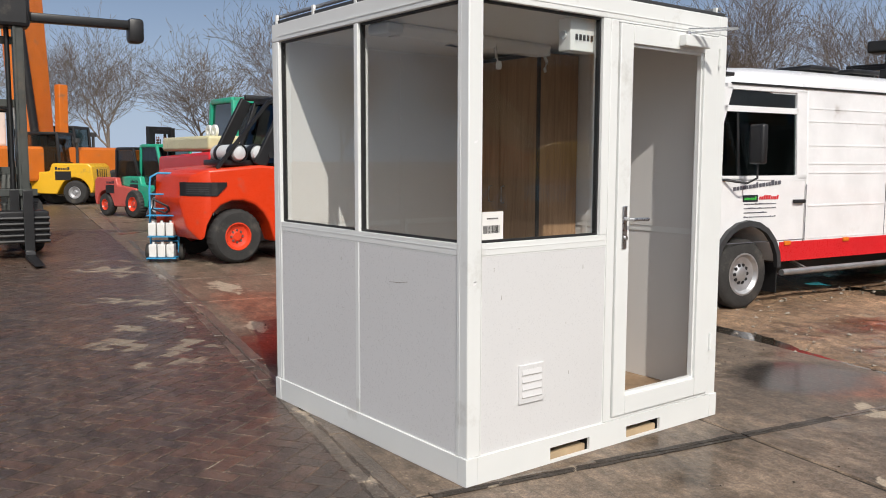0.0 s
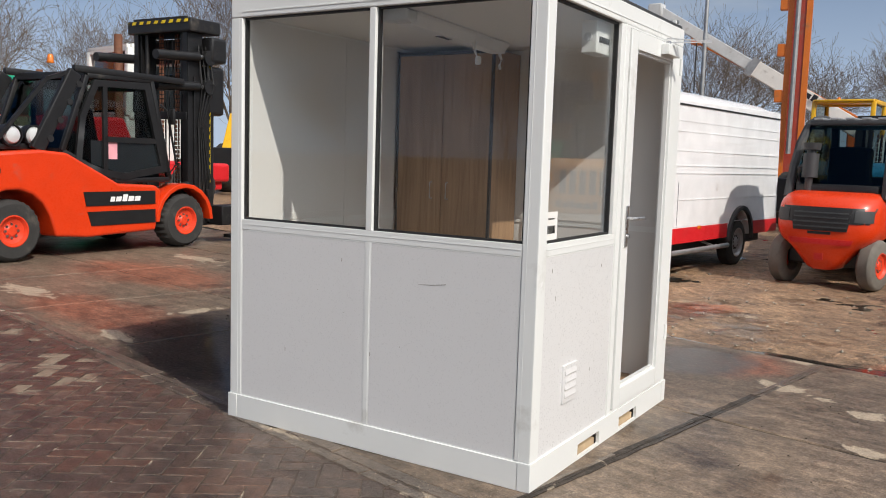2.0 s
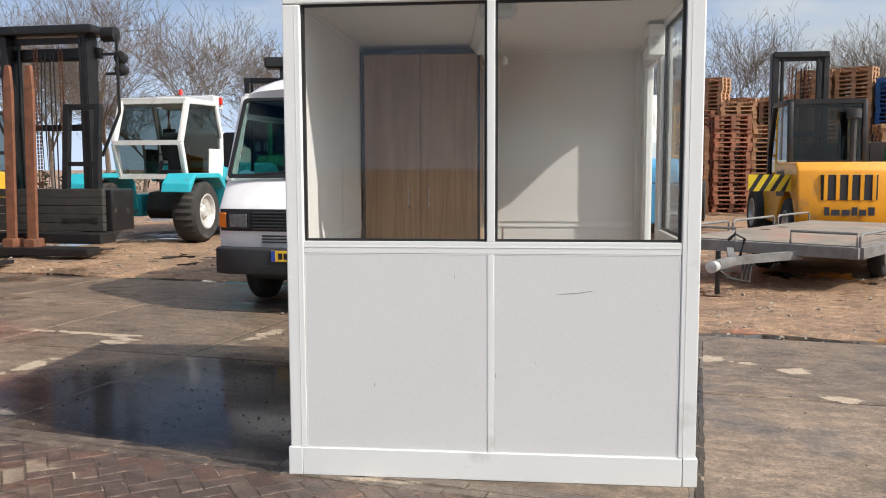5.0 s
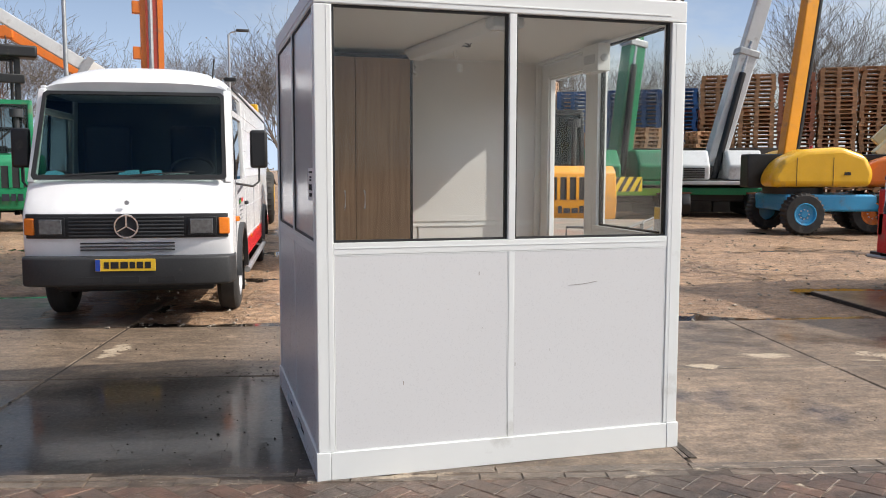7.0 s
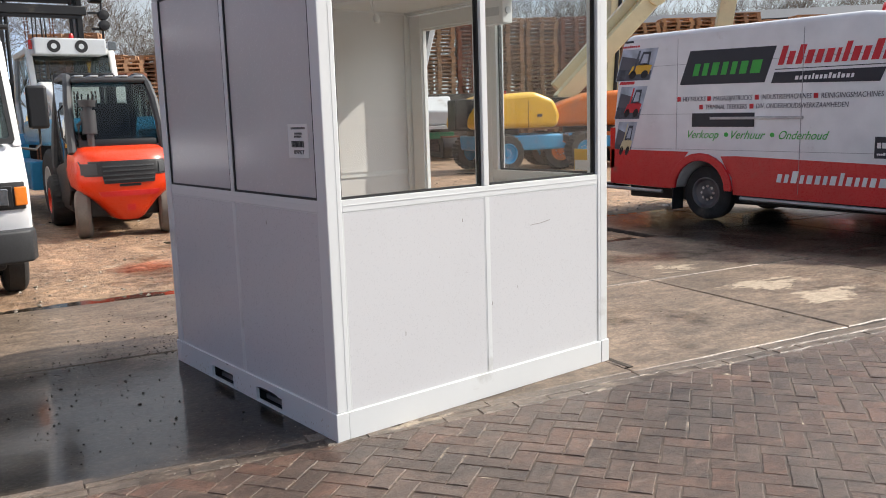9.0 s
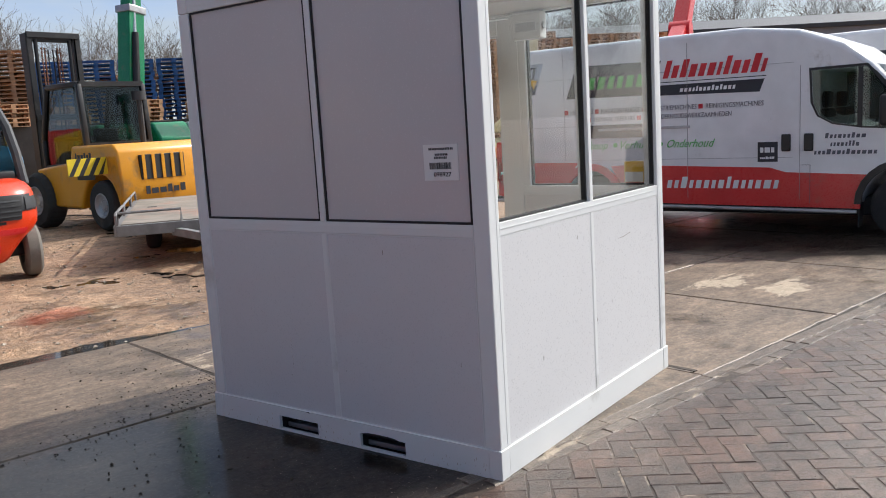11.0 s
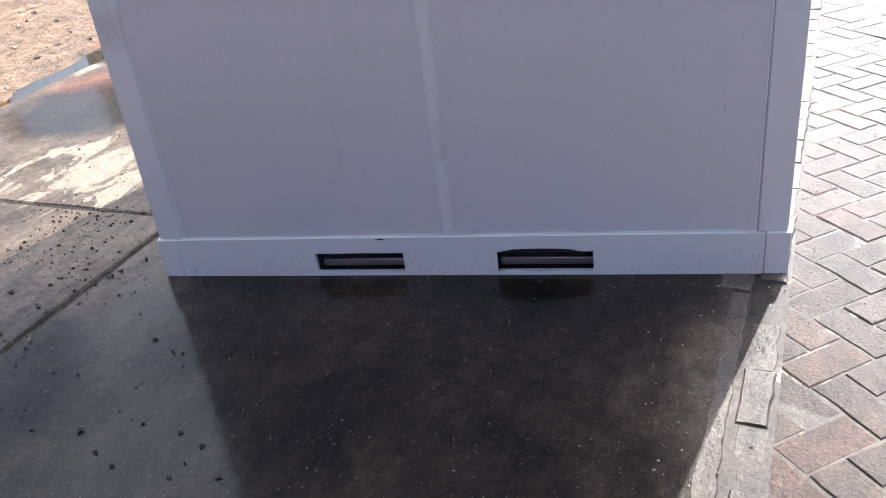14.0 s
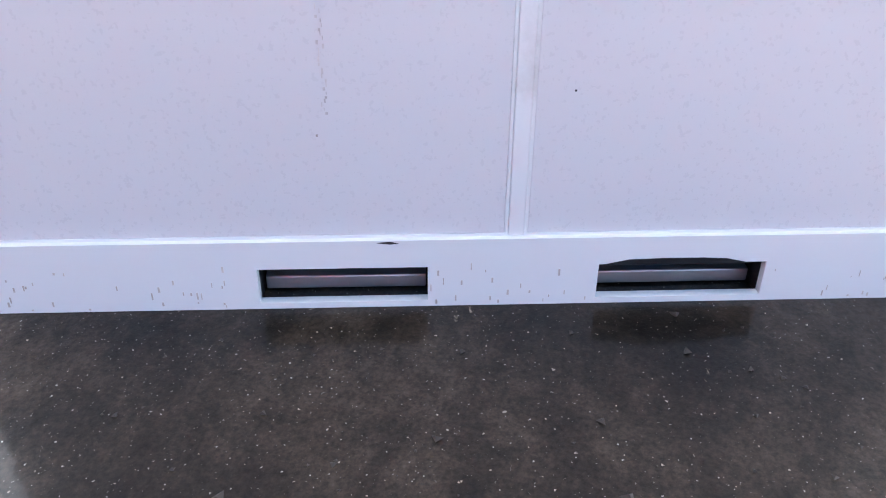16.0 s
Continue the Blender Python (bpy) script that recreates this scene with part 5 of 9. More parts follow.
def curved_van(m, name, label):
    """White high-roof van of newer shape: the front looks along -y, the decorated side along -x; origin under the middle of the near side, at the rear axle."""
    van = thing(name, label, "van", m, "sign-written vans")
    W, WR, FY = 2.0, 0.365, -3.92
    outline = [(1.56, 0.42), (1.55, 1.0), (1.46, 1.9), (1.37, 2.42), (1.24, 2.545), (-2.1, 2.56), (-2.75, 2.48), (-3.25, 2.28), (-3.56, 2.03), (-4.06, 1.45), (-4.50, 1.30), (-4.95, 1.08), (-5.12, 0.74), (-5.08, 0.36), (-4.45, 0.32)]
    outline += arch(FY, WR + 0.03, 0.45, 8)[1:-1]
    outline += [(FY + 0.5, 0.33), (-0.50, 0.37)] + arch(0, WR + 0.06, 0.385, 8)[1:-1] + [(0.46, 0.40)]
    body = part("body", prism(B(), outline, 0.0, W, "x", 0.07, 4), M_VANW, van)
    win = [(-2.90, 1.98), (-2.92, 1.60), (-2.99, 1.45), (-3.15, 1.36), (-3.45, 1.31), (-3.78, 1.29), (-3.80, 1.60), (-3.66, 1.82), (-3.50, 1.99)]
    slope = math.atan2(0.58, 0.50)
    ws = Matrix.Translation((W / 2, -4.04, 1.475)) @ Matrix.Rotation(slope, 4, "X")
    screen = [(-0.86, 0.0), (0.86, 0.0), (0.78, 0.70), (-0.78, 0.70)]
    cut = prism(B(), screen, -0.14, 0.14, "z")
    cut.transform(ws)
    carve(body, [prism(B(), [(-2.86, 0.60), (-2.86, 2.36), (-3.22, 2.20), (-3.50, 1.97), (-3.97, 1.42), (-4.02, 0.90), (-3.98, 0.90), (-3.6, 0.90), (-3.35, 0.60)], 0.07, W - 0.07, "x"),
                 prism(B(), win, -0.2, W + 0.2, "x"), cut])
    for side, x in ((-1, 0.0), (1, W)):
        s = side
        t = 0.006 * s
        stripe = [(-3.46, 0.34), (-0.50, 0.38), (-0.47, 0.60), (-0.36, 0.76), (-0.30, 0.875), (-0.53, 0.885), (-2.42, 0.835), (-2.62, 0.775), (-3.60, 0.74), (-3.46, 0.55)]
        part("red_stripe", side_plate(B(), stripe, x, t), M_REDV, van, "red lower band")
        part("red_stripe", side_plate(B(), [(0.47, 0.41), (1.55, 0.44), (1.54, 0.935), (0.20, 0.925), (0.30, 0.80), (0.46, 0.62)], x, t), M_REDV, van, "red lower band")
        bm = prism(B(), arch(0, WR + 0.06, 0.49, 12) + arch(0, WR + 0.06, 0.385, 12, True), min(x, x + 0.05 * s), max(x, x + 0.05 * s), "x", 0.012)
        part("arch_flare", bm, M_REDV, van, "red flared wheel arch")
        bm = prism(B(), arch(FY, WR + 0.03, 0.53, 12) + arch(FY, WR + 0.03, 0.45, 12, True), min(x, x + 0.03 * s), max(x, x + 0.03 * s), "x", 0.006)
        part("arch_trim", bm, M_BLACKP, van, "black wheel arch trim")
        wheel(van, x + (0.24 if s < 0 else -0.24), 0.0, WR, 0.22, 0.215, M_RIMD, s)
        wheel(van, x + (0.13 if s < 0 else -0.13), FY, WR, 0.22, 0.190, M_RIMD, s, holes=7)
        edge = [(y * 1.0, z) for y, z in win]
        cy, cz = sum(y for y, z in edge) / len(edge), sum(z for y, z in edge) / len(edge)
        wide = [(cy + (y - cy) * 1.06, cz + (z - cz) * 1.08) for y, z in edge]
        bm = B()
        for i in range(len(edge)):
            k = (i + 1) % len(edge)
            side_plate(bm, [wide[i], wide[k], edge[k], edge[i]], x, t)
        part("window_seal", bm, M_BLACKP, van, "black window surround")
        part("cab_window", side_plate(B(), win, x - 0.02 * s, 0.005 * s), M_TINT, van, "tinted cab window")
        part("window_bar", side_plate(B(), rect(-3.46, -3.41, 1.30, 1.985), x - 0.01 * s, 0.012 * s), M_BLACKP, van, "black upright window bar")
        part("pillar_trim", side_plate(B(), [(-3.79, 1.27), (-4.02, 1.30), (-3.99, 1.47), (-3.60, 1.93), (-3.54, 1.95), (-3.80, 1.60)], x, 0.004 * s), M_BLACKP, van, "black pillar trim")
        for y in (-2.78, -1.39, 0.40):
            part("panel_gap", side_plate(B(), rect(y, y + 0.005, 0.44 if y < -1 else 0.95, 2.44 if y > -2 else 2.05), x, s * (0.0072 if y < -1 else 0.0035)), M_SEAM, van)
        part("panel_gap", side_plate(B(), rect(-3.866, -3.858, 0.93, 1.28), x, s * 0.0035), M_SEAM, van)
        for z, y0 in ((2.09, -2.7), (1.43, -0.1), (0.955, -2.7)):
            part("panel_gap", side_plate(B(), rect(y0, 1.36, z, z + 0.005), x, s * 0.0035), M_SEAM, van)
        part("filler_flap", side_plate(side_plate(B(), rect(-2.90, -2.895, 0.40, 0.86), x, 0.0075 * s), rect(-2.90, -2.79, 0.86, 0.865), x, 0.0075 * s), M_GREYPR, van)
        for y in (-2.62, -2.88):
            part("door_handle", box(B(), (min(x, x + 0.03 * s), y - 0.055, 1.03), (max(x, x + 0.03 * s), y + 0.055, 1.24), 0.02, 3), M_BLACKP, van, "black upright door handle")
        part("sill_tube", cyl(B(), (x, -3.42, 0.30), (x, -0.6, 0.34), 0.025, seg=10), M_GALV, van)
        part("sill_tube", cyl(B(), (x, 0.62, 0.36), (x, 1.70, 0.38), 0.025, seg=10), M_GALV, van)
        mir = part("wing_mirror", box(B(), (min(x + 0.06 * s, x + 0.25 * s), -3.80, 1.30), (max(x + 0.06 * s, x + 0.25 * s), -3.67, 1.66), 0.045, 3), M_BLACKP, van, "black wing mirror")
        part("mirror_arm", beam(B(), (x, -3.84, 1.40), (x + 0.10 * s, -3.76, 1.42), 0.07, 0.05, 0.01), M_BLACKP, mir)
        part("mud_flap", box(B(), (min(x, x - 0.24 * s), 0.44, 0.12), (max(x - 0.02 * s, x - 0.24 * s), 0.455, 0.42)), M_BLACK, van)
        part("mud_flap", box(B(), (min(x, x - 0.22 * s), FY + 0.47, 0.12), (max(x - 0.02 * s, x - 0.22 * s), FY + 0.485, 0.40)), M_BLACK, van)
    pane = part("windscreen", prism(B(), screen, 0.0, 0.006, "z"), M_SCREEN, van, "clear raked windscreen")
    pane.matrix_local = ws
    for x0 in (-0.72, 0.05):
        part("wiper", beam(beam(B(), (x0, 0.02, 0.03), (x0 + 0.62, 0.10, 0.03), 0.018, 0.014), (x0, 0.0, 0.02), (x0 + 0.3, 0.06, 0.035), 0.02, 0.012), M_BLACKP, pane, "black wiper arm")
    part("dashboard", prism(B(), [(-3.46, 1.02), (-3.50, 1.22), (-3.62, 1.34), (-3.95, 1.36), (-3.99, 0.95)], 0.09, W - 0.09, "x", 0.02), M_GREYP, van, "dark plastic dashboard")
    part("bulkhead", box(B(), (0.08, -2.91, 0.62), (W - 0.08, -2.88, 1.60), 0.004), M_GREYP, van)
    for x0 in (0.16, 0.98):
        seat = part("seat", box(B(), (x0, -3.38, 0.80), (x0 + (0.52 if x0 < 0.5 else 0.86), -2.98, 0.98), 0.05, 3), M_SEATV, van, "dark cloth cab seat")
        part("backrest", box(B(), (x0, -3.05, 0.95), (x0 + (0.52 if x0 < 0.5 else 0.86), -2.93, 1.52), 0.05, 3), M_SEATV, seat)
        part("headrest", box(B(), (x0 + 0.12, -3.04, 1.53), (x0 + 0.40, -2.95, 1.73), 0.04, 3), M_SEATV, seat)
    part("steering_wheel", tube(B(), [(1.38 + 0.19 * math.cos(a), -3.40 - 0.06 * math.sin(a), 1.30 + 0.17 * math.sin(a)) for a in (k * math.pi / 8 for k in range(17))], 0.014), M_BLACKP, van)
    part("bumper", prism(B(), [(-0.02, -4.44), (-0.015, -4.95), (0.2, -5.17), (W - 0.2, -5.17), (W + 0.015, -4.95), (W + 0.02, -4.44)], 0.30, 0.70, "z", 0.05, 3), M_BLACKP, van, "black front bumper")
    for x0, x1 in ((-0.008, 0.36), (W - 0.36, W + 0.008)):
        part("lamp_surround", prism(B(), [(-4.03, 1.30), (-4.06, 1.40), (-4.52, 1.27), (-4.98, 1.05), (-5.10, 0.72), (-4.50, 0.86)], x0, x1, "x", 0.02), M_BLACKP, van, "black headlamp surround")
        part("headlamp", prism(B(), [(x0 + 0.05, 0.78), (x1 - 0.05, 0.76), (x1 - 0.05, 0.94), (x0 + 0.05, 1.00)], -5.10, -4.7, "y", 0.02), M_LAMPG, van, "glass headlamp")
    part("rear_lamp", box(B(), (-0.006, 1.47, 0.66), (0.06, 1.565, 1.25), 0.01), M_REDL, van, "tall red rear lamp")
    part("rear_step", box(B(), (0.0, 1.50, 0.36), (W, 1.68, 0.44), 0.01), M_BLACKP, van)
    part("underbody", box(B(), (0.32, -4.6, 0.22), (W - 0.32, 1.45, 0.45), 0.03), M_BLACK, van)

    def on_side(y, z, x=-0.0045):
        # writing on the near side reads from its rear (high y) to its front
        return Matrix(((0, 0, -1, x), (-1, 0, 0, y), (0, 1, 0, z), (0, 0, 0, 1)))

    # lettering and plain marks
    part("name_board", prism(B(), [(0.36, 1.82), (-0.89, 1.81), (-1.04, 2.245), (0.20, 2.26)], -0.004, 0.0, "x"), M_NAVY, van, "black slanted name board")
    bars(0.98, 0.225, 7, on_side(0.16, 1.93), M_GRN, van, 0.25, 0.45, seed=4)
    bars(1.30, 0.225, 12, on_side(-1.06, 2.01), M_REDP, van, 0.3, 0.5, seed=5)
    part("name_board", prism(B(), [(-0.98, 1.795), (-2.30, 1.77), (-2.36, 1.925), (-1.02, 1.925)], -0.004, 0.0, "x"), M_NAVY, van, "black slanted strip")
    bars(0.71, 0.065, 14, on_side(-1.29, 1.825), M_WPRINT, van, 0.2, 0.5, seed=6)
    part("red_rule", prism(B(), [(-1.03, 1.955), (-2.38, 1.955), (-2.38, 1.965), (-1.03, 1.965)], -0.004, 0.0, "x"), M_NAVY, van)
    rows = ((1.600, (("HEFTRUCKS", 0.30, 0.35), ("MAGAZIJNTRUCKS", -0.17, 0.56), ("INDUSTRIEMACHINES", -0.86, 0.65), ("REINIGINGSMACHINES", -1.63, 0.72))), (1.490, (("TERMINAL TREKKERS", -0.05, 0.61), ("DIV. ONDERHOUDSWERKZAAMHEDEN", -0.79, 1.17))))
    for z, words in rows:
        for word, y0, w in words:
            letters(word, 0.088, on_side(y0, z), M_GREYPR, van, 0.1, wide=w)
            part("red_square", prism(B(), [(y0 + 0.095, z), (y0 + 0.04, z), (y0 + 0.04, z + 0.06), (y0 + 0.095, z + 0.06)], -0.004, 0.0, "x"), M_REDP, van)
    for word, y0, w in (("Verkoop", 0.21, 0.47), ("Verhuur", -0.45, 0.48), ("Onderhoud", -1.11, 0.64)):
        letters(word, 0.15, on_side(y0, 1.11), M_GRN, van, 0.45, wide=w)
    for y0 in (-0.37, -1.02):
        part("green_dot", cyl(B(), (-0.004, y0, 1.16), (0.0, y0, 1.16), 0.03, seg=14), M_GRN, van)
    part("door_rail", box(B(), (-0.024, -1.42, 1.355), (0.0, -0.13, 1.39), 0.005), M_GALV, van, "steel sliding-door rail")
    part("rail_cover", box(B(), (-0.014, -0.77, 1.26), (0.0, 0.15, 1.44), 0.004), M_NAVY, van)
    bars(1.42, 0.15, 15, on_side(-1.10, 0.575, -0.0085), M_WPRINT, van, 0.2, 0.5, seed=7)
    part("square_badge", prism(B(), [(-2.28, 0.905), (-2.52, 0.905), (-2.52, 1.15), (-2.28, 1.15)], -0.004, 0.0, "x"), M_NAVY, van, "black square badge")
    bars(0.17, 0.09, 3, on_side(-2.31, 1.02, -0.0055), M_WPRINT, van, seed=8)
    bars(0.17, 0.03, 7, on_side(-2.31, 0.94, -0.0055), M_WPRINT, van, seed=9)
    for k, (y0, w) in enumerate(((-3.06, 0.44), (-3.12, 0.31), (-2.94, 0.68))):
        bars(w, 0.062, (9, 8, 13)[k], on_side(y0, 1.175 - k * 0.095), M_GREYPR, van, 0.15, 0.5, seed=30 + k)
    # three printed pictures of machines as plain colour fields
    M_P1, M_P2 = mat("picture_sky", (0.42, 0.47, 0.55), 0.5, 0, 0.4, 5), mat("picture_ground", (0.06, 0.07, 0.09), 0.5, 0, 0.7, 9)
    for z0, z1, ya, yb, c in ((1.91, 2.345, 1.47, 0.72, M_YEL), (1.37, 1.83, 1.49, 0.90, M_REDP), (0.82, 1.33, 1.53, 1.07, M_CREAM)):
        h, w = z1 - z0, ya - yb - 0.14
        pic = part("picture_panel", prism(B(), [(ya, z0), (yb + 0.14, z0), (yb, z1), (ya - 0.13, z1)], -0.004, 0.0, "x"), M_P1, van, "printed picture panel of machines")

        def field(name, shape, material, deep):
            # drawn in shares of the panel's length and height
            part(name, prism(B(), [(ya - (0.13 + 0.01) * v - u * w, z0 + v * h) for u, v in shape], -0.004 - deep, -0.004, "x"), material, pic)
        field("picture_ground", [(0.01, 0.01), (0.98, 0.01), (0.98, 0.30), (0.01, 0.38)], M_P2, 0.001)
        field("picture_shed", [(0.02, 0.37), (0.55, 0.33), (0.55, 0.68), (0.02, 0.80)], M_GREYPR, 0.001)
        field("picture_machine", [(0.34, 0.20), (0.92, 0.20), (0.95, 0.46), (0.78, 0.52), (0.40, 0.46)], c, 0.002)
        field("picture_cab", [(0.54, 0.48), (0.86, 0.48), (0.83, 0.90), (0.60, 0.90)], M_P2, 0.002)
        field("picture_window", [(0.60, 0.54), (0.80, 0.54), (0.78, 0.82), (0.64, 0.82)], M_P1, 0.003)
        field("picture_mast", [(0.44, 0.22), (0.49, 0.22), (0.53, 0.95), (0.48, 0.95)], c if z0 < 1.9 else M_P2, 0.003)
        for u in (0.46, 0.80):
            field("picture_wheel", [(u + 0.10 * math.cos(a), 0.19 + 0.13 * math.sin(a)) for a in (k * math.pi / 6 for k in range(12))], M_BLACK, 0.003)
    part("red_tab", prism(B(), [(1.40, 1.86), (1.14, 1.86), (1.12, 1.90), (1.38, 1.90)], -0.004, 0.0, "x"), M_REDP, van)
    part("dark_tab", prism(B(), [(1.30, 2.435), (1.15, 2.435), (1.15, 2.465), (1.30, 2.465)], -0.004, 0.0, "x"), M_NAVY, van)
    bars(0.30, 0.035, 8, on_side(1.34, 2.37), M_REDP, van, seed=12)
    return van


curved_van(pose(7.88, 3.42, 0.005, 0.5, 0, 0.0), "delivery_van", "white van with red lower band and company writing, on the concrete")
curved_van(pose(10.55, 1.05, 0, 0, 0, 0.0), "delivery_van", "white van with red writing, behind another white van")


# ---------------------------------------------------------------- lift trucks and other machines
M_HAZ = mat("hazard_black", (0.02, 0.02, 0.02), 0.5)
M_HYEL = mat("hazard_yellow", (0.75, 0.55, 0.02), 0.5)
M_SEAT = mat("black_vinyl", (0.02, 0.02, 0.022), 0.6)
M_RIMR = paint("red_wheel_paint", (0.72, 0.055, 0.018), 0.08)
M_MASTG = mat("dark_green_grey_steel", (0.05, 0.055, 0.05), 0.5, 0.0, 0.25, 5, 0.1, 60, (0.12, 0.09, 0.06), 0.3)
M_GREYT = mat("muddy_grey_tyre", (0.16, 0.145, 0.125), 0.95, 0.0, 0.2, 6, 0.4, 60, (0.06, 0.055, 0.05), 0.3, 3.0)
M_ROCK = mat("weathered_dark_board", (0.035, 0.033, 0.03), 0.8, 0.0, 0.3, 4)


def cab(parent, loop, hw, bar, material, glass=M_TINT, roof_over=0.0, name="cab_frame", seat=True):
    """A driver's cab: two side frames along an outline in (y, z), cross bars, roof and panes."""
    bm = B()
    n = len(loop)
    for s in (-1, 1):
        for i in range(n):
            (y0, z0), (y1, z1) = loop[i], loop[(i + 1) % n]
            beam(bm, (s * hw, y0, z0), (s * hw, y1, z1), bar, bar, bar * 0.2)
    top = max(z for _, z in loop)
    for y, z in loop:
        beam(bm, (-hw, y, z), (hw, y, z), bar * 0.9, bar * 0.9)
    frame_ob = part(name, bm, material, parent)
    ys = [y for y, z in loop if z > top - 0.25]
    part("cab_roof", box(B(), (-hw - 0.01, min(ys) - roof_over, top - 0.01), (hw + 0.01, max(ys) + roof_over, top + 0.05), 0.02), material, parent)
    for s in (-1, 1):
        bm = prism(B(), loop, s * hw - 0.004, s * hw + 0.004, "x")
        part("cab_side_pane", bm, glass, parent)
    cy = sum(y for y, _ in loop) / n
    low = min(z for _, z in loop)
    if seat:
        bm = box(B(), (-0.26, cy - 0.32, low - 0.05), (0.26, cy + 0.15, low + 0.14), 0.04)
        box(bm, (-0.25, cy - 0.42, low + 0.1), (0.25, cy - 0.28, low + 0.72), 0.05)
        part("driver_seat", bm, M_SEAT, parent)
        bm = beam(B(), (0, cy + 0.62, low - 0.1), (0, cy + 0.42, low + 0.32), 0.06, 0.06)
        m = Matrix.Translation((0, cy + 0.40, low + 0.36)) @ Matrix.Rotation(radians(35), 4, "X")
        for i in range(16):
            a, b = 2 * math.pi * i / 16, 2 * math.pi * (i + 1) / 16
            cyl(bm, m @ Vector((0.19 * math.cos(a), 0.19 * math.sin(a), 0)), m @ Vector((0.19 * math.cos(b), 0.19 * math.sin(b), 0)), 0.014, seg=5)
        part("steering_wheel", bm, M_BLACK, parent)
    return frame_ob


def pane(parent, quad, material=M_TINT, name="cab_pane", t=0.008):
    """A flat pane through four corners."""
    q = [Vector(p) for p in quad]
    nrm = (q[1] - q[0]).cross(q[3] - q[0]).normalized() * t
    bm = B()
    a, b = [bm.verts.new(p) for p in q], [bm.verts.new(p + nrm) for p in q]
    bm.faces.new(a[::-1])
    bm.faces.new(b)
    for i in range(4):
        bm.faces.new((a[i], a[(i + 1) % 4], b[(i + 1) % 4], b[i]))
    return part(name, bm, material, parent)


def mast(parent, y, half, z0, z1, material=M_BLACKP, deep=0.16, inner=True, tilt=0.0, cross=(0.1, 0.55, 1.0), carriage=None, chains=True):
    """A lift mast: two channel rails, an inner pair, cross members, cylinders, chains and a fork carriage in front."""
    ob = None
    for s in (-1, 1):
        rails = B()
        box(rails, (s * half - 0.02, y - deep / 2, z0), (s * half + 0.02, y + deep / 2, z1), 0.004)
        for e in (-1, 1):
            box(rails, (min(s * half, s * (half - 0.09)), y + e * deep / 2 - 0.012, z0), (max(s * half, s * (half - 0.09)), y + e * deep / 2 + 0.012, z1))
        rail = part("mast_rail", rails, material, ob or parent)
        ob = ob or rail
    for c in cross:
        z = z0 + (z1 - z0) * c
        part("cross_member", box(B(), (-half, y - deep / 2 - 0.03, z - 0.09), (half, y - deep / 2 + 0.03, z + 0.03), 0.01), material, ob)
    if inner:
        bm = B()
        h2 = half - 0.11
        for s in (-1, 1):
            box(bm, (s * h2 - 0.018, y - deep / 2 + 0.03, z0 + 0.05), (s * h2 + 0.018, y + deep / 2 + 0.03, z1 - 0.04), 0.004)
        box(bm, (-h2, y - 0.04, z1 - 0.16), (h2, y + 0.04, z1 - 0.05), 0.008)
        box(bm, (-h2, y - 0.04, z0 + 0.3), (h2, y + 0.04, z0 + 0.4), 0.008)
        part("inner_mast", bm, material, ob)
    for s in (-1, 1):
        part("lift_cylinder", cyl(B(), (s * (half - 0.2), y - 0.06, z0 + 0.1), (s * (half - 0.2), y - 0.06, z1 - 0.12), 0.038, seg=12), M_BLACKP, ob)
    if chains:
        for s in (-1, 1):
            for k in (-0.03, 0.03):
                bm = B()
                x = s * half * 0.3 + k
                for i in range(int((z1 - z0 - 0.5) / 0.07)):
                    box(bm, (x - 0.012, y + 0.02, z0 + 0.3 + i * 0.07), (x + 0.012, y + 0.045, z0 + 0.355 + i * 0.07))
                part("lift_chain", bm, M_RUSTY, ob)
    for x in (-0.12, -0.05, 0.05, 0.12):
        part("hydraulic_hose", tube(B(), [(x, y + 0.05, z1 - 0.3), (x * 1.3, y + 0.09, (z0 + z1) / 2), (x, y + 0.06, z0 + 0.4)], 0.014, 6), M_BLACK, ob)
    if carriage:
        z, fl, fx, fm = carriage
        bm = B()
        for dz in (0.0, 0.42):
            box(bm, (-half - 0.12, y + deep / 2 + 0.03, z + dz), (half + 0.12, y + deep / 2 + 0.09, z + dz + 0.11), 0.01)
        for s in (-1, 1):
            box(bm, (s * half * 0.55 - 0.03, y + deep / 2 + 0.01, z), (s * half * 0.55 + 0.03, y + deep / 2 + 0.05, z + 0.53))
        part("fork_carriage", bm, material, ob)
        for s in (-1, 1):
            f = prism(B(), [(0, 0.6), (0, 0.0), (fl, -0.0), (fl + 0.05, 0.012), (0.12, 0.055), (0.055, 0.09), (0.055, 0.6)], s * fx - 0.065, s * fx + 0.065, "x", 0.006)
            fo = part("fork", f, fm, ob)
            fo.matrix_local = Matrix.Translation((0, y + deep / 2 + 0.092, z - 0.08))
    return ob


def beacon(parent, x, y, z, material=M_ORANGEL):
    part("beacon", lathe(B(), [(0, 0.05), (0.02, 0.055), (0.025, 0.045), (0.10, 0.042), (0.125, 0.025), (0.128, 0.002)], 14, (x, y, z), "z"), material, parent, "amber beacon")


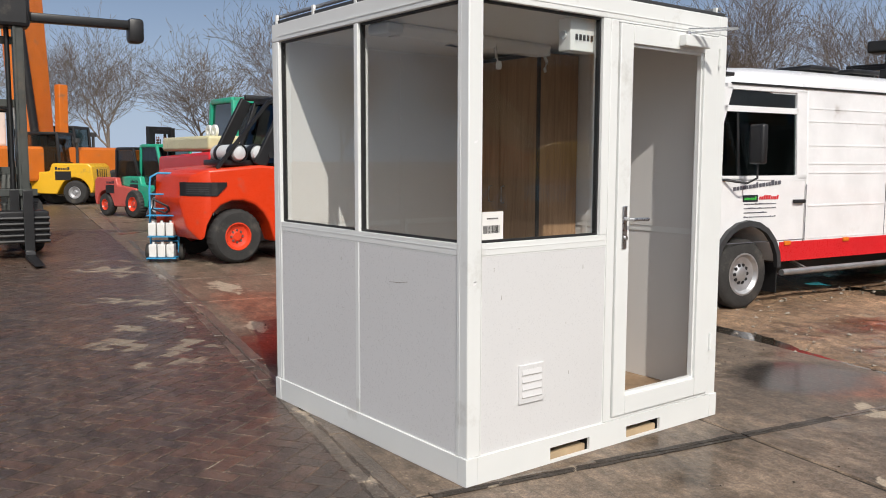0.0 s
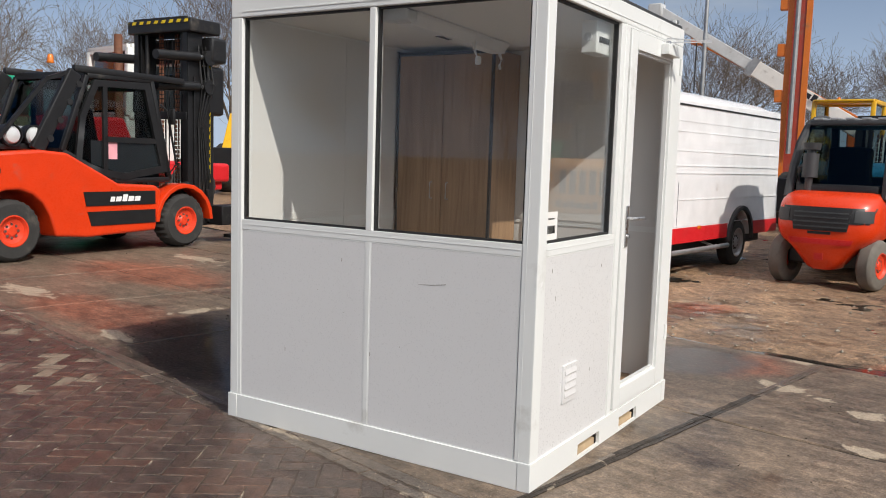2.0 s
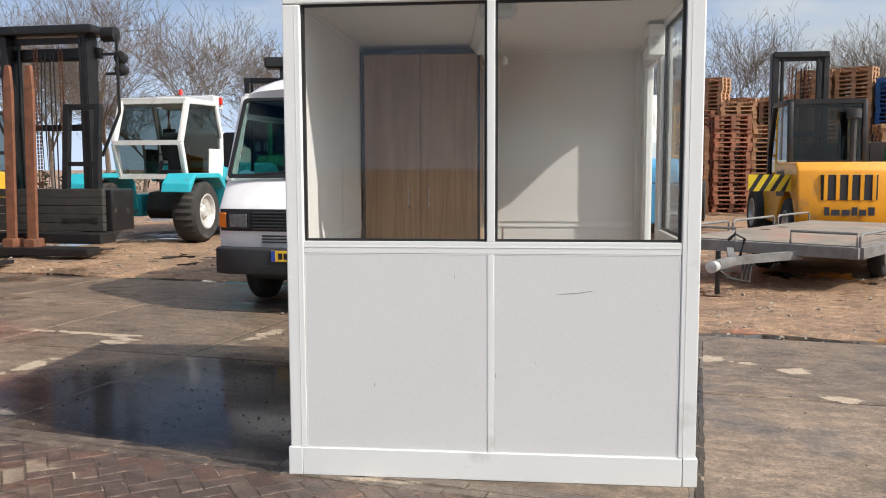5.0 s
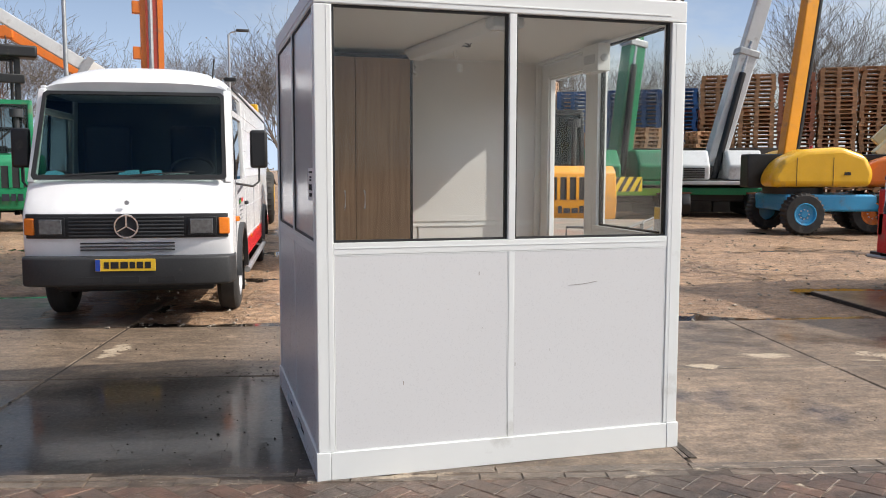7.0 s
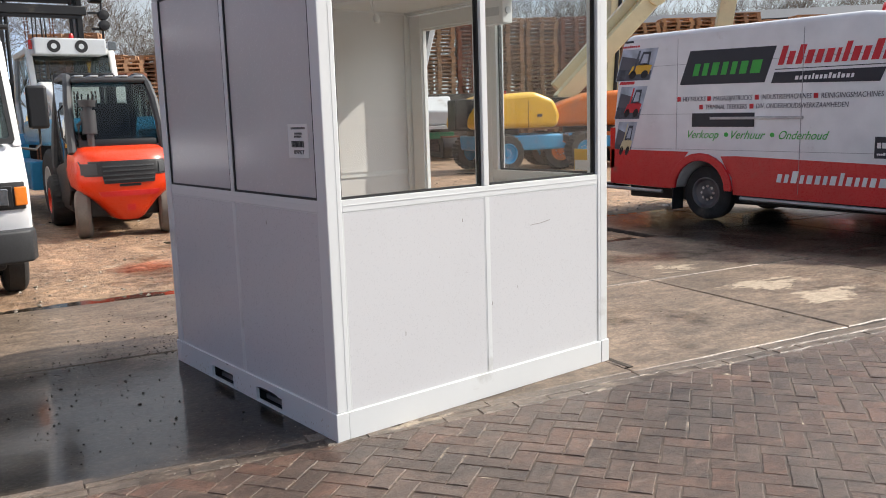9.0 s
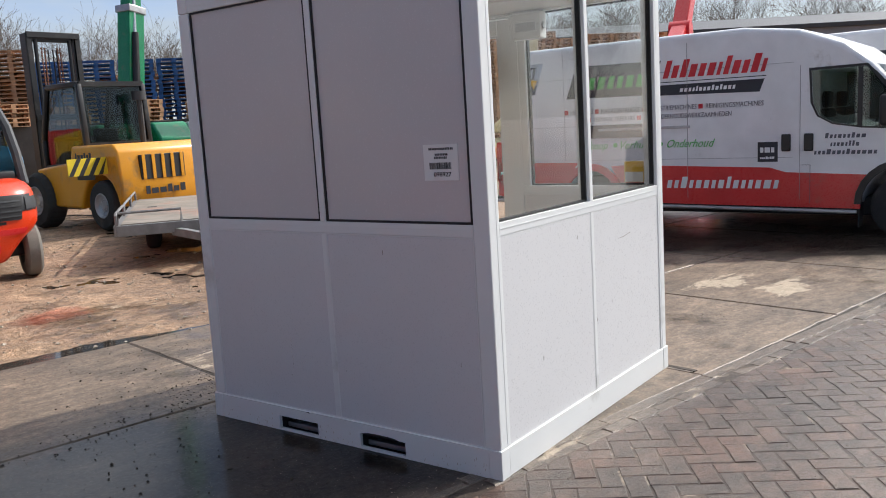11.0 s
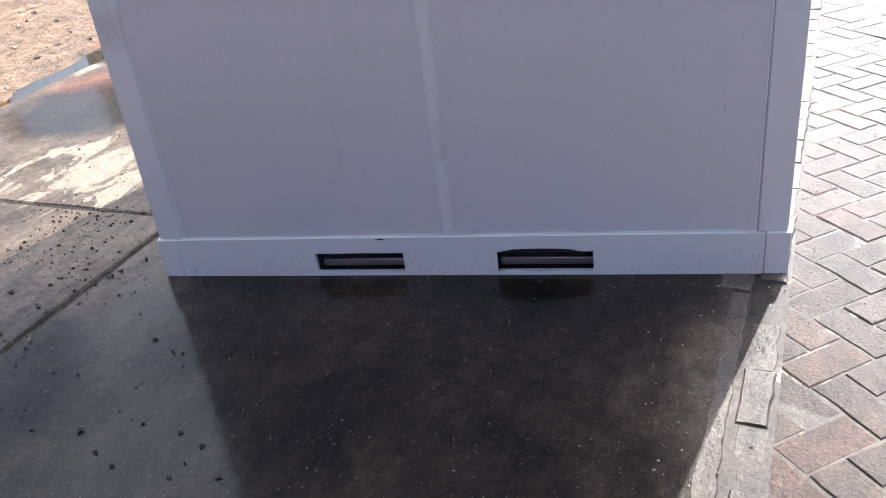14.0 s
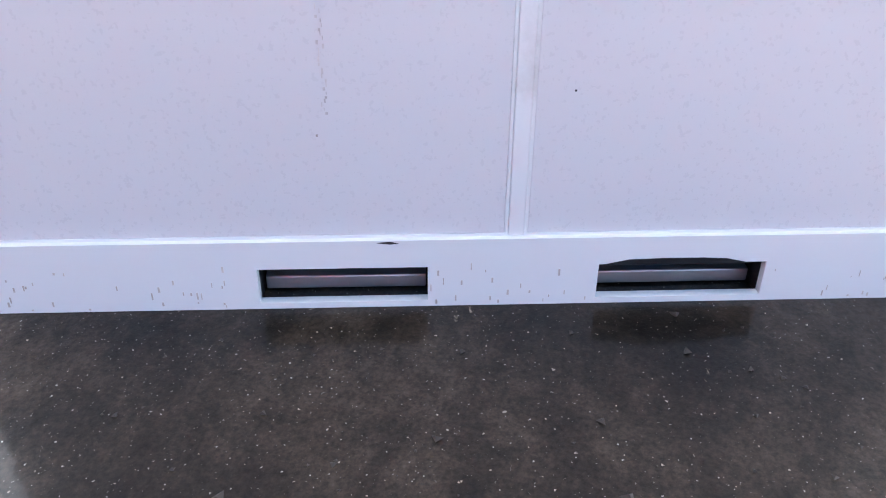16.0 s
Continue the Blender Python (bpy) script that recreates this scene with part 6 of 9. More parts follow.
def chevrons(parent, lo, hi, axis, n, name="hazard_band"):
    """A board with slanting black and yellow bands, in the plane across axis."""
    base = part(name, box(B(), lo, hi, 0.003), M_HYEL, parent, "yellow and black hazard band")
    k = "xyz".index(axis)
    u = 0 if k == 1 else 1
    v = 2
    for side in (lo[k] - 0.003, hi[k]):
        bm = B()
        w, h = (hi[u] - lo[u]), (hi[v] - lo[v])
        long_u = w > h
        span, across = (w, h) if long_u else (h, w)
        st = span / n
        for i in range(n):
            a = i * st
            pts = [(a, 0), (a + st * 0.45, 0), (min(span, a + st * 0.45 + across * 0.6), across), (min(span, a + across * 0.6), across)]
            pts = [(lo[u] + p, lo[v] + q) if long_u else (lo[u] + q, lo[v] + p) for p, q in pts]
            prism(bm, pts, side, side + 0.003, axis)
        part("hazard_stripes", bm, M_HAZ, base)
    return base


def round_back(bm):
    """Draws the sides in towards the back: the counterweight is round in plan."""
    for v in bm.verts:
        back_ = max(0.0, (-0.30 - v.co.y) / 0.56)
        v.co.x *= 1 - 0.50 * min(1.0, back_) ** 2
        v.co.y += 0.14 * min(1.0, back_)


def big_red_truck(m):
    """Large red counterbalance truck, mast along +y, origin on the ground under the rear axle."""
    t = thing("forklift", "large orange-red gas forklift with black cab, parked on the concrete", "forklift", m)
    hw = 0.95
    low = [(2.28, 0.30), (1.1, 0.26), (0.60, 0.30)]
    outline = [(-0.62, 0.36), (-0.78, 0.55), (-0.86, 0.95), (-0.72, 1.32), (-0.50, 1.40), (0.38, 1.47), (0.78, 1.44), (1.62, 1.01), (2.28, 0.98), (2.40, 0.90), (2.34, 0.62)] + low + arch(0, 0.41, 0.54, 9, True)[1:-1] + [(-0.55, 0.40)]
    bm = prism(B(), outline, -hw, hw, "x", 0.06, 4)
    bmesh.ops.bisect_plane(bm, geom=bm.verts[:] + bm.edges[:] + bm.faces[:], plane_co=(0, -0.45, 0), plane_no=(0, 1, 0))
    bmesh.ops.bisect_plane(bm, geom=bm.verts[:] + bm.edges[:] + bm.faces[:], plane_co=(0, -0.62, 0), plane_no=(0, 1, 0))
    round_back(bm)
    part("body", bm, M_RED, t)
    fend = arch(2.84, 0.42, 0.58, 10)
    part("front_fender", prism(B(), fend + arch(2.84, 0.42, 0.51, 10, True), hw - 0.30, hw + 0.03, "x", 0.012), M_RED, t)
    part("front_fender", prism(B(), fend + arch(2.84, 0.42, 0.51, 10, True), -hw - 0.03, -hw + 0.30, "x", 0.012), M_RED, t)
    part("chassis", box(B(), (-0.6, 0.5, 0.28), (0.6, 3.2, 0.9), 0.03), M_BLACKP, t)
    for s in (-1, 1):
        x = s * hw
        part("black_side_strip", side_plate(B(), [(1.02, 0.90), (2.26, 0.90), (2.26, 0.70), (1.06, 0.70)], x, s * 0.012), M_BLACKP, t, "black side strip")
        part("black_side_strip", side_plate(B(), [(1.08, 0.62), (2.26, 0.62), (2.26, 0.42), (1.14, 0.42)], x, s * 0.012), M_BLACKP, t)
        f = Matrix(((0, 0, 1, x + 0.0125), (1, 0, 0, 1.45), (0, 1, 0, 0.755), (0, 0, 0, 1))) if s > 0 else Matrix(((0, 0, -1, x - 0.0125), (-1, 0, 0, 2.0), (0, 1, 0, 0.755), (0, 0, 0, 1)))
        bars(0.52, 0.10, 5, f, M_WPRINT, t, 0.25, 0.2, seed=3)
        bm = B()
        cuts = [-0.84, -0.74, -0.64, -0.54, -0.44, -0.34, -0.26, -0.18]
        for y0, y1 in zip(cuts, cuts[1:]):
            z0, z1 = (1.02 + max(0.0, y + 0.34) * 0.9 for y in (y0, y1))
            prism(bm, [(y0, z0), (y1, z1), (y1, 1.22), (y0, 1.22)], x - (0.05 if s > 0 else 0.014), x + (0.014 if s > 0 else 0.05), "x")
        bmesh.ops.remove_doubles(bm, verts=bm.verts, dist=0.001)
        round_back(bm)
        part("tail_lamp", bm, M_BLACKP, t, "black lamp and grille insert")
        bm = B()
        for i in range(5):
            for k in range(4):
                side_plate(bm, rect(-0.78 + 0.075 * k, -0.705 + 0.075 * k, 1.045 + i * 0.033, 1.058 + i * 0.033), x + s * 0.0145, s * 0.006)
        round_back(bm)
        part("grille_slats", bm, M_GREYP, t)
        wheel(t, s * (hw - 0.17), 0.0, 0.41, 0.30, 0.21, M_RIMR, s, lug=0.012)
        wheel(t, s * (hw - 0.14), 2.84, 0.42, 0.34, 0.22, M_RIMR, s, lug=0.02)
        for i in range(4):
            part("pillar_hole", cyl(B(), (s * 0.845, 0.60 + i * 0.15, 1.62 + i * 0.255), (s * 0.865, 0.60 + i * 0.15, 1.62 + i * 0.255), 0.045, seg=14), M_BLACK, t)
        bm = beam(B(), (s * 0.80, 0.42, 1.46), (s * 0.80, 1.02, 2.55), 0.09, 0.20, 0.02)
        part("rear_pillar", bm, M_BLACKP, t)
        beam_bm = beam(B(), (s * 0.80, 1.0, 2.60), (s * 0.80, 2.95, 2.58), 0.09, 0.10, 0.02)
        part("roof_bar", beam_bm, M_BLACKP, t)
    loop = [(0.80, 1.46), (1.20, 2.52), (2.32, 2.54), (2.66, 1.06), (1.64, 1.05)]
    cab(t, loop, 0.80, 0.075, M_BLACKP)
    for s in (-1, 1):
        part("door_lower_panel", side_plate(B(), [(1.25, 1.62), (2.42, 1.62), (2.50, 1.22), (1.80, 1.14), (1.25, 1.30)], s * 0.806, s * 0.012), M_DARKGLASS, t, "dark lower door pane")
    for s in (-1, 1):
        out_ = [(0.98, 1.30), (1.06, 1.95), (1.30, 2.47), (2.26, 2.50), (2.60, 1.18), (1.78, 1.06), (1.40, 1.12)]
        in_ = [(1.08, 1.34), (1.15, 1.93), (1.36, 2.38), (2.17, 2.40), (2.46, 1.27), (1.80, 1.16), (1.45, 1.21)]
        bm = B()
        for i in range(7):
            j = (i + 1) % 7
            prism(bm, [out_[i], out_[j], in_[j], in_[i]], s * 0.83 - 0.022, s * 0.83 + 0.022, "x")
        bmesh.ops.remove_doubles(bm, verts=bm.verts, dist=0.0005)
        part("door_frame", bm, M_BLACKP, t, "thick black door frame")
        bm = prism(B(), [(1.46, 1.60), (2.40, 1.60), (2.38, 1.68), (1.46, 1.68)], s * 0.83 - 0.02, s * 0.83 + 0.02, "x")
        prism(bm, [(1.44, 1.20), (1.51, 1.20), (1.51, 2.40), (1.44, 2.40)], s * 0.83 - 0.02, s * 0.83 + 0.02, "x")
        part("door_bar", bm, M_BLACKP, t)
        part("wing_mirror", box(B(), (s * 0.98 - 0.05, 2.55, 1.90), (s * 0.98 + 0.05, 2.60, 2.14), 0.02), M_BLACKP, t)
        part("grab_rail", tube(B(), [(s * 0.86, 2.62, 1.15), (s * 0.90, 2.72, 1.3), (s * 0.90, 2.55, 2.1), (s * 0.86, 2.45, 2.2)], 0.018, 6), M_BLACKP, t)
    part("door_paper", side_plate(B(), rect(1.54, 1.69, 1.36, 1.60), 0.8195, 0.003), mat("pink_paper", (0.75, 0.35, 0.40), 0.7), t, "pink paper sheet in the door")
    pane(t, [(-0.78, 0.82, 1.5), (0.78, 0.82, 1.5), (0.78, 1.2, 2.48), (-0.78, 1.2, 2.48)])
    for s in (0.10, 0.42):
        tank = part("gas_bottle", lathe(B(), [(-0.42, 0.02), (-0.40, 0.09), (-0.34, 0.13), (0.36, 0.13), (0.42, 0.095), (0.445, 0.02)], 20, (0.36, s + 0.02, 1.65), "x"), M_GREYW, t, "grey-white gas bottle")
    bm = box(B(), (-0.1, -0.08, 1.46), (0.70, 0.64, 1.55), 0.02)
    for y in (0.10, 0.42):
        lathe(bm, [(-0.2, 0.132), (-0.2, 0.145), (-0.12, 0.145), (-0.12, 0.132)], 20, (0.36, y + 0.02, 1.65), "x", 0.0, False)
        lathe(bm, [(0.25, 0.132), (0.25, 0.145), (0.40, 0.145), (0.40, 0.132)], 20, (0.36, y + 0.02, 1.65), "x", 0.0, False)
    part("bottle_bracket", bm, M_BLACKP, t)
    bm = beam(B(), (0.78, -0.25, 1.42), (0.78, 0.62, 2.45), 0.05, 0.05)
    beam(bm, (0.78, 0.6, 2.42), (0.78, 1.1, 2.60), 0.05, 0.05)
    part("guard_stay", bm, M_BLACKP, t)
    beacon(t, 0.3, 1.0, 2.68)
    mast(t, 3.35, 0.62, 0.25, 3.62, M_BLACKP, 0.30, carriage=(0.35, 1.9, 0.45, M_BLACKP))
    bm = B()
    box(bm, (-0.75, 3.15, 3.40), (0.75, 3.80, 3.62), 0.03)
    box(bm, (-0.80, 3.55, 2.95), (0.80, 3.90, 3.36), 0.05)
    cyl(bm, (-0.72, 3.75, 2.7), (0.72, 3.75, 2.7), 0.10, seg=14)
    box(bm, (0.35, 3.55, 2.1), (0.70, 3.95, 2.9), 0.06)
    part("mast_head", bm, M_BLACKP, t)
    chevrons(t, (-0.7, 3.14, 3.55), (0.7, 3.145, 3.60), "y", 8)
    chevrons(t, (0.63, 3.62, 1.0), (0.70, 3.625, 3.0), "y", 16)
    chevrons(t, (0.90, 4.20, 0.35), (0.99, 4.206, 1.35), "y", 8)
    part("front_guard", box(B(), (0.62, 3.6, 0.30), (1.0, 4.2, 0.62), 0.02), M_BLACKP, t)
    for s in (-1, 1):
        for z in (2.55, 3.02):
            ram = part("mast_ram", cyl(B(), (s * 0.70, 2.50, z - 0.05), (s * 0.70, 3.35, z), 0.075, seg=14), M_BLACKP, t)
            part("ram_rod", cyl(B(), (s * 0.70, 3.352, z), (s * 0.70, 3.62, z + 0.01), 0.04, seg=10), M_STEEL, ram)
            part("ram_eye", cyl(B(), (s * 0.62, 3.55, z), (s * 0.78, 3.55, z), 0.12, seg=16), M_BLACKP, ram)
        part("tilt_cylinder", cyl(B(), (s * 0.62, 2.2, 0.75), (s * 0.62, 3.2, 0.95), 0.07, seg=12), M_BLACKP, t)
        part("mast_side_plate", prism(B(), [(3.30, 0.30), (3.72, 0.30), (3.72, 2.35), (3.62, 2.60), (3.30, 2.70)], s * 0.66 - 0.015, s * 0.66 + 0.015, "x", 0.006), M_BLACKP, t)
        for i in range(4):
            y = 3.36 + 0.07 * i
            part("mast_hose", tube(B(), [(s * 0.69, y, 3.2), (s * (0.73 + 0.02 * i), y + 0.05, 2.6), (s * 0.70, y - 0.04 * i, 1.9), (s * 0.71, y + 0.03, 1.1), (s * 0.69, y, 0.6)], 0.016, 6), M_BLACK, t)
    for x in (0.75, 1.15):
        part("fork_blade", box(B(), (x - 0.08, 3.95, 0.06), (x + 0.08, 5.5, 0.12), 0.01), M_BLACKP, t, "dark fork tine lying flat")
    return t


big_red_truck(pose(-7.86, 2.83, 0, 0, 0, 1.5))


REAR_LEVELS = [(0.25, 0.17, -0.34), (0.29, 0.23, -0.39), (0.40, 0.32, -0.43), (0.52, 0.43, -0.455), (0.62, 0.56, -0.47), (0.70, 0.615, -0.48), (0.80, 0.63, -0.485), (0.95, 0.63, -0.475), (1.05, 0.625, -0.45), (1.13, 0.61, -0.40), (1.19, 0.585, -0.31), (1.235, 0.545, -0.18), (1.25, 0.50, -0.05)]


def rear_at(z):
    """Half width and rearmost place of the counterweight at a height."""
    for (z0, h0, y0), (z1, h1, y1) in zip(REAR_LEVELS, REAR_LEVELS[1:]):
        if z0 <= z <= z1:
            f = (z - z0) / (z1 - z0)
            return h0 + f * (h1 - h0), y0 + f * (y1 - y0)
    return REAR_LEVELS[-1][1:]


def rear_skin(x, z, off=0.0):
    h, y = rear_at(z)
    f = min(1.0, abs(x) / h)
    return y + 0.42 * (1 - (1 - f ** 3.4) ** (1 / 2.2)) - off


def rear_patch(x0, x1, z0, z1, off, slant=0.0, nx=10, nz=4):
    """A plate that follows the round counterweight, off proud of it; slant draws its lower corners in."""
    bm = B()
    grid = {}
    for k, d in ((0, off), (1, off - 0.02)):
        for j in range(nz + 1):
            z = z0 + (z1 - z0) * j / nz
            for i in range(nx + 1):
                x = (x0 + (x1 - x0) * i / nx) * (1 - slant * (1 - j / nz))
                grid[k, i, j] = bm.verts.new((x, rear_skin(x, z, d), z))
    for i in range(nx):
        for j in range(nz):
            for k in (0, 1):
                bm.faces.new((grid[k, i, j], grid[k, i + 1, j], grid[k, i + 1, j + 1], grid[k, i, j + 1]))
    for i in range(nx):
        for j in (0, nz):
            bm.faces.new((grid[0, i, j], grid[0, i + 1, j], grid[1, i + 1, j], grid[1, i, j]))
    for j in range(nz):
        for i in (0, nx):
            bm.faces.new((grid[0, i, j], grid[0, i, j + 1], grid[1, i, j + 1], grid[1, i, j]))
    return bm


def red_rear_truck(m):
    """Middle-sized red truck seen from behind; mast along +y, origin on the ground under the rear axle."""
    t = thing("forklift", "orange-red forklift with black cab, standing in the mud", "forklift", m)
    hw = 0.60
    bm = B()
    rings = []
    for z, h, y in REAR_LEVELS:
        fr = (-1.0, -0.97, -0.9, -0.8, -0.65, -0.45, -0.2, 0.0, 0.2, 0.45, 0.65, 0.8, 0.9, 0.97, 1.0)
        front = 0.05 if z < 0.66 else 0.75
        rings.append([bm.verts.new((f * h, rear_skin(f * h, z), z)) for f in fr] + [bm.verts.new((h, front, z)), bm.verts.new((-h, front, z))])
    for r0, r1 in zip(rings, rings[1:]):
        for i in range(len(r0)):
            bm.faces.new((r0[i], r0[(i + 1) % len(r0)], r1[(i + 1) % len(r0)], r1[i]))
    bm.faces.new(rings[0])
    bm.faces.new(rings[-1])
    part("counterweight", bm, M_RED, t)
    part("body", box(B(), (-hw, 0.70, 0.30), (hw, 2.2, 0.95), 0.05, 3), M_BLACKP, t)
    part("axle", box(B(), (-0.5, -0.08, 0.28), (0.5, 0.3, 0.60), 0.03), M_BLACKP, t)
    gr = part("rear_grille", rear_patch(-0.60, 0.60, 0.86, 1.06, 0.010, 0.08), M_BLACKP, t, "black louvred grille with rear lamps")
    part("grille_mouth", rear_patch(-0.37, 0.37, 0.76, 1.04, 0.014, 0.12), M_BLACK, gr)
    for i in range(4):
        part("grille_slat", rear_patch(-0.33, 0.33, 0.80 + i * 0.06, 0.818 + i * 0.06, 0.022, 0.0, 8, 1), M_GREYP, gr)
    for s in (-1, 1):
        lo, hi = sorted((s * 0.40, s * 0.585))
        part("rear_lamp", rear_patch(lo, hi, 0.88, 1.03, 0.016, 0.0, 4, 2), M_GREYP, t)
    part("number_slot", rear_patch(-0.14, 0.14, 0.715, 0.75, 0.006, 0.0, 4, 1), M_BLACK, t)
    part("rear_step", rear_patch(-0.40, 0.40, 0.585, 0.655, 0.012, 0.08, 8, 2), M_REDV, t)
    part("tow_pocket", rear_patch(-0.055, 0.055, 0.38, 0.47, 0.005, 0.0, 2, 1), M_REDV, t)
    for s in (-1, 1):
        wheel(t, s * 0.55, 0.02, 0.33, 0.20, 0.17, M_RIMR, s, tyre=M_GREYT, spin=-10)
        wheel(t, s * 0.60, 2.0, 0.40, 0.30, 0.2, M_RIMR, s, lug=0.015)
        bm = B()
        pts = [(s * 0.61, 0.10, 1.16), (s * 0.60, 0.22, 1.55), (s * 0.575, 0.36, 1.88), (s * 0.54, 0.52, 2.10), (s * 0.51, 0.75, 2.21), (s * 0.50, 1.1, 2.24), (s * 0.51, 1.65, 2.22), (s * 0.56, 1.92, 1.7), (s * 0.60, 2.05, 1.2), (s * 0.60, 2.05, 0.9)]
        tube(bm, pts, 0.062, 8)
        part("cab_pillar", bm, M_GREYP, t, "dark grey bowed cab pillar")
        bm = prism(B(), [(0.2, 1.2), (0.35, 1.8), (0.55, 2.1), (1.62, 2.18), (1.88, 1.6), (2.0, 1.0), (0.8, 1.0)], s * 0.575 - 0.004, s * 0.575 + 0.004, "x")
        part("cab_side_pane", bm, M_TINT, t)
        part("side_skirt", prism(B(), [(0.70, 1.24), (0.55, 0.62), (0.8, 0.40), (2.0, 0.40), (1.65, 0.95), (0.95, 1.02)], s * 0.60 - 0.03, s * 0.60 + 0.03, "x", 0.015), M_RED if s > 0 else M_BLACKP, t)
        part("wing_mirror", box(B(), (s * 0.70 - 0.06, 1.75, 1.70), (s * 0.70 + 0.06, 1.8, 1.90), 0.02), M_GREYW, t)
        part("grab_rail", tube(B(), [(s * 0.62, 0.55, 1.30), (s * 0.66, 0.60, 1.38), (s * 0.66, 0.75, 1.75), (s * 0.60, 0.75, 1.82)], 0.014, 6), M_BLACK, t)
    part("inner_hood", box(B(), (-0.52, 0.10, 1.2), (0.52, 0.62, 1.34), 0.03), M_BLACKP, t)
    part("inner_console", box(B(), (-0.5, 1.75, 0.95), (0.5, 1.95, 1.45), 0.03), M_BLACKP, t)
    guard = part("overhead_guard", box(B(), (-0.50, 0.42, 2.13), (0.50, 1.9, 2.20), 0.03), M_GREYP, t)
    for i in range(5):
        part("guard_bar", box(B(), (-0.45 + i * 0.2, 0.44, 2.201), (-0.33 + i * 0.2, 1.8, 2.235), 0.012), M_GALV, guard)
    pane(t, [(-0.56, 0.16, 1.26), (0.56, 0.16, 1.26), (0.50, 0.48, 2.12), (-0.50, 0.48, 2.12)], name="rear_pane")
    bm = box(B(), (-0.3, 0.7, 1.0), (0.3, 1.2, 1.2), 0.05)
    box(bm, (-0.28, 0.6, 1.2), (0.28, 0.75, 1.85), 0.06)
    part("driver_seat", bm, M_SEAT, t)
    bm = cyl(B(), (-0.36, 0.12, 1.24), (-0.36, 0.12, 1.42), 0.05, seg=16)
    cyl(bm, (-0.36, 0.14, 1.42), (-0.36, 0.16, 1.74), 0.10, seg=16)
    cyl(bm, (-0.36, 0.16, 1.74), (-0.36, 0.165, 1.79), 0.06, seg=16)
    cyl(bm, (-0.36, 0.165, 1.79), (-0.36, 0.17, 1.88), 0.105, 0.12, seg=16)
    tube(bm, [(-0.42, 0.14, 1.6), (-0.50, 0.14, 1.55), (-0.50, 0.14, 1.35), (-0.44, 0.14, 1.24)], 0.03, 8)
    part("air_filter", bm, M_GREYP, t)
    mast(t, 2.65, 0.45, 0.2, 2.35, M_BLACKP, 0.18, carriage=(0.3, 1.2, 0.3, M_BLACKP))
    return t


red_rear_truck(pose(1.96, 8.72, 0, 0, 0, -8))


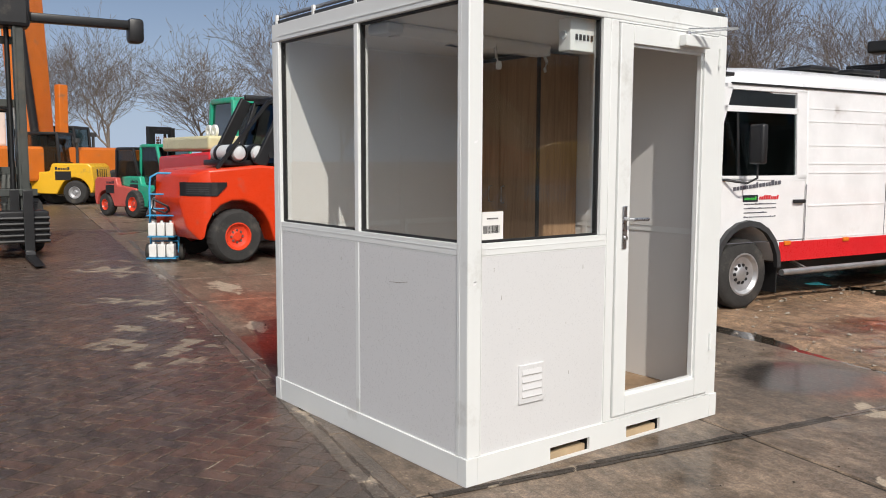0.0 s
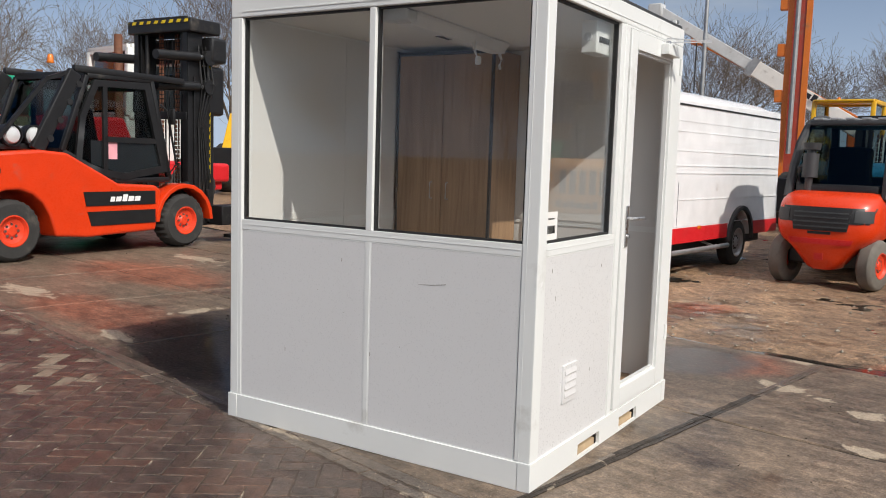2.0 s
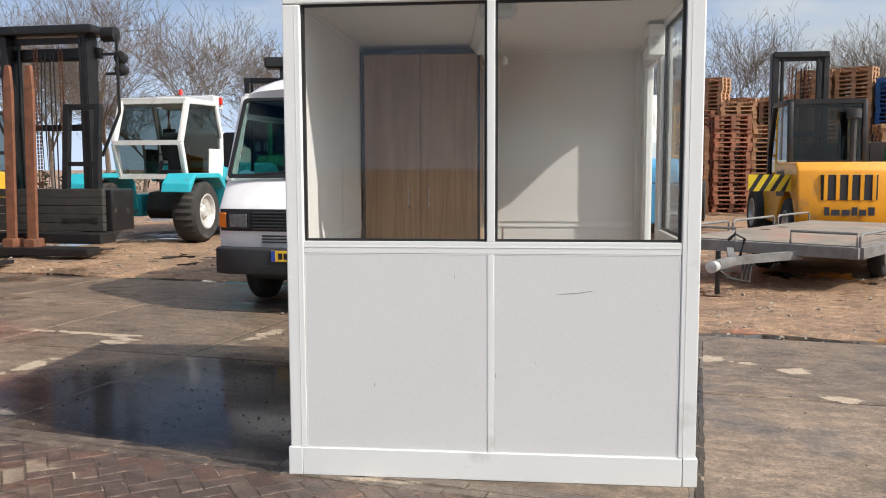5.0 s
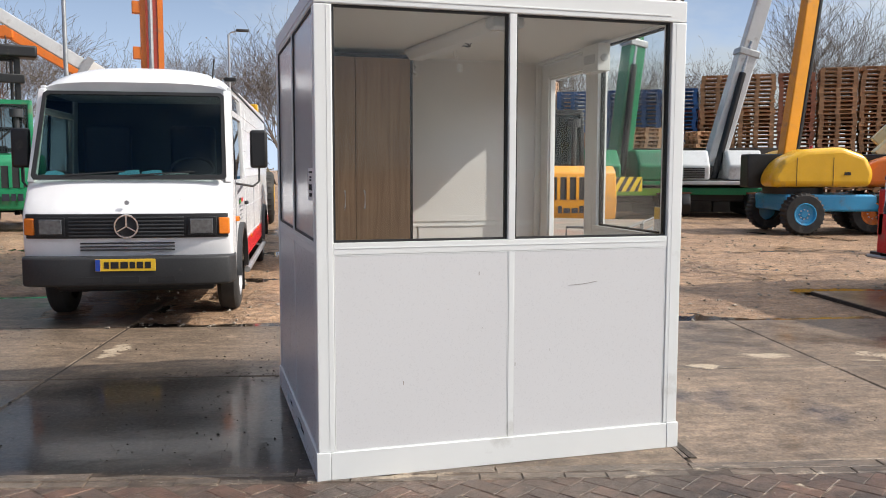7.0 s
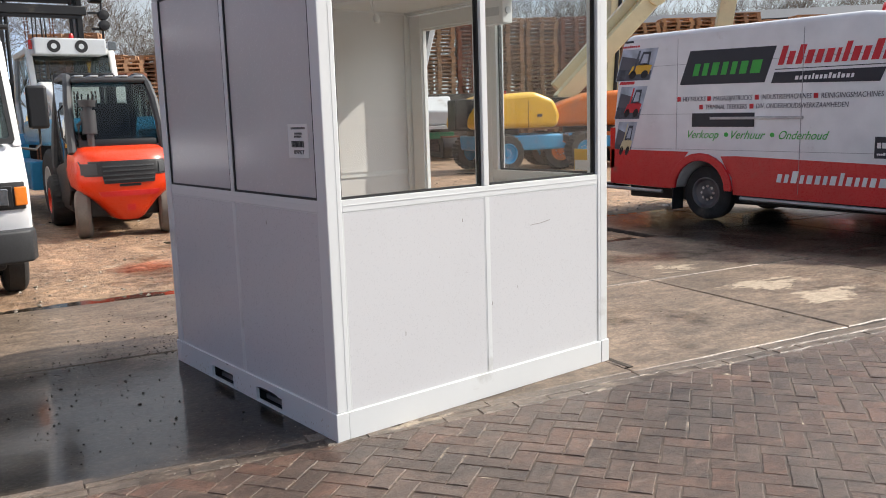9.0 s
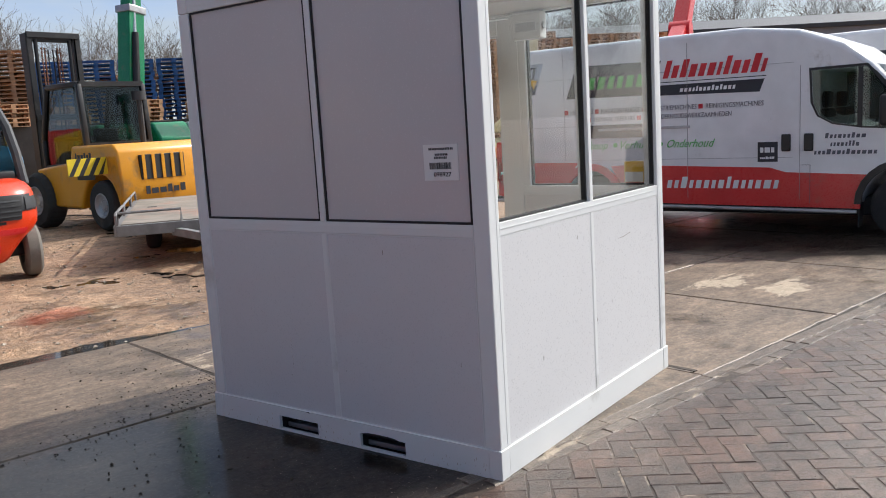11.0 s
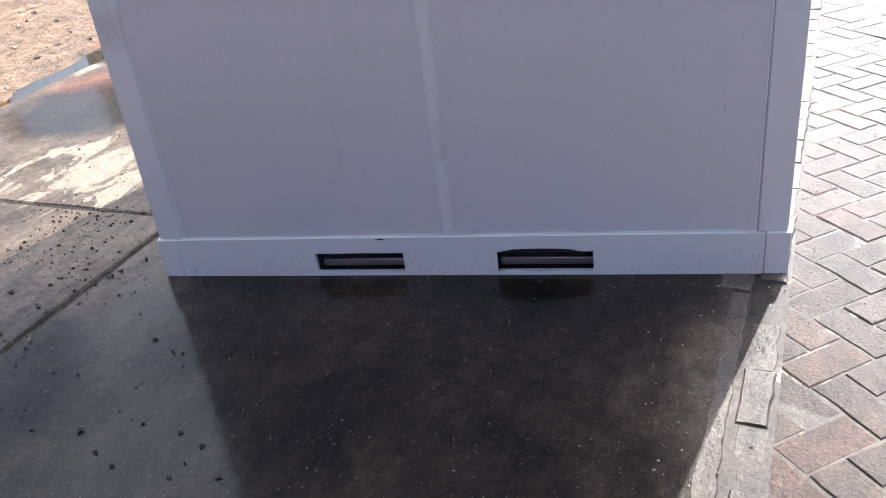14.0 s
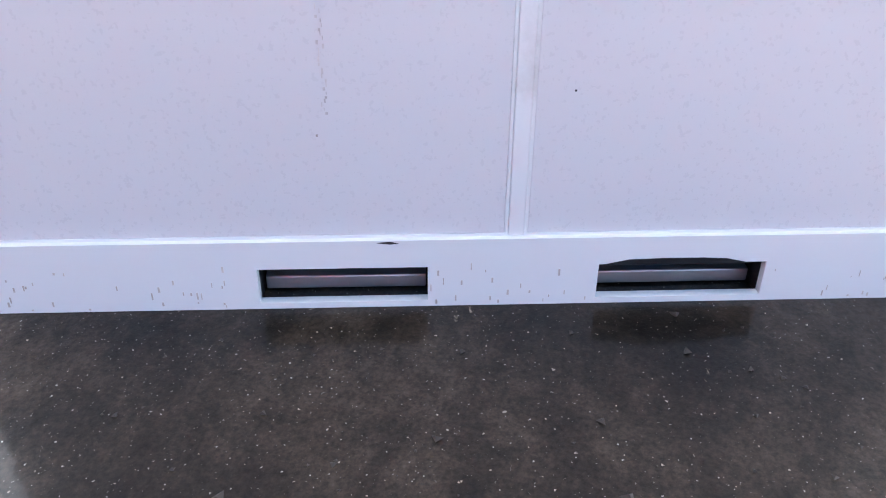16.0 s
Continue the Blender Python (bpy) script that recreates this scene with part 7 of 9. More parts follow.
def heavy_truck(name, label, m, body, cabm, mast_h, forks_up=False, stack=False, side_sign=True):
    """Heavy lift truck with big wheels, mast along +y, origin on the ground under the front axle."""
    t = thing(name, label, "forklift", m)
    hw = 1.05
    L = -5.0
    outline = [(L, 0.62), (L + 0.1, 1.35), (L + 1.0, 1.55), (-1.9, 1.55), (-1.7, 1.05), (-0.95, 1.0), (-0.8, 0.6), (-0.95, 0.42), (L + 1.35, 0.42), (L + 1.3, 0.62)]
    part("chassis", prism(B(), outline, -0.52, 0.52, "x", 0.05, 3), M_BLACKP, t)
    part("counterweight", prism(B(), [(L - 0.05, 1.22), (L + 0.02, 1.52), (L + 0.3, 1.66), (-2.0, 1.66), (-1.9, 1.22)], -hw + 0.06, hw - 0.06, "x", 0.07, 3), body, t)
    part("tail_plate", prism(B(), [(-0.60, 0.55), (0.60, 0.55), (0.66, 1.21), (-0.66, 1.21)], L - 0.02, L + 0.14, "y", 0.03, 3), body, t)
    for s in (-1, 1):
        part("front_fender", prism(B(), [(-0.98, 0.62), (-0.86, 1.22), (-0.6, 1.42), (0.55, 1.42), (0.80, 1.22), (0.86, 1.05), (0.76, 1.05), (0.55, 1.32), (-0.55, 1.32), (-0.80, 1.1), (-0.9, 0.62)], s * hw - 0.30, s * hw + 0.30, "x", 0.02), body, t)
        wheel(t, s * (hw + 0.02), 0.0, 0.64, 0.50, 0.36, M_WRIM, s, lug=0.03, tyre=M_TYRE)
        wheel(t, s * (hw - 0.20), L + 0.75, 0.60, 0.40, 0.30, M_WRIM, s, lug=0.03)
        part("side_tank", box(B(), (s * (hw - 0.06) - 0.16, -3.3, 0.45), (s * (hw - 0.06) + 0.16, -1.2, 0.95), 0.03), body, t)
        part("step", box(B(), (s * (hw + 0.02) - 0.16, -1.55, 0.55), (s * (hw + 0.02) + 0.16, -1.05, 0.60), 0.01), M_GALV, t)
    part("engine_hood", prism(B(), [(-3.9, 1.5), (-3.8, 2.0), (-2.3, 2.35), (-2.1, 2.35), (-2.0, 1.5)], -0.72, 0.72, "x", 0.05, 3), cabm, t, "white engine hood")
    if side_sign:
        bars(0.5, 0.16, 3, Matrix(((1, 0, 0, 0.0), (0, 0, -1, -3.92), (0, 1, 0, 1.72), (0, 0, 0, 1))), M_NAVY, t, 0.1, 0.3, seed=3)
        for s in (-1, 1):
            f = Matrix(((0, 0, 1, 0.722), (1, 0, 0, -3.2), (0, 1, 0, 1.85), (0, 0, 0, 1))) if s > 0 else Matrix(((0, 0, -1, -0.722), (-1, 0, 0, -2.5), (0, 1, 0, 1.85), (0, 0, 0, 1)))
            bars(0.7, 0.12, 7, f, M_REDP, t, 0.1, seed=4)
    loop = [(-1.95, 1.35), (-2.0, 2.2), (-1.75, 2.95), (-0.40, 2.92), (-0.05, 2.05), (-0.25, 1.35)]
    cab(t, loop, 0.74, 0.11, cabm, roof_over=0.05)
    bm = B()
    for s in (-1, 1):
        side_plate(bm, [(-1.9, 1.38), (-1.95, 1.95), (-1.35, 1.95), (-1.30, 1.38)], s * 0.752, s * 0.02)
    part("cab_door_lower", bm, cabm, t)
    pane(t, [(-0.7, -1.97, 1.7), (0.7, -1.97, 1.7), (0.7, -1.78, 2.88), (-0.7, -1.78, 2.88)])
    ac = part("air_conditioner", box(B(), (-0.72, -2.25, 2.85), (0.55, -1.75, 3.15), 0.03), M_GREYW, t, "pale roof air conditioner with two fans")
    for x in (-0.38, 0.10):
        part("fan_grille", cyl(B(), (x, -2.256, 3.0), (x, -2.2505, 3.0), 0.115, seg=20), M_BLACK, ac)
        part("fan_hub", cyl(B(), (x, -2.262, 3.0), (x, -2.257, 3.0), 0.05, seg=12), M_GREYW, ac)
    for s in (-1, 1):
        part("work_lamp", box(B(), (s * 0.70 - 0.08, -2.1, 2.95), (s * 0.70 + 0.08, -2.0, 3.12), 0.02), M_LAMPG if s > 0 else M_REDL, t)
    beacon(t, 0.05, -1.7, 3.16, M_REDL)
    if stack:
        bm = cyl(B(), (0.80, -2.55, 1.45), (0.80, -2.55, 2.45), 0.15, seg=16)
        box(bm, (0.60, -2.75, 1.0), (1.0, -2.35, 1.5), 0.02)
        part("silencer", bm, M_BLACKP, t, "dark upright silencer")
        part("exhaust_pipe", tube(B(), [(0.80, -2.55, 2.40), (0.80, -2.55, 2.95), (0.80, -2.60, 3.10), (0.80, -2.78, 3.22)], 0.06, 12), mat("heat_brown_steel", (0.35, 0.24, 0.16), 0.4, 0.8), t, "heat-browned exhaust pipe")
    mo = mast(t, 1.05, 0.85, 0.30, mast_h, M_BLACKP, 0.34, cross=(0.12, 0.55, 0.9))
    bm = box(B(), (-1.05, 0.72, mast_h - 0.02), (1.05, 1.35, mast_h + 0.14), 0.03)
    box(bm, (-0.95, 0.80, mast_h - 0.42), (0.95, 0.95, mast_h - 0.22), 0.02)
    part("mast_head", bm, M_BLACKP, mo)
    for s in (-1, 1):
        bm = cyl(B(), (s * 1.05, 0.95, mast_h + 0.0), (s * 1.30, 0.95, mast_h + 0.0), 0.14, seg=14)
        beam(bm, (s * 1.0, 0.95, mast_h - 0.35), (s * 1.35, 0.95, mast_h - 0.35), 0.05, 0.05)
        beam(bm, (s * 1.05, 0.9, mast_h - 0.7), (s * 1.32, 0.9, mast_h - 0.7), 0.05, 0.05)
        part("lamp_bracket", bm, M_BLACKP, mo)
        for dz in (0.40, 0.62):
            part("mast_lamp", lathe(B(), [(0.72, 0.02), (0.74, 0.11), (0.86, 0.12), (0.90, 0.04)], 14, (s * 1.30, 0, mast_h - dz), "y"), M_BLACK, mo)
        part("mast_stay", tube(B(), [(s * 1.3, 0.95, mast_h), (s * 1.28, 0.9, mast_h - 1.4), (s * 0.9, 0.9, mast_h - 2.2)], 0.03, 6), M_BLACKP, mo)
    if forks_up:
        # wide side-loading carriage lying low, with four tines standing upright
        mo.matrix_local = Matrix.Translation((0.78, 0.9, 0))
        shift = Matrix.Translation((-0.81, 0.2, 0))
        bm = box(B(), (-0.75, 1.45, 0.22), (2.25, 1.95, 0.40), 0.02)
        box(bm, (-0.75, 1.95, 0.05), (2.25, 2.35, 0.18), 0.02)
        box(bm, (-0.7, 0.72, 0.40), (1.3, 1.45, 1.15), 0.03)
        part("carriage_frame", bm, M_BLACKP, mo).matrix_local = shift
        bm = beam(B(), (0.15, 1.35, 2.65), (0.15, 1.55, 0.55), 0.10, 0.12)
        beam(bm, (-0.45, 1.35, 2.65), (-0.45, 1.55, 0.55), 0.10, 0.12)
        beam(bm, (-0.45, 1.35, 2.6), (0.15, 1.35, 2.6), 0.10, 0.10)
        beam(bm, (-0.45, 1.55, 0.6), (0.15, 1.55, 0.6), 0.10, 0.10)
        beam(bm, (-0.45, 1.45, 1.6), (0.15, 1.45, 1.6), 0.08, 0.08)
        part("side_frame", bm, M_BLACKP, mo).matrix_local = shift
        for x in (2.06, 1.76, 0.82, 0.42):
            f = prism(B(), [(-0.085, 0), (0.085, 0), (0.085, 2.6), (0.055, 3.0), (0.035, 3.08), (-0.035, 3.08), (-0.055, 3.0), (-0.085, 2.6)], -0.035, 0.035, "y", 0.008)
            fo = part("upright_fork", f, M_RUSTY, mo, "rusty brown tine standing upright")
            fo.matrix_local = shift @ pose(x, 2.1, 0.20, 2.0, 0, 0)
            part("fork_foot", box(B(), (x - 0.11, 1.9, 0.08), (x + 0.11, 2.22, 0.32), 0.02), M_RUSTY, mo).matrix_local = shift
        for k in range(5):
            z = 0.42 + 0.15 * k
            part("lashed_board", box(B(), (-0.6, 1.48, z), (1.8, 1.60, z + 0.14), 0.006), M_ROCK, mo).matrix_local = shift
    else:
        bm = box(B(), (-1.15, 1.30, 0.35), (1.15, 1.48, 1.25), 0.03)
        part("fork_carriage", bm, M_BLACKP, mo)
        for x in (-0.7, 0.7):
            f = prism(B(), [(0, 1.0), (0, 0), (2.2, 0), (2.25, 0.02), (0.18, 0.09), (0.09, 0.2), (0.09, 1.0)], x - 0.1, x + 0.1, "x", 0.01)
            fo = part("fork", f, M_RUSTY, mo)
            fo.matrix_local = Matrix.Translation((0, 1.49, 0.12))
    return t


heavy_truck("heavy_forklift", "light blue and white heavy forklift with tall black mast", pose(3.05, 15.8, 0, 0, 0, -4), M_BLUE, M_WHITE, 4.35)
heavy_truck("heavy_forklift", "turquoise and white heavy forklift with four upright rusty tines", pose(-6.75, 13.0, 0, 0, 0, 176), M_TEAL, M_WHITE, 3.95, forks_up=True, stack=True)


def mid_truck(name, label, m, body, k=1.0, cabm=M_BLACKP, mast_h=2.6, chev=False, rim=M_RIM, grille=True, has_mast=True, seed=1, head=False):
    """Mid-sized counterbalance truck: mast along +y, origin on the ground under the rear axle; k scales it."""
    t = thing(name, label, "forklift", m)
    hw = 0.78 * k
    P = lambda pts: [(y * k, z * k) for y, z in pts]
    outline = P([(-0.62, 0.42), (-0.68, 0.75), (-0.62, 1.30), (-0.50, 1.42), (0.75, 1.42), (0.85, 1.15), (2.0, 1.05), (2.15, 0.75), (1.75, 0.40), (0.62, 0.36)]) + arch(0, 0.42 * k, 0.52 * k, 8, True)[1:-1] + P([(-0.54, 0.40)])
    part("body", prism(B(), outline, -hw, hw, "x", 0.05 * k, 3), body, t)
    for s in (-1, 1):
        wheel(t, s * (hw - 0.14 * k), 0, 0.42 * k, 0.28 * k, 0.21 * k, rim, s, lug=0.015)
        wheel(t, s * (hw - 0.06 * k), 1.95 * k, 0.50 * k, 0.36 * k, 0.26 * k, rim, s, lug=0.02)
        if grille:
            bm = side_plate(B(), [(y * k, z * k) for y, z in rect(0.1, 0.65, 0.85, 1.15)], s * hw, s * 0.006)
            part("side_vent", bm, M_BLACKP, t)
        bars(0.5 * k, 0.10 * k, 6, Matrix(((0, 0, 1, hw + 0.002), (1, 0, 0, 0.15 * k), (0, 1, 0, 1.20 * k), (0, 0, 0, 1))) if s > 0 else Matrix(((0, 0, -1, -hw - 0.002), (-1, 0, 0, 0.65 * k), (0, 1, 0, 1.20 * k), (0, 0, 0, 1))), M_NAVY, t, 0.0, 0.3, seed=seed)
    if grille:
        g = part("rear_grille", box(B(), (-0.42 * k, -0.685 * k, 0.82 * k), (0.42 * k, -0.60 * k, 1.22 * k), 0.01), M_BLACK, t, "black radiator opening")
        for i in range(5):
            x = (-0.36 + i * 0.18) * k
            part("grille_bar", box(B(), (x - 0.03 * k, -0.70 * k, 0.82 * k), (x + 0.03 * k, -0.686 * k, 1.22 * k), 0.006), body, g)
        bars(0.75 * k, 0.13 * k, 6, Matrix(((1, 0, 0, -0.37 * k), (0, 0, -1, -0.695 * k), (0, 1, 0, 0.58 * k), (0, 0, 0, 1))), M_NAVY, t, 0.0, 0.25, seed=seed)
    loop = P([(0.55, 1.42), (0.62, 2.45), (1.65, 2.45), (1.95, 1.55), (1.95, 1.06), (0.85, 1.10)])
    cab(t, loop, 0.60 * k, 0.09 * k, cabm)
    pane(t, [(-0.58 * k, 0.56 * k, 1.45 * k), (0.58 * k, 0.56 * k, 1.45 * k), (0.58 * k, 0.62 * k, 2.4 * k), (-0.58 * k, 0.62 * k, 2.4 * k)])
    bm = cyl(B(), (0.35 * k, 0.35 * k, 1.40 * k), (0.35 * k, 0.35 * k, 2.15 * k), 0.05 * k, seg=10)
    cyl(bm, (0.35 * k, 0.35 * k, 2.15 * k), (0.35 * k, 0.35 * k, 2.30 * k), 0.12 * k, seg=14)
    part("air_intake", bm, M_GREYP, t)
    if chev:
        for s in (-1, 1):
            chevrons(t, (s * hw - (0.0 if s > 0 else 0.75), -0.35, 0.95 * k), (s * hw + (0.75 if s > 0 else 0.0), -0.33, 1.22 * k), "y", 4)
    if has_mast:
        mast(t, 2.45 * k, 0.5 * k, 0.2, mast_h, M_BLACKP, 0.2 * k, carriage=(0.3, 1.3, 0.35 * k, M_BLACKP))
    if head:
        part("mast_head", box(B(), (-0.85 * k, 2.2 * k, mast_h - 0.05), (0.85 * k, 2.7 * k, mast_h + 0.28), 0.06, 3), M_BLACKP, t, "heavy black mast crosshead")
        part("mast_brace", box(B(), (-0.6 * k, 2.28 * k, mast_h - 0.75), (0.6 * k, 2.42 * k, mast_h - 0.5), 0.03), M_BLACKP, t)
    return t


M_YELW = paint("weathered_yellow_paint", (0.60, 0.36, 0.035), 0.3)

mid_truck("forklift", "weathered orange-yellow forklift with hazard bands and dark cab", pose(6.75, 12.35, 0, 0, 0, -2), M_YELO, 1.12, chev=True, mast_h=3.9)

mid_truck("forklift", "yellow forklift with radiator bars, parked on the mud", pose(-15.37, 18.15, 0, 0, 0, -2), M_YELW, 1.3, seed=5, has_mast=False)
mid_truck("forklift", "yellow forklift with black cab, parked far down the yard", pose(-26.6, 5.9, 0, 0, 0, 142), M_YEL, 1.0, seed=6, has_mast=False)
mid_truck("forklift", "faded red forklift with black mast, far down the yard", pose(-19.6, 5.1, 0, 0, 0, -75), paint("faded_red_paint", (0.55, 0.09, 0.07), 0.15), 0.75, rim=M_RIMR, seed=7, mast_h=2.4)
mid_truck("forklift", "green forklift with dark mast, behind the white van", pose(-5.19, 18.88, 0, 0, 0, 12), M_GREEN, 1.30, cabm=M_GREEN, seed=8, mast_h=4.6, head=True)
mid_truck("telehandler", "faded red machine with white rims, far down the yard", pose(-30.6, 7.6, 0, 0, 0, 142), paint("faded_red_paint", (0.55, 0.09, 0.07), 0.15), 1.15, rim=M_WRIM, seed=15, has_mast=False)
mid_truck("forklift", "dark forklift with tall black mast, behind the white van", pose(-7.7, 25.3, 0, 0, 0, 192), M_BLACKP, 1.3, seed=9, mast_h=4.3)


def mast_truck(m):
    """Truck with a bare mast whose forks lie on the ground; mast along +y, origin under the mast."""
    t = thing("forklift", "grey-green forklift with bare mast and lowered forks, on the concrete", "forklift", m)
    mo = mast(t, 0.0, 0.62, 0.15, 4.6, M_MASTG, 0.26, cross=(0.06, 0.28, 0.52, 0.74), carriage=(0.55, 0.1, 0.4, M_BLACKP))
    bm = box(B(), (-0.85, 0.22, 0.25), (0.85, 0.55, 0.75), 0.03)
    for i in range(5):
        cyl(bm, (-0.85, 0.58, 0.28 + i * 0.09), (0.85, 0.58, 0.28 + i * 0.09), 0.03, seg=8)
    part("attachment", bm, M_BLACKP, mo, "black fork attachment")
    for x, c in ((0.36, M_REDV), (-0.55, M_BLACKP)):
        f = prism(B(), [(0, 1.05), (0, 0.0), (1.25, 0.0), (1.32, 0.015), (0.12, 0.06), (0.07, 0.12), (0.07, 1.05)], x - 0.07, x + 0.07, "x", 0.008)
        fo = part("fork", f, c, mo)
        fo.matrix_local = Matrix.Translation((0, 0.62, 0.02))
    f = box(B(), (0.29, 0.75, 0.022), (0.43, 1.93, 0.085), 0.006)
    part("fork_blade", f, M_RUSTY, mo)
    bm = box(B(), (-2.4, -0.18, 3.72), (-0.3, 0.02, 3.86), 0.03)
    box(bm, (-2.50, -0.22, 3.50), (-2.25, 0.07, 3.90), 0.06)
    box(bm, (-0.75, -0.3, 3.6), (0.2, 0.2, 4.35), 0.06)
    part("side_arm", bm, M_BLACKP, mo)
    for s in (-1, 1):
        wheel(t, s * 0.72, -0.75, 0.45, 0.34, 0.22, M_WRIM, s, lug=0.02)
        wheel(t, s * 0.62, -2.7, 0.36, 0.26, 0.18, M_WRIM, s)
    part("body", prism(B(), [(-3.2, 0.35), (-3.25, 1.25), (-1.9, 1.35), (-1.7, 0.9), (-0.4, 0.85), (-0.35, 0.4)], -0.6, 0.6, "x", 0.05, 3), M_MASTG, t)
    cab(t, [(-1.95, 1.3), (-1.85, 2.4), (-0.75, 2.4), (-0.5, 1.0), (-1.7, 1.0)], 0.55, 0.07, M_BLACKP)
    return t


mast_truck(pose(-10.0, 0.0, 0, 0, 0, -96))


def hand_truck(m):
    t = thing("hand_truck", "blue steel hand truck loaded with white jerrycans, by the red forklift", "hand truck", m)
    bm = B()
    for s in (-1, 1):
        tube(bm, [(s * 0.21, 0.0, 0.12), (s * 0.21, 0.02, 1.1), (s * 0.20, 0.06, 1.28), (s * 0.10, 0.10, 1.34)], 0.016, 8)
    tube(bm, [(-0.10, 0.10, 1.34), (0.10, 0.10, 1.34)], 0.016, 8)
    for z in (0.3, 0.55, 0.8, 1.02):
        cyl(bm, (-0.21, 0.01, z), (0.21, 0.01, z), 0.012, seg=8)
    box(bm, (-0.22, -0.26, 0.05), (0.22, 0.0, 0.07))
    for z in (0.38, 0.70):
        box(bm, (-0.2, -0.26, z), (0.2, -0.01, z + 0.015))
    part("truck_frame", bm, M_BLUE, t)
    for s in (-1, 1):
        wheel(t, s * 0.25, 0.06, 0.13, 0.07, 0.06, M_GALV, s)
    for z in (0.072, 0.397):
        for i in range(3):
            bm = box(B(), (-0.19 + i * 0.13, -0.24, z), (-0.075 + i * 0.13, -0.06, z + 0.20), 0.015)
            cyl(bm, (-0.13 + i * 0.13, -0.15, z + 0.20), (-0.13 + i * 0.13, -0.15, z + 0.235), 0.022, seg=10)
            part("jerrycan", bm, M_WHITE, t, "white plastic jerrycan")
    bm = B()
    tube(bm, [(0.15, -0.1, 0.72), (0.1, -0.22, 0.85), (-0.1, -0.2, 0.95), (-0.15, -0.08, 0.8), (0.05, -0.12, 0.74), (0.2, -0.05, 0.9)], 0.018, 6)
    part("coiled_hose", bm, M_BLACK, t)
    return t


hand_truck(pose(-8.0, 2.12, 0, 0, 0, 58))


def tug(m, body, cabm, label, tank=True, with_cab=True, end=2.3, half=1.0):
    """Terminal tractor or compactor: long low body with a raised cab; +y is its front."""
    t = thing("terminal_tractor", label, "tractor", m)
    part("chassis", box(B(), (-half + 0.1, -2.4, 0.45), (half - 0.1, end - 0.1, 0.95), 0.04), body, t)
    part("body", prism(B(), [(-2.5, 0.6), (-2.45, 1.62), (0.2, 1.70), (0.5, 1.0), (end, 0.95), (end, 0.6)], -half, half, "x", 0.06, 3), body, t)
    if tank:
        part("top_box", box(B(), (-half + 0.05, -2.35, 1.72), (half - 0.05, 0.1, 2.0), 0.06, 3), M_CREAM, t, "white box on top")
        for x in (-0.3, -0.02):
            part("lifting_eye", lathe(B(), [(-0.03, 0.06), (-0.03, 0.12), (0.03, 0.12), (0.03, 0.06)], 16, (0.3, x - 0.6, 2.11), "x", 0.0, False), M_WHITE, t)
    if with_cab:
        tug_cab(t, cabm)
    for s in (-1, 1):
        wheel(t, s * (half - 0.15), -1.5, 0.55, 0.36, 0.3, M_WRIM, s, lug=0.02)
        wheel(t, s * (half - 0.15), min(1.5, end - 0.6), 0.52, 0.34, 0.28, M_WRIM, s, lug=0.02)
    chevrons(t, (-half + 0.05, -2.53, 1.15), (half - 0.05, -2.515, 1.27), "y", 8)
    return t


def tug_cab(t, cabm):
    part("cab_base", box(B(), (-0.75, 0.35, 0.95), (0.75, 1.9, 1.75), 0.05), cabm, t)
    cab(t, [(0.40, 1.75), (0.45, 2.92), (1.65, 2.92), (1.88, 1.75)], 0.72, 0.13, cabm, M_DARKGLASS, 0.06, seat=False)
    pane(t, [(-0.66, 0.405, 1.85), (0.66, 0.405, 1.85), (0.66, 0.45, 2.8), (-0.66, 0.45, 2.8)], M_DARKGLASS)
    pane(t, [(-0.66, 1.88, 1.85), (0.66, 1.88, 1.85), (0.66, 1.67, 2.8), (-0.66, 1.67, 2.8)], M_DARKGLASS)
    part("exhaust", cyl(B(), (0.8, 0.2, 1.6), (0.8, 0.2, 3.1), 0.07, seg=12), M_RUSTY, t)
    beacon(t, 0.5, 1.5, 2.96)


tug(pose(-10.3, 4.5, 0, 0, 0, -90), M_REDV, M_REDV, "red tractor with a cream box on top, behind the red forklift", with_cab=False, end=0.75, half=0.78)
tug(pose(-13.1, 6.5, 0, 0, 0, 90), M_JADE, M_JADE, "jade green tractor with a high cab, parked on the yard", tank=False)
mid_truck("forklift", "small jade green forklift, far down the yard", pose(-18.6, 5.5, 0, 0, 0, -80), M_JADE, 0.78, cabm=M_JADE, seed=11, has_mast=False)
tug(pose(-13.6, 8.6, 0, 0, 0, -10) @ Matrix.Diagonal((1.28, 1.28, 1.28, 1)), M_REDV, M_WHITE, "red tractor with a white cab, parked on the mud", tank=False)
tug(pose(-20.5, 10.0, 0, 0, 0, 60), M_YEL, M_WHITE, "yellow and white machine, far down the yard", tank=False)


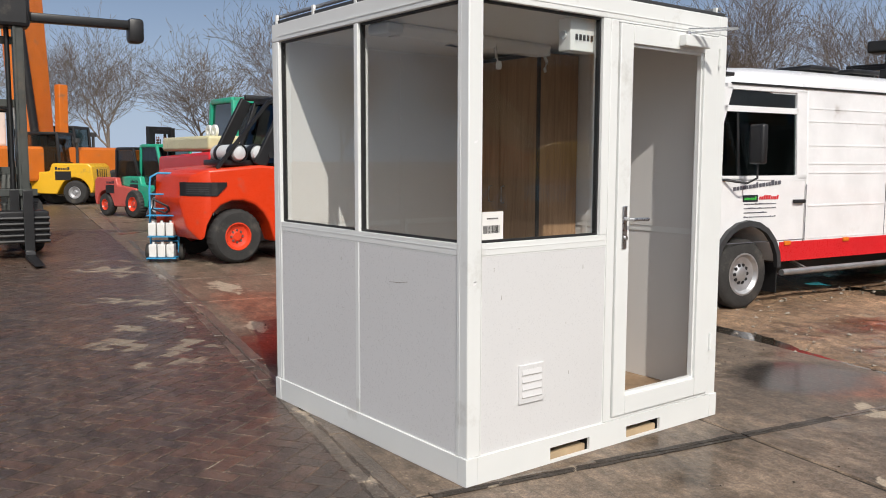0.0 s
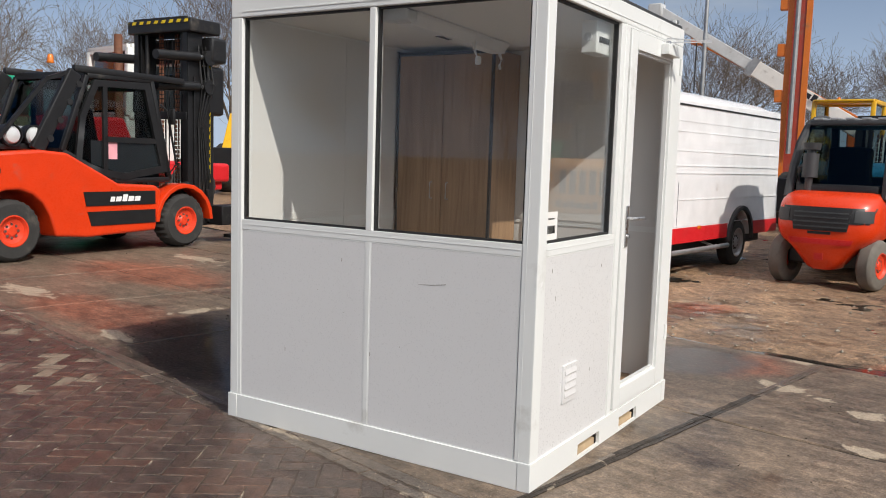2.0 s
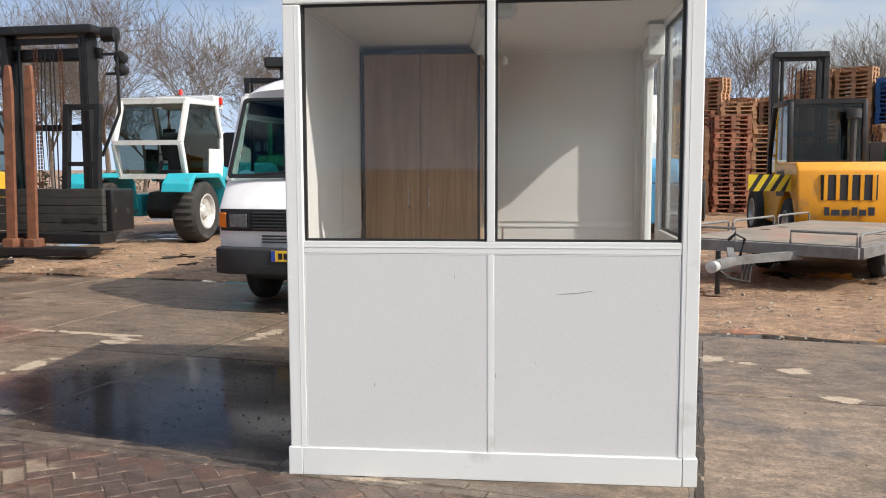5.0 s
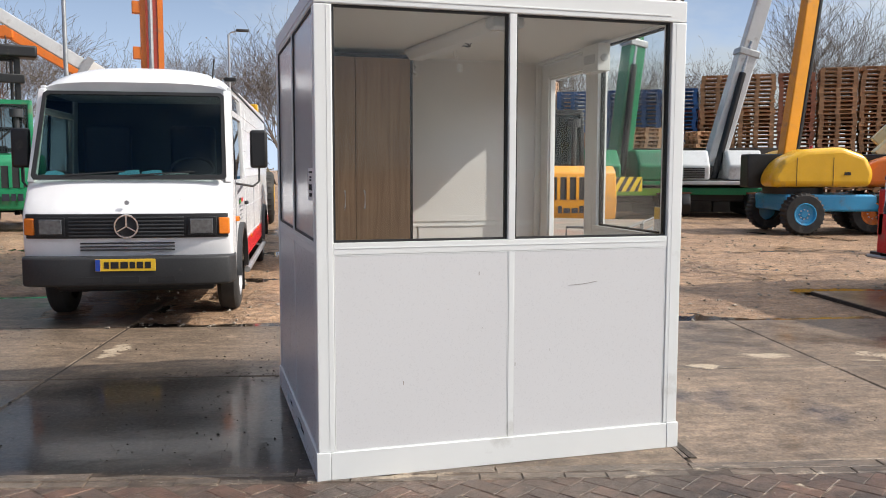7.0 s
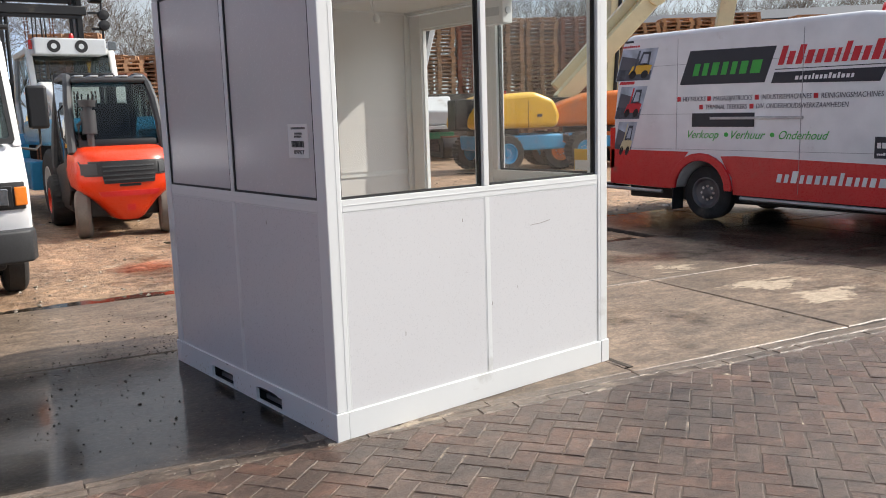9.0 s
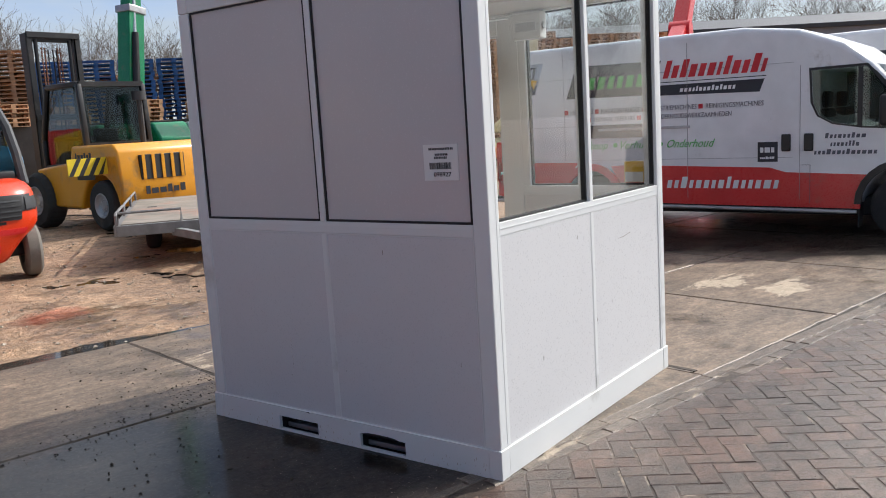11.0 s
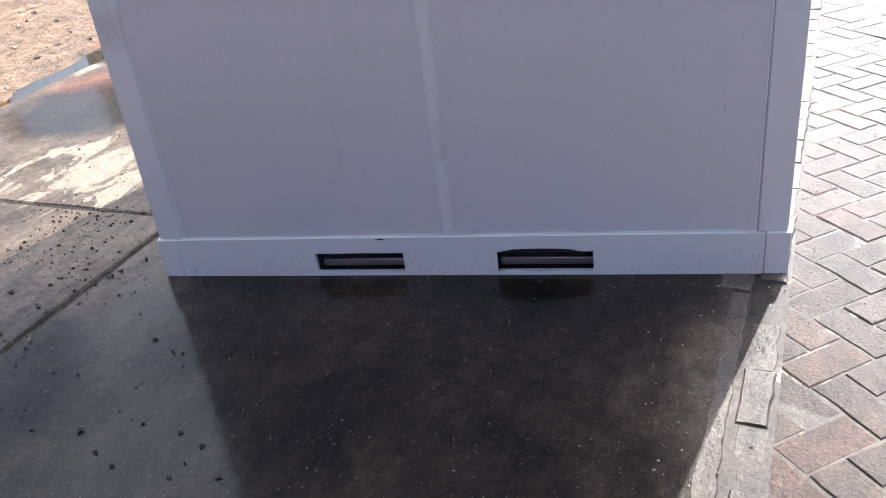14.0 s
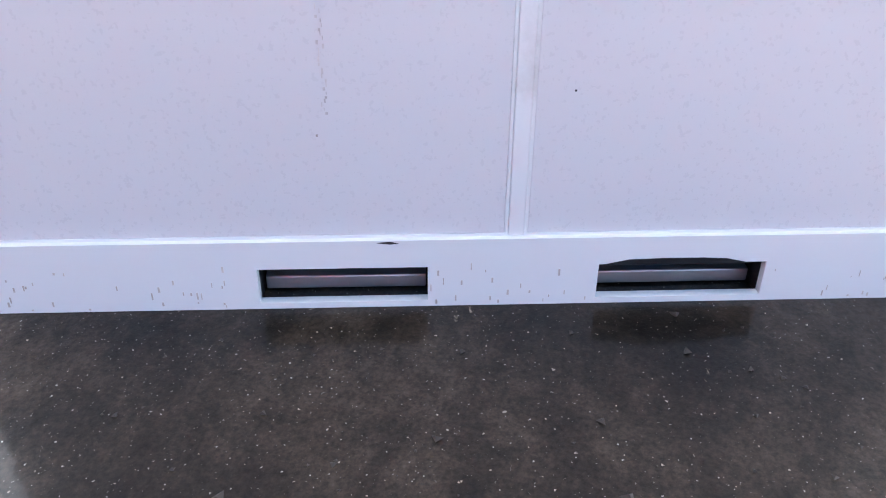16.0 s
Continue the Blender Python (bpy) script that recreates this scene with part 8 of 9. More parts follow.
def loader(m, label):
    t = thing("wheel_loader", label, "wheel loader", m)
    part("rear_frame", prism(B(), [(-2.6, 0.7), (-2.6, 1.9), (-0.7, 2.1), (-0.4, 0.8)], -0.85, 0.85, "x", 0.08, 3), M_YEL, t)
    part("front_frame", box(B(), (-0.6, 0.2, 0.7), (0.6, 1.8, 1.4), 0.05), M_YEL, t)
    cab(t, [(-0.9, 1.9), (-0.85, 3.3), (0.45, 3.3), (0.6, 1.4), (-0.5, 1.4)], 0.72, 0.11, M_YEL, roof_over=0.12)
    bm = beam(B(), (0, 0.9, 1.6), (0, 2.8, 2.2), 0.5, 0.25, 0.03)
    beam(bm, (0, 2.8, 2.2), (0, 3.6, 0.9), 0.5, 0.22, 0.03)
    part("lift_arm", bm, M_YEL, t)
    part("loader_quick_hitch", box(B(), (-0.9, 3.5, 0.5), (0.9, 3.75, 1.3), 0.04), M_BLACKP, t)
    for s in (-1, 1):
        wheel(t, s * 0.95, -1.5, 0.72, 0.5, 0.36, M_YEL, s, lug=0.03)
        wheel(t, s * 0.95, 1.3, 0.72, 0.5, 0.36, M_YEL, s, lug=0.03)
    beacon(t, 0.3, -0.3, 3.35)
    return t


loader(pose(-19.74, 21.01, 0, 0, 0, 205) @ Matrix.Diagonal((1.25, 1.25, 1.25, 1)), "yellow wheel loader with glazed cab, far on the mud")
loader(pose(0.4, 21.5, 0, 0, 0, 175), "yellow wheel loader with glazed cab, behind the white van")


def trailer(m):
    """Flat steel trailer; drawbar along -y, origin on the ground under the middle of the front edge."""
    t = thing("flatbed_trailer", "grey steel flatbed trailer with low rails and worn plywood deck", "trailer", m)
    W2, L = 1.15, 4.9
    bm = B()
    for y in (0.0, L - 0.08):
        box(bm, (-W2, y, 0.42), (W2, y + 0.08, 0.56), 0.008)
    for s in (-1, 1):
        box(bm, (s * W2 - 0.04, 0.08, 0.42), (s * W2 + 0.04, L - 0.08, 0.56), 0.008)
    M_DULL = mat("dull_zinc", (0.20, 0.20, 0.20), 0.6, 0.3, 0.25, 6, 0.1, 50, (0.10, 0.08, 0.06), 0.3)
    part("deck_frame", bm, M_DULL, t)
    M_PLY = mat("stained_plywood", (0.23, 0.20, 0.165), 0.7, 0.0, 0.35, 2.5, 0.1, 40, (0.30, 0.13, 0.09), 0.4, 1.2)
    for i in range(4):
        part("deck_board", box(B(), (-W2 + 0.05, 0.09 + i * 1.19, 0.545), (W2 - 0.05, 0.09 + i * 1.19 + 1.18, 0.572), 0.003), M_PLY, t, "stained plywood sheet")
    for s in (-1, 1):
        bm = B()
        for y0, y1 in ((0.06, 1.6), (1.75, 3.3), (3.45, 4.85)):
            tube(bm, [(s * W2, y0, 0.56), (s * W2, y0, 0.68), (s * W2, y0 + 0.06, 0.71), (s * W2, y1 - 0.06, 0.71), (s * W2, y1, 0.68), (s * W2, y1, 0.56)], 0.018, 6)
        part("side_rail", bm, M_DULL, t)
        bm = tube(B(), [(s * 0.35, 0.04, 0.56), (s * 0.35, 0.04, 0.72), (s * 1.12, 0.04, 0.72), (s * 1.12, 0.04, 0.56)], 0.018, 6)
        part("front_rail", bm, M_DULL, t)
        for y in (2.1, 2.75):
            wheel(t, s * 0.80, y, 0.29, 0.2, 0.16, M_RIM, s)
    part("axle_beam", box(B(), (-0.7, 1.9, 0.24), (0.7, 3.0, 0.42), 0.02), M_BLACKP, t)
    bm = beam(B(), (-0.45, 0.1, 0.43), (0.0, -0.85, 0.40), 0.08, 0.10)
    beam(bm, (0.45, 0.1, 0.43), (0.0, -0.85, 0.40), 0.08, 0.10)
    beam(bm, (0, -0.6, 0.40), (0, -1.25, 0.38), 0.11, 0.11, 0.02)
    part("drawbar", bm, M_DULL, t)
    bm = tube(B(), [(0.06, -0.75, 0.45), (0.10, -0.72, 0.66), (0.02, -0.80, 0.72), (-0.05, -0.85, 0.64)], 0.02, 6)
    cyl(bm, (-0.12, -0.95, 0.0), (-0.12, -0.95, 0.52), 0.03, seg=10)
    part("brake_lever", bm, M_BLACKP, t)
    part("coupling", lathe(B(), [(-0.10, 0.02), (-0.08, 0.07), (0.04, 0.06), (0.10, 0.03)], 14, (0, -1.3, 0.37), "y"), M_GREYW, t)
    bm = B()
    for i in range(3):
        tube(bm, [(0.05 * i, -0.5, 0.40), (0.10 + 0.05 * i, -0.8, 0.16), (0.06 * i, -1.1, 0.22), (0.0, -1.25, 0.34)], 0.012, 6)
    part("trailing_cable", bm, M_BLACK, t)
    return t


trailer(pose(4.05, 7.0, 0, 0, 0, -37))


def crane(m, label, body, boom, boom_to, tracks=True, green_front=None):
    """Tracked crane or boom machine: +y its front; the boom leaves the upper frame for boom_to."""
    t = thing("tracked_crane", label, "crane", m)
    for s in (-1, 1):
        pts = [(-1.75, 0.42), (-1.6, 0.78), (1.6, 0.78), (1.75, 0.42), (1.55, 0.06), (-1.55, 0.06)]
        ob = part("track", prism(B(), pts, s * 1.15 - 0.28, s * 1.15 + 0.28, "x", 0.06), M_BLACKP, t, "muddy steel track")
        for i in range(13):
            y = -1.6 + i * 0.265
            part("track_plate", box(B(), (s * 1.15 - 0.30, y, 0.76), (s * 1.15 + 0.30, y + 0.22, 0.81), 0.008), M_RUSTY, ob)
        part("track_frame", box(B(), (s * 1.15 - 0.31, -1.2, 0.25), (s * 1.15 + 0.31, 1.2, 0.55), 0.04), M_BLACK, t)
    part("undercarriage", box(B(), (-1.0, -1.0, 0.5), (1.0, 1.0, 1.0), 0.04), M_BLACKP, t)
    part("cross_frame", box(B(), (-1.35, -1.35, 0.72), (1.35, -1.05, 0.95), 0.03), body if green_front is None else green_front, t)
    part("upper_frame", box(B(), (-1.35, -1.4, 1.02), (1.35, 1.6, 1.18), 0.03), M_BLACKP, t)
    part("engine_cover", prism(B(), [(-1.45, 1.2), (-1.5, 1.65), (-0.9, 2.15), (1.3, 2.15), (1.45, 1.2)], 0.28, 1.35, "x", 0.07, 3), body, t)
    part("engine_cover", prism(B(), [(-1.45, 1.2), (-1.5, 1.65), (-0.9, 2.15), (1.3, 2.15), (1.45, 1.2)], -1.35, -0.28, "x", 0.07, 3), body, t)
    bm = B()
    for i in range(6):
        box(bm, (-1.1, -1.515, 1.25 + i * 0.06), (-0.45, -1.46, 1.285 + i * 0.06))
    part("louvres", bm, M_BLACK, t)
    part("base_step", box(B(), (-1.3, -1.6, 1.05), (1.3, -1.42, 1.17), 0.02), body, t)
    foot, tip = Vector((0, 0.1, 1.6)), Vector(boom_to)
    mid = foot + (tip - foot) * 0.45
    b = part("boom", beam(B(), foot, mid, 0.52, 0.62, 0.05), boom, t)
    part("boom_extension", beam(B(), mid - (tip - foot) * 0.02, tip, 0.40, 0.48, 0.04), boom, b)
    part("boom_collar", beam(B(), mid - (tip - foot).normalized() * 0.12, mid + (tip - foot).normalized() * 0.1, 0.60, 0.70, 0.03), M_GALV, b)
    side = Vector((0, -0.5, -0.15))
    part("lift_ram", cyl(B(), foot + side + Vector((0, 0, -0.2)), foot + (tip - foot) * 0.38 + side * 0.6, 0.11, seg=12), M_BLACKP, b)
    part("ram_rod", cyl(B(), foot + (tip - foot) * 0.30 + side * 0.65, foot + (tip - foot) * 0.50 + side * 0.4, 0.06, seg=10), M_STEEL, b)
    return t


crane(pose(12.65, 21.2, 0, 0, 0, -14), "green tracked crane with raised green boom, by the pallets", M_GREEN, M_GREEN, (1.1, 0.6, 10.5), green_front=paint("lime_green_paint", (0.25, 0.60, 0.05), 0.1))
crane(pose(16.0, 21.0, 0, 0, 0, -25), "pale grey and green tracked crane with a raised grey boom", M_GREYW, M_GREYW, (2.3, 0.6, 10.0), green_front=M_GREEN)


def boom_lift(m, label, turret, chassis, booms, rim=M_BLUE, k=1.0, fore=0.0, tail=1.0):
    """Wheeled boom lift: round turret on a low chassis; booms: chains of points with width and paint."""
    t = thing("boom_lift", label, "boom lift", m)
    part("chassis", box(B(), (-0.95 * k, (-1.5 - fore) * k, 0.55 * k), (0.95 * k, (1.5 - fore) * k, 0.95 * k), 0.06, 3), chassis, t)
    part("outrigger_box", box(B(), (-1.05 * k, (-2.2 - fore) * k, 0.55 * k), (1.05 * k, (-1.5 - fore) * k, 0.85 * k), 0.04), chassis, t)
    for s in (-1, 1):
        for y in (-1.15, 1.15):
            wheel(t, s * 1.05 * k, (y - fore) * k, 0.5 * k, 0.38 * k, 0.26 * k, rim, s, lug=0.04)
    part("turntable", cyl(B(), (0, 0, 0.95 * k), (0, 0, 1.1 * k), 0.7 * k, seg=24), M_BLACKP, t)
    prof = [(-1.75, 1.12), (-1.85, 1.45), (-1.6, 1.85), (-0.9, 2.05), (0.3, 2.0), (1.1, 1.75), (1.5, 1.4), (1.5, 1.12)]
    for s in (-1, 1):
        hood = part("hood", prism(B(), [(y * k * (tail if y > 0 else 0.8), z * k) for y, z in prof], min(s * 0.26, s * 1.05) * k, max(s * 0.26, s * 1.05) * k, "x", 0.16 * k, 4), turret, t, "rounded hood")
        for y in (-0.5, 0.35):
            part("hood_gap", box(B(), (s * 1.052 * k - 0.004, y * k, 1.15 * k), (s * 1.052 * k + 0.004, y * k + 0.012, 1.8 * k)), M_BLACK, hood)
        part("hood_latch", box(B(), (s * 1.05 * k - 0.012, -0.9 * k, 1.4 * k), (s * 1.05 * k + 0.012, -0.75 * k, 1.47 * k), 0.003), M_BLACK, hood)
    part("turret_core", box(B(), (-0.26 * k, -0.9 * k, 1.1 * k), (0.26 * k, 1.2 * k, 1.9 * k), 0.04), M_BLACKP, t)
    beacon(t, 0.6 * k, -0.7 * k, 2.0 * k, M_REDL)
    for chain, w, material in booms:
        for a, b in zip(chain, chain[1:]):
            part("boom_section", beam(B(), a, b, w, w * 1.25, 0.03), material, t)
        for p in chain[1:-1]:
            part("boom_joint", cyl(B(), Vector(p) - Vector((w * 0.7, 0, 0)), Vector(p) + Vector((w * 0.7, 0, 0)), w * 0.75, seg=14), material, t)
        a, b = Vector(chain[0]), Vector(chain[1])
        off = Vector((0, -0.25, 0.1))
        part("boom_ram", cyl(B(), a + off, a + (b - a) * 0.6 + off, 0.07, seg=10), M_BLACKP, t)
    return t


boom_lift(pose(13.35, 13.6, 0, 0, 0, 75), "yellow boom lift on a blue chassis, boom raised", M_YEL, M_BLUE, [(((0, 0.20, 1.7), (0.3, -0.85, 9.5)), 0.27, M_YELO)], fore=0.95, tail=0.62)
boom_lift(pose(16.2, 12.8, 0, 0, 0, 60), "cream and orange boom lift with folded raised arms", M_ORANGE, M_ORANGE, [(((0, 0.8, 1.8), (0.2, -2.0, 4.6), (0.1, 1.6, 7.6)), 0.36, M_CREAM), (((0.5, 0.8, 2.2), (0.5, -1.8, 4.9), (0.5, 1.5, 8.0)), 0.22, M_CREAM)], rim=M_ORANGE)
boom_lift(pose(24.0, 13.5, 0, 0, 0, 40), "yellowish boom lift with upright boom, far off", M_CREAM, M_CREAM, [(((0, 0.5, 1.8), (0.1, -0.9, 11.0)), 0.42, M_CREAM)], rim=M_CREAM)
boom_lift(pose(21.5, 16.0, 0, 0, 0, 10), "cream boom lift with upright boom, by the pallets", M_CREAM, M_CREAM, [(((0, 0.5, 1.8), (0.6, 0.2, 11.0)), 0.38, M_CREAM)], rim=M_CREAM)
boom_lift(pose(24.5, 8.6, 0, 0, 0, 100), "red boom lift behind the white vans", M_REDV, M_REDV, [(((0, 1.6, 2.6), (0, -1.5, 4.2), (0, -5.0, 8.0)), 0.5, M_REDV)], rim=M_REDV)


def drill_mast(m):
    t = thing("drill_rig", "tall orange-red drilling mast on a dark rig, far off", "drill rig", m)
    part("rig_body", box(B(), (-1.2, -1.5, 0.5), (1.2, 1.8, 2.2), 0.08), M_REDV, t)
    for s in (-1, 1):
        part("track", prism(B(), [(-1.8, 0.45), (-1.6, 0.8), (1.6, 0.8), (1.8, 0.45), (1.55, 0.03), (-1.55, 0.03)], s * 1.1 - 0.25, s * 1.1 + 0.25, "x", 0.05), M_BLACKP, t)
    for s in (-1, 1):
        part("mast_rail", box(B(), (s * 0.28 - 0.09, -1.75, 0.5), (s * 0.28 + 0.09, -1.5, 13.0)), M_ORANGE, t)
    part("mast_core", box(B(), (-0.19, -1.72, 0.5), (0.19, -1.52, 12.8)), M_BROWNR, t)
    part("feed_cylinder", cyl(B(), (-0.05, -1.9, 2.0), (-0.05, -1.9, 12.0), 0.08, seg=10), M_GALV, t)
    for i in range(7):
        part("mast_bracket", box(B(), (-0.62, -1.8, 2.2 + i * 1.5), (-0.37, -1.5, 2.6 + i * 1.5), 0.02), M_ORANGE, t)
    return t


drill_mast(pose(-2.1, 28.5, 0, 0, 0, 6))


def mobile_crane(m, label, boom, ext, tip, foot, basket=None):
    t = thing("mobile_crane", label, "crane", m)
    part("carrier", box(B(), (-1.3, -3.5, 0.9), (1.3, 3.5, 1.8), 0.08), boom, t)
    for s in (-1, 1):
        for y in (-2.4, 2.4):
            wheel(t, s * 1.2, y, 0.65, 0.45, 0.35, M_WRIM, s)
    part("crane_cab", box(B(), (-1.2, -0.6, 1.8), (-0.2, 1.0, 3.2), 0.1, 3), boom, t)
    a, c = Vector(foot), Vector(tip)
    mid = a + (c - a) * 0.55
    b = part("boom", beam(B(), a, mid, 0.5, 0.65, 0.03), boom, t)
    part("boom_extension", beam(B(), mid, c, 0.36, 0.46, 0.03), ext, b)
    part("boom_head", box(B(), c - Vector((0.3, 0.3, 0.3)), c + Vector((0.3, 0.3, 0.25)), 0.06), ext, b)
    part("hook_rope", cyl(B(), c + Vector((0, -0.3, -0.2)), c + Vector((0, -0.3, -2.6)), 0.03, seg=6), M_BLACK, b)
    part("boom_collar", beam(B(), mid - (c - a).normalized() * 0.15, mid + (c - a).normalized() * 0.15, 0.60, 0.75), M_GALV, b)
    up = (mid - a).normalized()
    bars(1.3, 0.28, 5, Matrix.Translation(a + (mid - a) * 0.62 + Vector((0, -0.27, 0.05))) @ (Matrix(((-up.x, up.z, 0, 0), (0, 0, -1, 0), (-up.z, -up.x, 0, 0), (0, 0, 0, 1)))), M_NAVY, b, seed=3)
    return t


mobile_crane(pose(0.6, 33.5, 0, 0, 0, 0), "cream mobile crane with grey extended boom and dark lettering", M_WHITE, M_GREYW, (-9.3, -1.0, 8.0), (-0.5, 0.2, 2.6))
mobile_crane(pose(-0.6, 39.5, 0, 0, 0, 0), "orange telescopic lift with slanting boom, far off", M_ORANGE, M_ORANGE, (-8.0, -1.0, 7.6), (0.5, 0.2, 2.8))


def orange_crane(m):
    t = thing("crane", "large orange crane with upright boom, far down the yard", "crane", m)
    part("carrier", box(B(), (-1.4, -3.5, 0.8), (1.4, 3.5, 2.0), 0.1), M_ORANGE, t)
    for s in (-1, 1):
        for y in (-2.3, 0.0, 2.3):
            wheel(t, s * 1.25, y, 0.6, 0.45, 0.33, M_WRIM, s)
    part("boom", beam(B(), (0, 0, 1.8), (0.2, -0.6, 11), 0.95, 1.1, 0.06), M_ORANGE, t)
    part("boom_side_ram", cyl(B(), (0.8, -0.4, 1.9), (0.75, -0.8, 6.0), 0.14, seg=12), M_BLACKP, t)
    bm = box(B(), (-0.8, -1.4, 7.6), (0.8, 0.3, 8.6), 0.1)
    part("winch", bm, M_BLACKP, t)
    part("second_boom", beam(B(), (0.9, 0.5, 2.0), (0.9, 0.55, 4.2), 0.3, 0.35, 0.04), M_ORANGE, t)
    part("crane_cab", box(B(), (-1.3, -2.2, 2.0), (-0.3, -0.8, 3.4), 0.1), M_WHITE, t)
    return t


orange_crane(pose(-28.3, 4.7, 0, 0, 0, 20))


def cage(m):
    t = thing("steel_cage", "yellow steel lattice cage on a machine, behind the blue forklift", "cage", m)
    part("cage_base", box(B(), (-0.75, -0.6, 0.0), (0.75, 0.6, 1.3), 0.04), M_YELO, t)
    for y in (-0.55, 0.55):
        for x in (-0.7, -0.35, 0.0, 0.35, 0.7):
            part("cage_post", box(B(), (x - 0.035, y - 0.035, 1.3), (x + 0.035, y + 0.035, 3.0)), M_YEL, t)
        for z in (1.7, 2.1, 2.5, 2.95):
            part("cage_bar", box(B(), (-0.73, y - 0.031, z), (0.73, y + 0.031, z + 0.06)), M_YEL, t)
    for z in (1.7, 2.1, 2.5, 2.95):
        for x in (-0.7, 0.7):
            part("cage_bar", box(B(), (x - 0.03, -0.51, z), (x + 0.03, 0.51, z + 0.06)), M_YEL, t)
    for s in (-1, 1):
        wheel(t, s * 0.9, 0.0, 0.55, 0.3, 0.28, M_YEL, s)
    return t


cage(pose(5.37, 20.47, 0, 0, 0, -10) @ Matrix.Diagonal((0.62, 0.62, 1.05, 1)))


# ---------------------------------------------------------------- pallets, wall, sheds
def pallet_bm():
    bm = B()
    for i in range(5):
        x = -0.6 + i * 0.275
        box(bm, (-0.6, -0.4 + i * 0.175, 0.122), (0.6, -0.4 + i * 0.175 + 0.10, 0.144))
    for i in range(3):
        box(bm, (-0.6 + i * 0.5275, -0.4, 0.10), (-0.6 + i * 0.5275 + 0.145, 0.4, 0.122))
        for j in range(3):
            box(bm, (-0.6 + i * 0.5275, -0.4 + j * 0.33, 0.022), (-0.6 + i * 0.5275 + 0.145, -0.4 + j * 0.33 + 0.13, 0.10))
        box(bm, (-0.6, -0.4 + i * 0.33, 0.0), (0.6, -0.4 + i * 0.33 + 0.12, 0.022))
    return bm


PALLETS = {}
for key, material in (("plain", M_PALLET), ("blue", M_PALBLUE), ("red", M_PALRED)):
    me = mesh_of("pallet", pallet_bm())
    me.materials.append(material)
    PALLETS[key] = me


def pallet_stack(x, y, turn, count, key, rnd, z0=0.0):
    t = thing("pallet_stack", {"plain": "tall stack of weathered wooden pallets", "blue": "tall stack of blue painted pallets", "red": "stack of reddish brown wooden pallets"}[key], "pallets", pose(x, y, z0, 0, 0, turn), "stacked pallets")
    for i in range(count):
        ob = new("pallet", PALLETS[key])
        ob.parent = t
        ob.matrix_local = pose(rnd.uniform(-0.03, 0.03), rnd.uniform(-0.03, 0.03), i * 0.1445, 0, 0, rnd.uniform(-1.5, 1.5))
    return t


rnd = random.Random(21)
WALL_A, WALL_B = Vector((6.5, 31.5, 0)), Vector((36.0, 10.6, 0))
wall_dir = (WALL_B - WALL_A).normalized()
wall_turn = math.degrees(math.atan2(wall_dir.y, wall_dir.x))
n_stacks = int((WALL_B - WALL_A).length / 1.32)
for i in range(n_stacks):
    p = WALL_A + wall_dir * (0.66 + i * 1.32)
    far_end = i / n_stacks
    key = "blue" if 0.20 < far_end < 0.335 else ("red" if rnd.random() < 0.12 else "plain")
    count = rnd.choice((33, 34, 34, 35)) if far_end > 0.42 else rnd.choice((28, 30, 31, 34))
    if key == "blue":
        count = 31
    pallet_stack(p.x, p.y, wall_turn + rnd.uniform(-2, 2), count, key, rnd)
side_ = Vector((-wall_dir.y, wall_dir.x, 0)) * 1.15
for i in range(n_stacks):                             # the row behind
    p = WALL_A + side_ + wall_dir * (1.2 + i * 1.32)
    pallet_stack(p.x, p.y, wall_turn + rnd.uniform(-2, 2), rnd.choice((26, 28, 29)), "plain" if rnd.random() < 0.8 else "red", rnd)
for x, y, c in ((6.3, 24.6, 19), (7.7, 25.2, 22), (9.1, 25.8, 20), (8.4, 27.3, 26), (6.9, 27.0, 24)):
    pallet_stack(x, y, rnd.uniform(-8, 8), c, rnd.choice(("plain", "red")), rnd)
for x, y, c in ((11.2, 25.6, 5), (13.0, 25.3, 4), (15.0, 24.0, 5), (17.0, 23.0, 4)):
    pallet_stack(x, y, rnd.uniform(-8, 8), c, "plain", rnd, 2.3)

M_WALLC = mat("dark_concrete_wall", (0.10, 0.09, 0.08), 0.85, 0.0, 0.3, 1.2, 0.2, 30, (0.18, 0.15, 0.12), 0.3, 1.0)
low_wall = thing("wall_low", "dark concrete retaining blocks carrying loose pallets", "wall", Matrix.Translation((14.2, 24.6, 0)) @ Matrix.Rotation(radians(-24), 4, "Z"), kind="structure")
for i in range(9):
    part("wall_block", box(B(), (-6.3 + i * 1.4, -0.5, 0.0), (-6.3 + i * 1.4 + 1.385, 1.2, 2.3), 0.03), M_WALLC, low_wall)

M_SHEET = mat("grey_profiled_sheet", (0.22, 0.23, 0.25), 0.5, 0.2, 0.15, 1.0, 0.1, 20)
shed = thing("warehouse", "long low grey warehouse with a dark roof edge, far behind", "building", pose(42, 16, 0, 0, 0, -50))
part("wall", box(B(), (-16, -6, 0), (16, 6, 5.2), 0.05), M_SHEET, shed)
part("roof", prism(B(), [(-6.3, 5.2), (0, 6.2), (6.3, 5.2), (6.3, 5.0), (-6.3, 5.0)], -16.3, 16.3, "x"), M_GREYP, shed)
for i in range(7):
    part("window", box(B(), (-14 + i * 4.4, -6.04, 2.6), (-11.6 + i * 4.4, -5.98, 3.8), 0.02), M_DARKGLASS, shed)


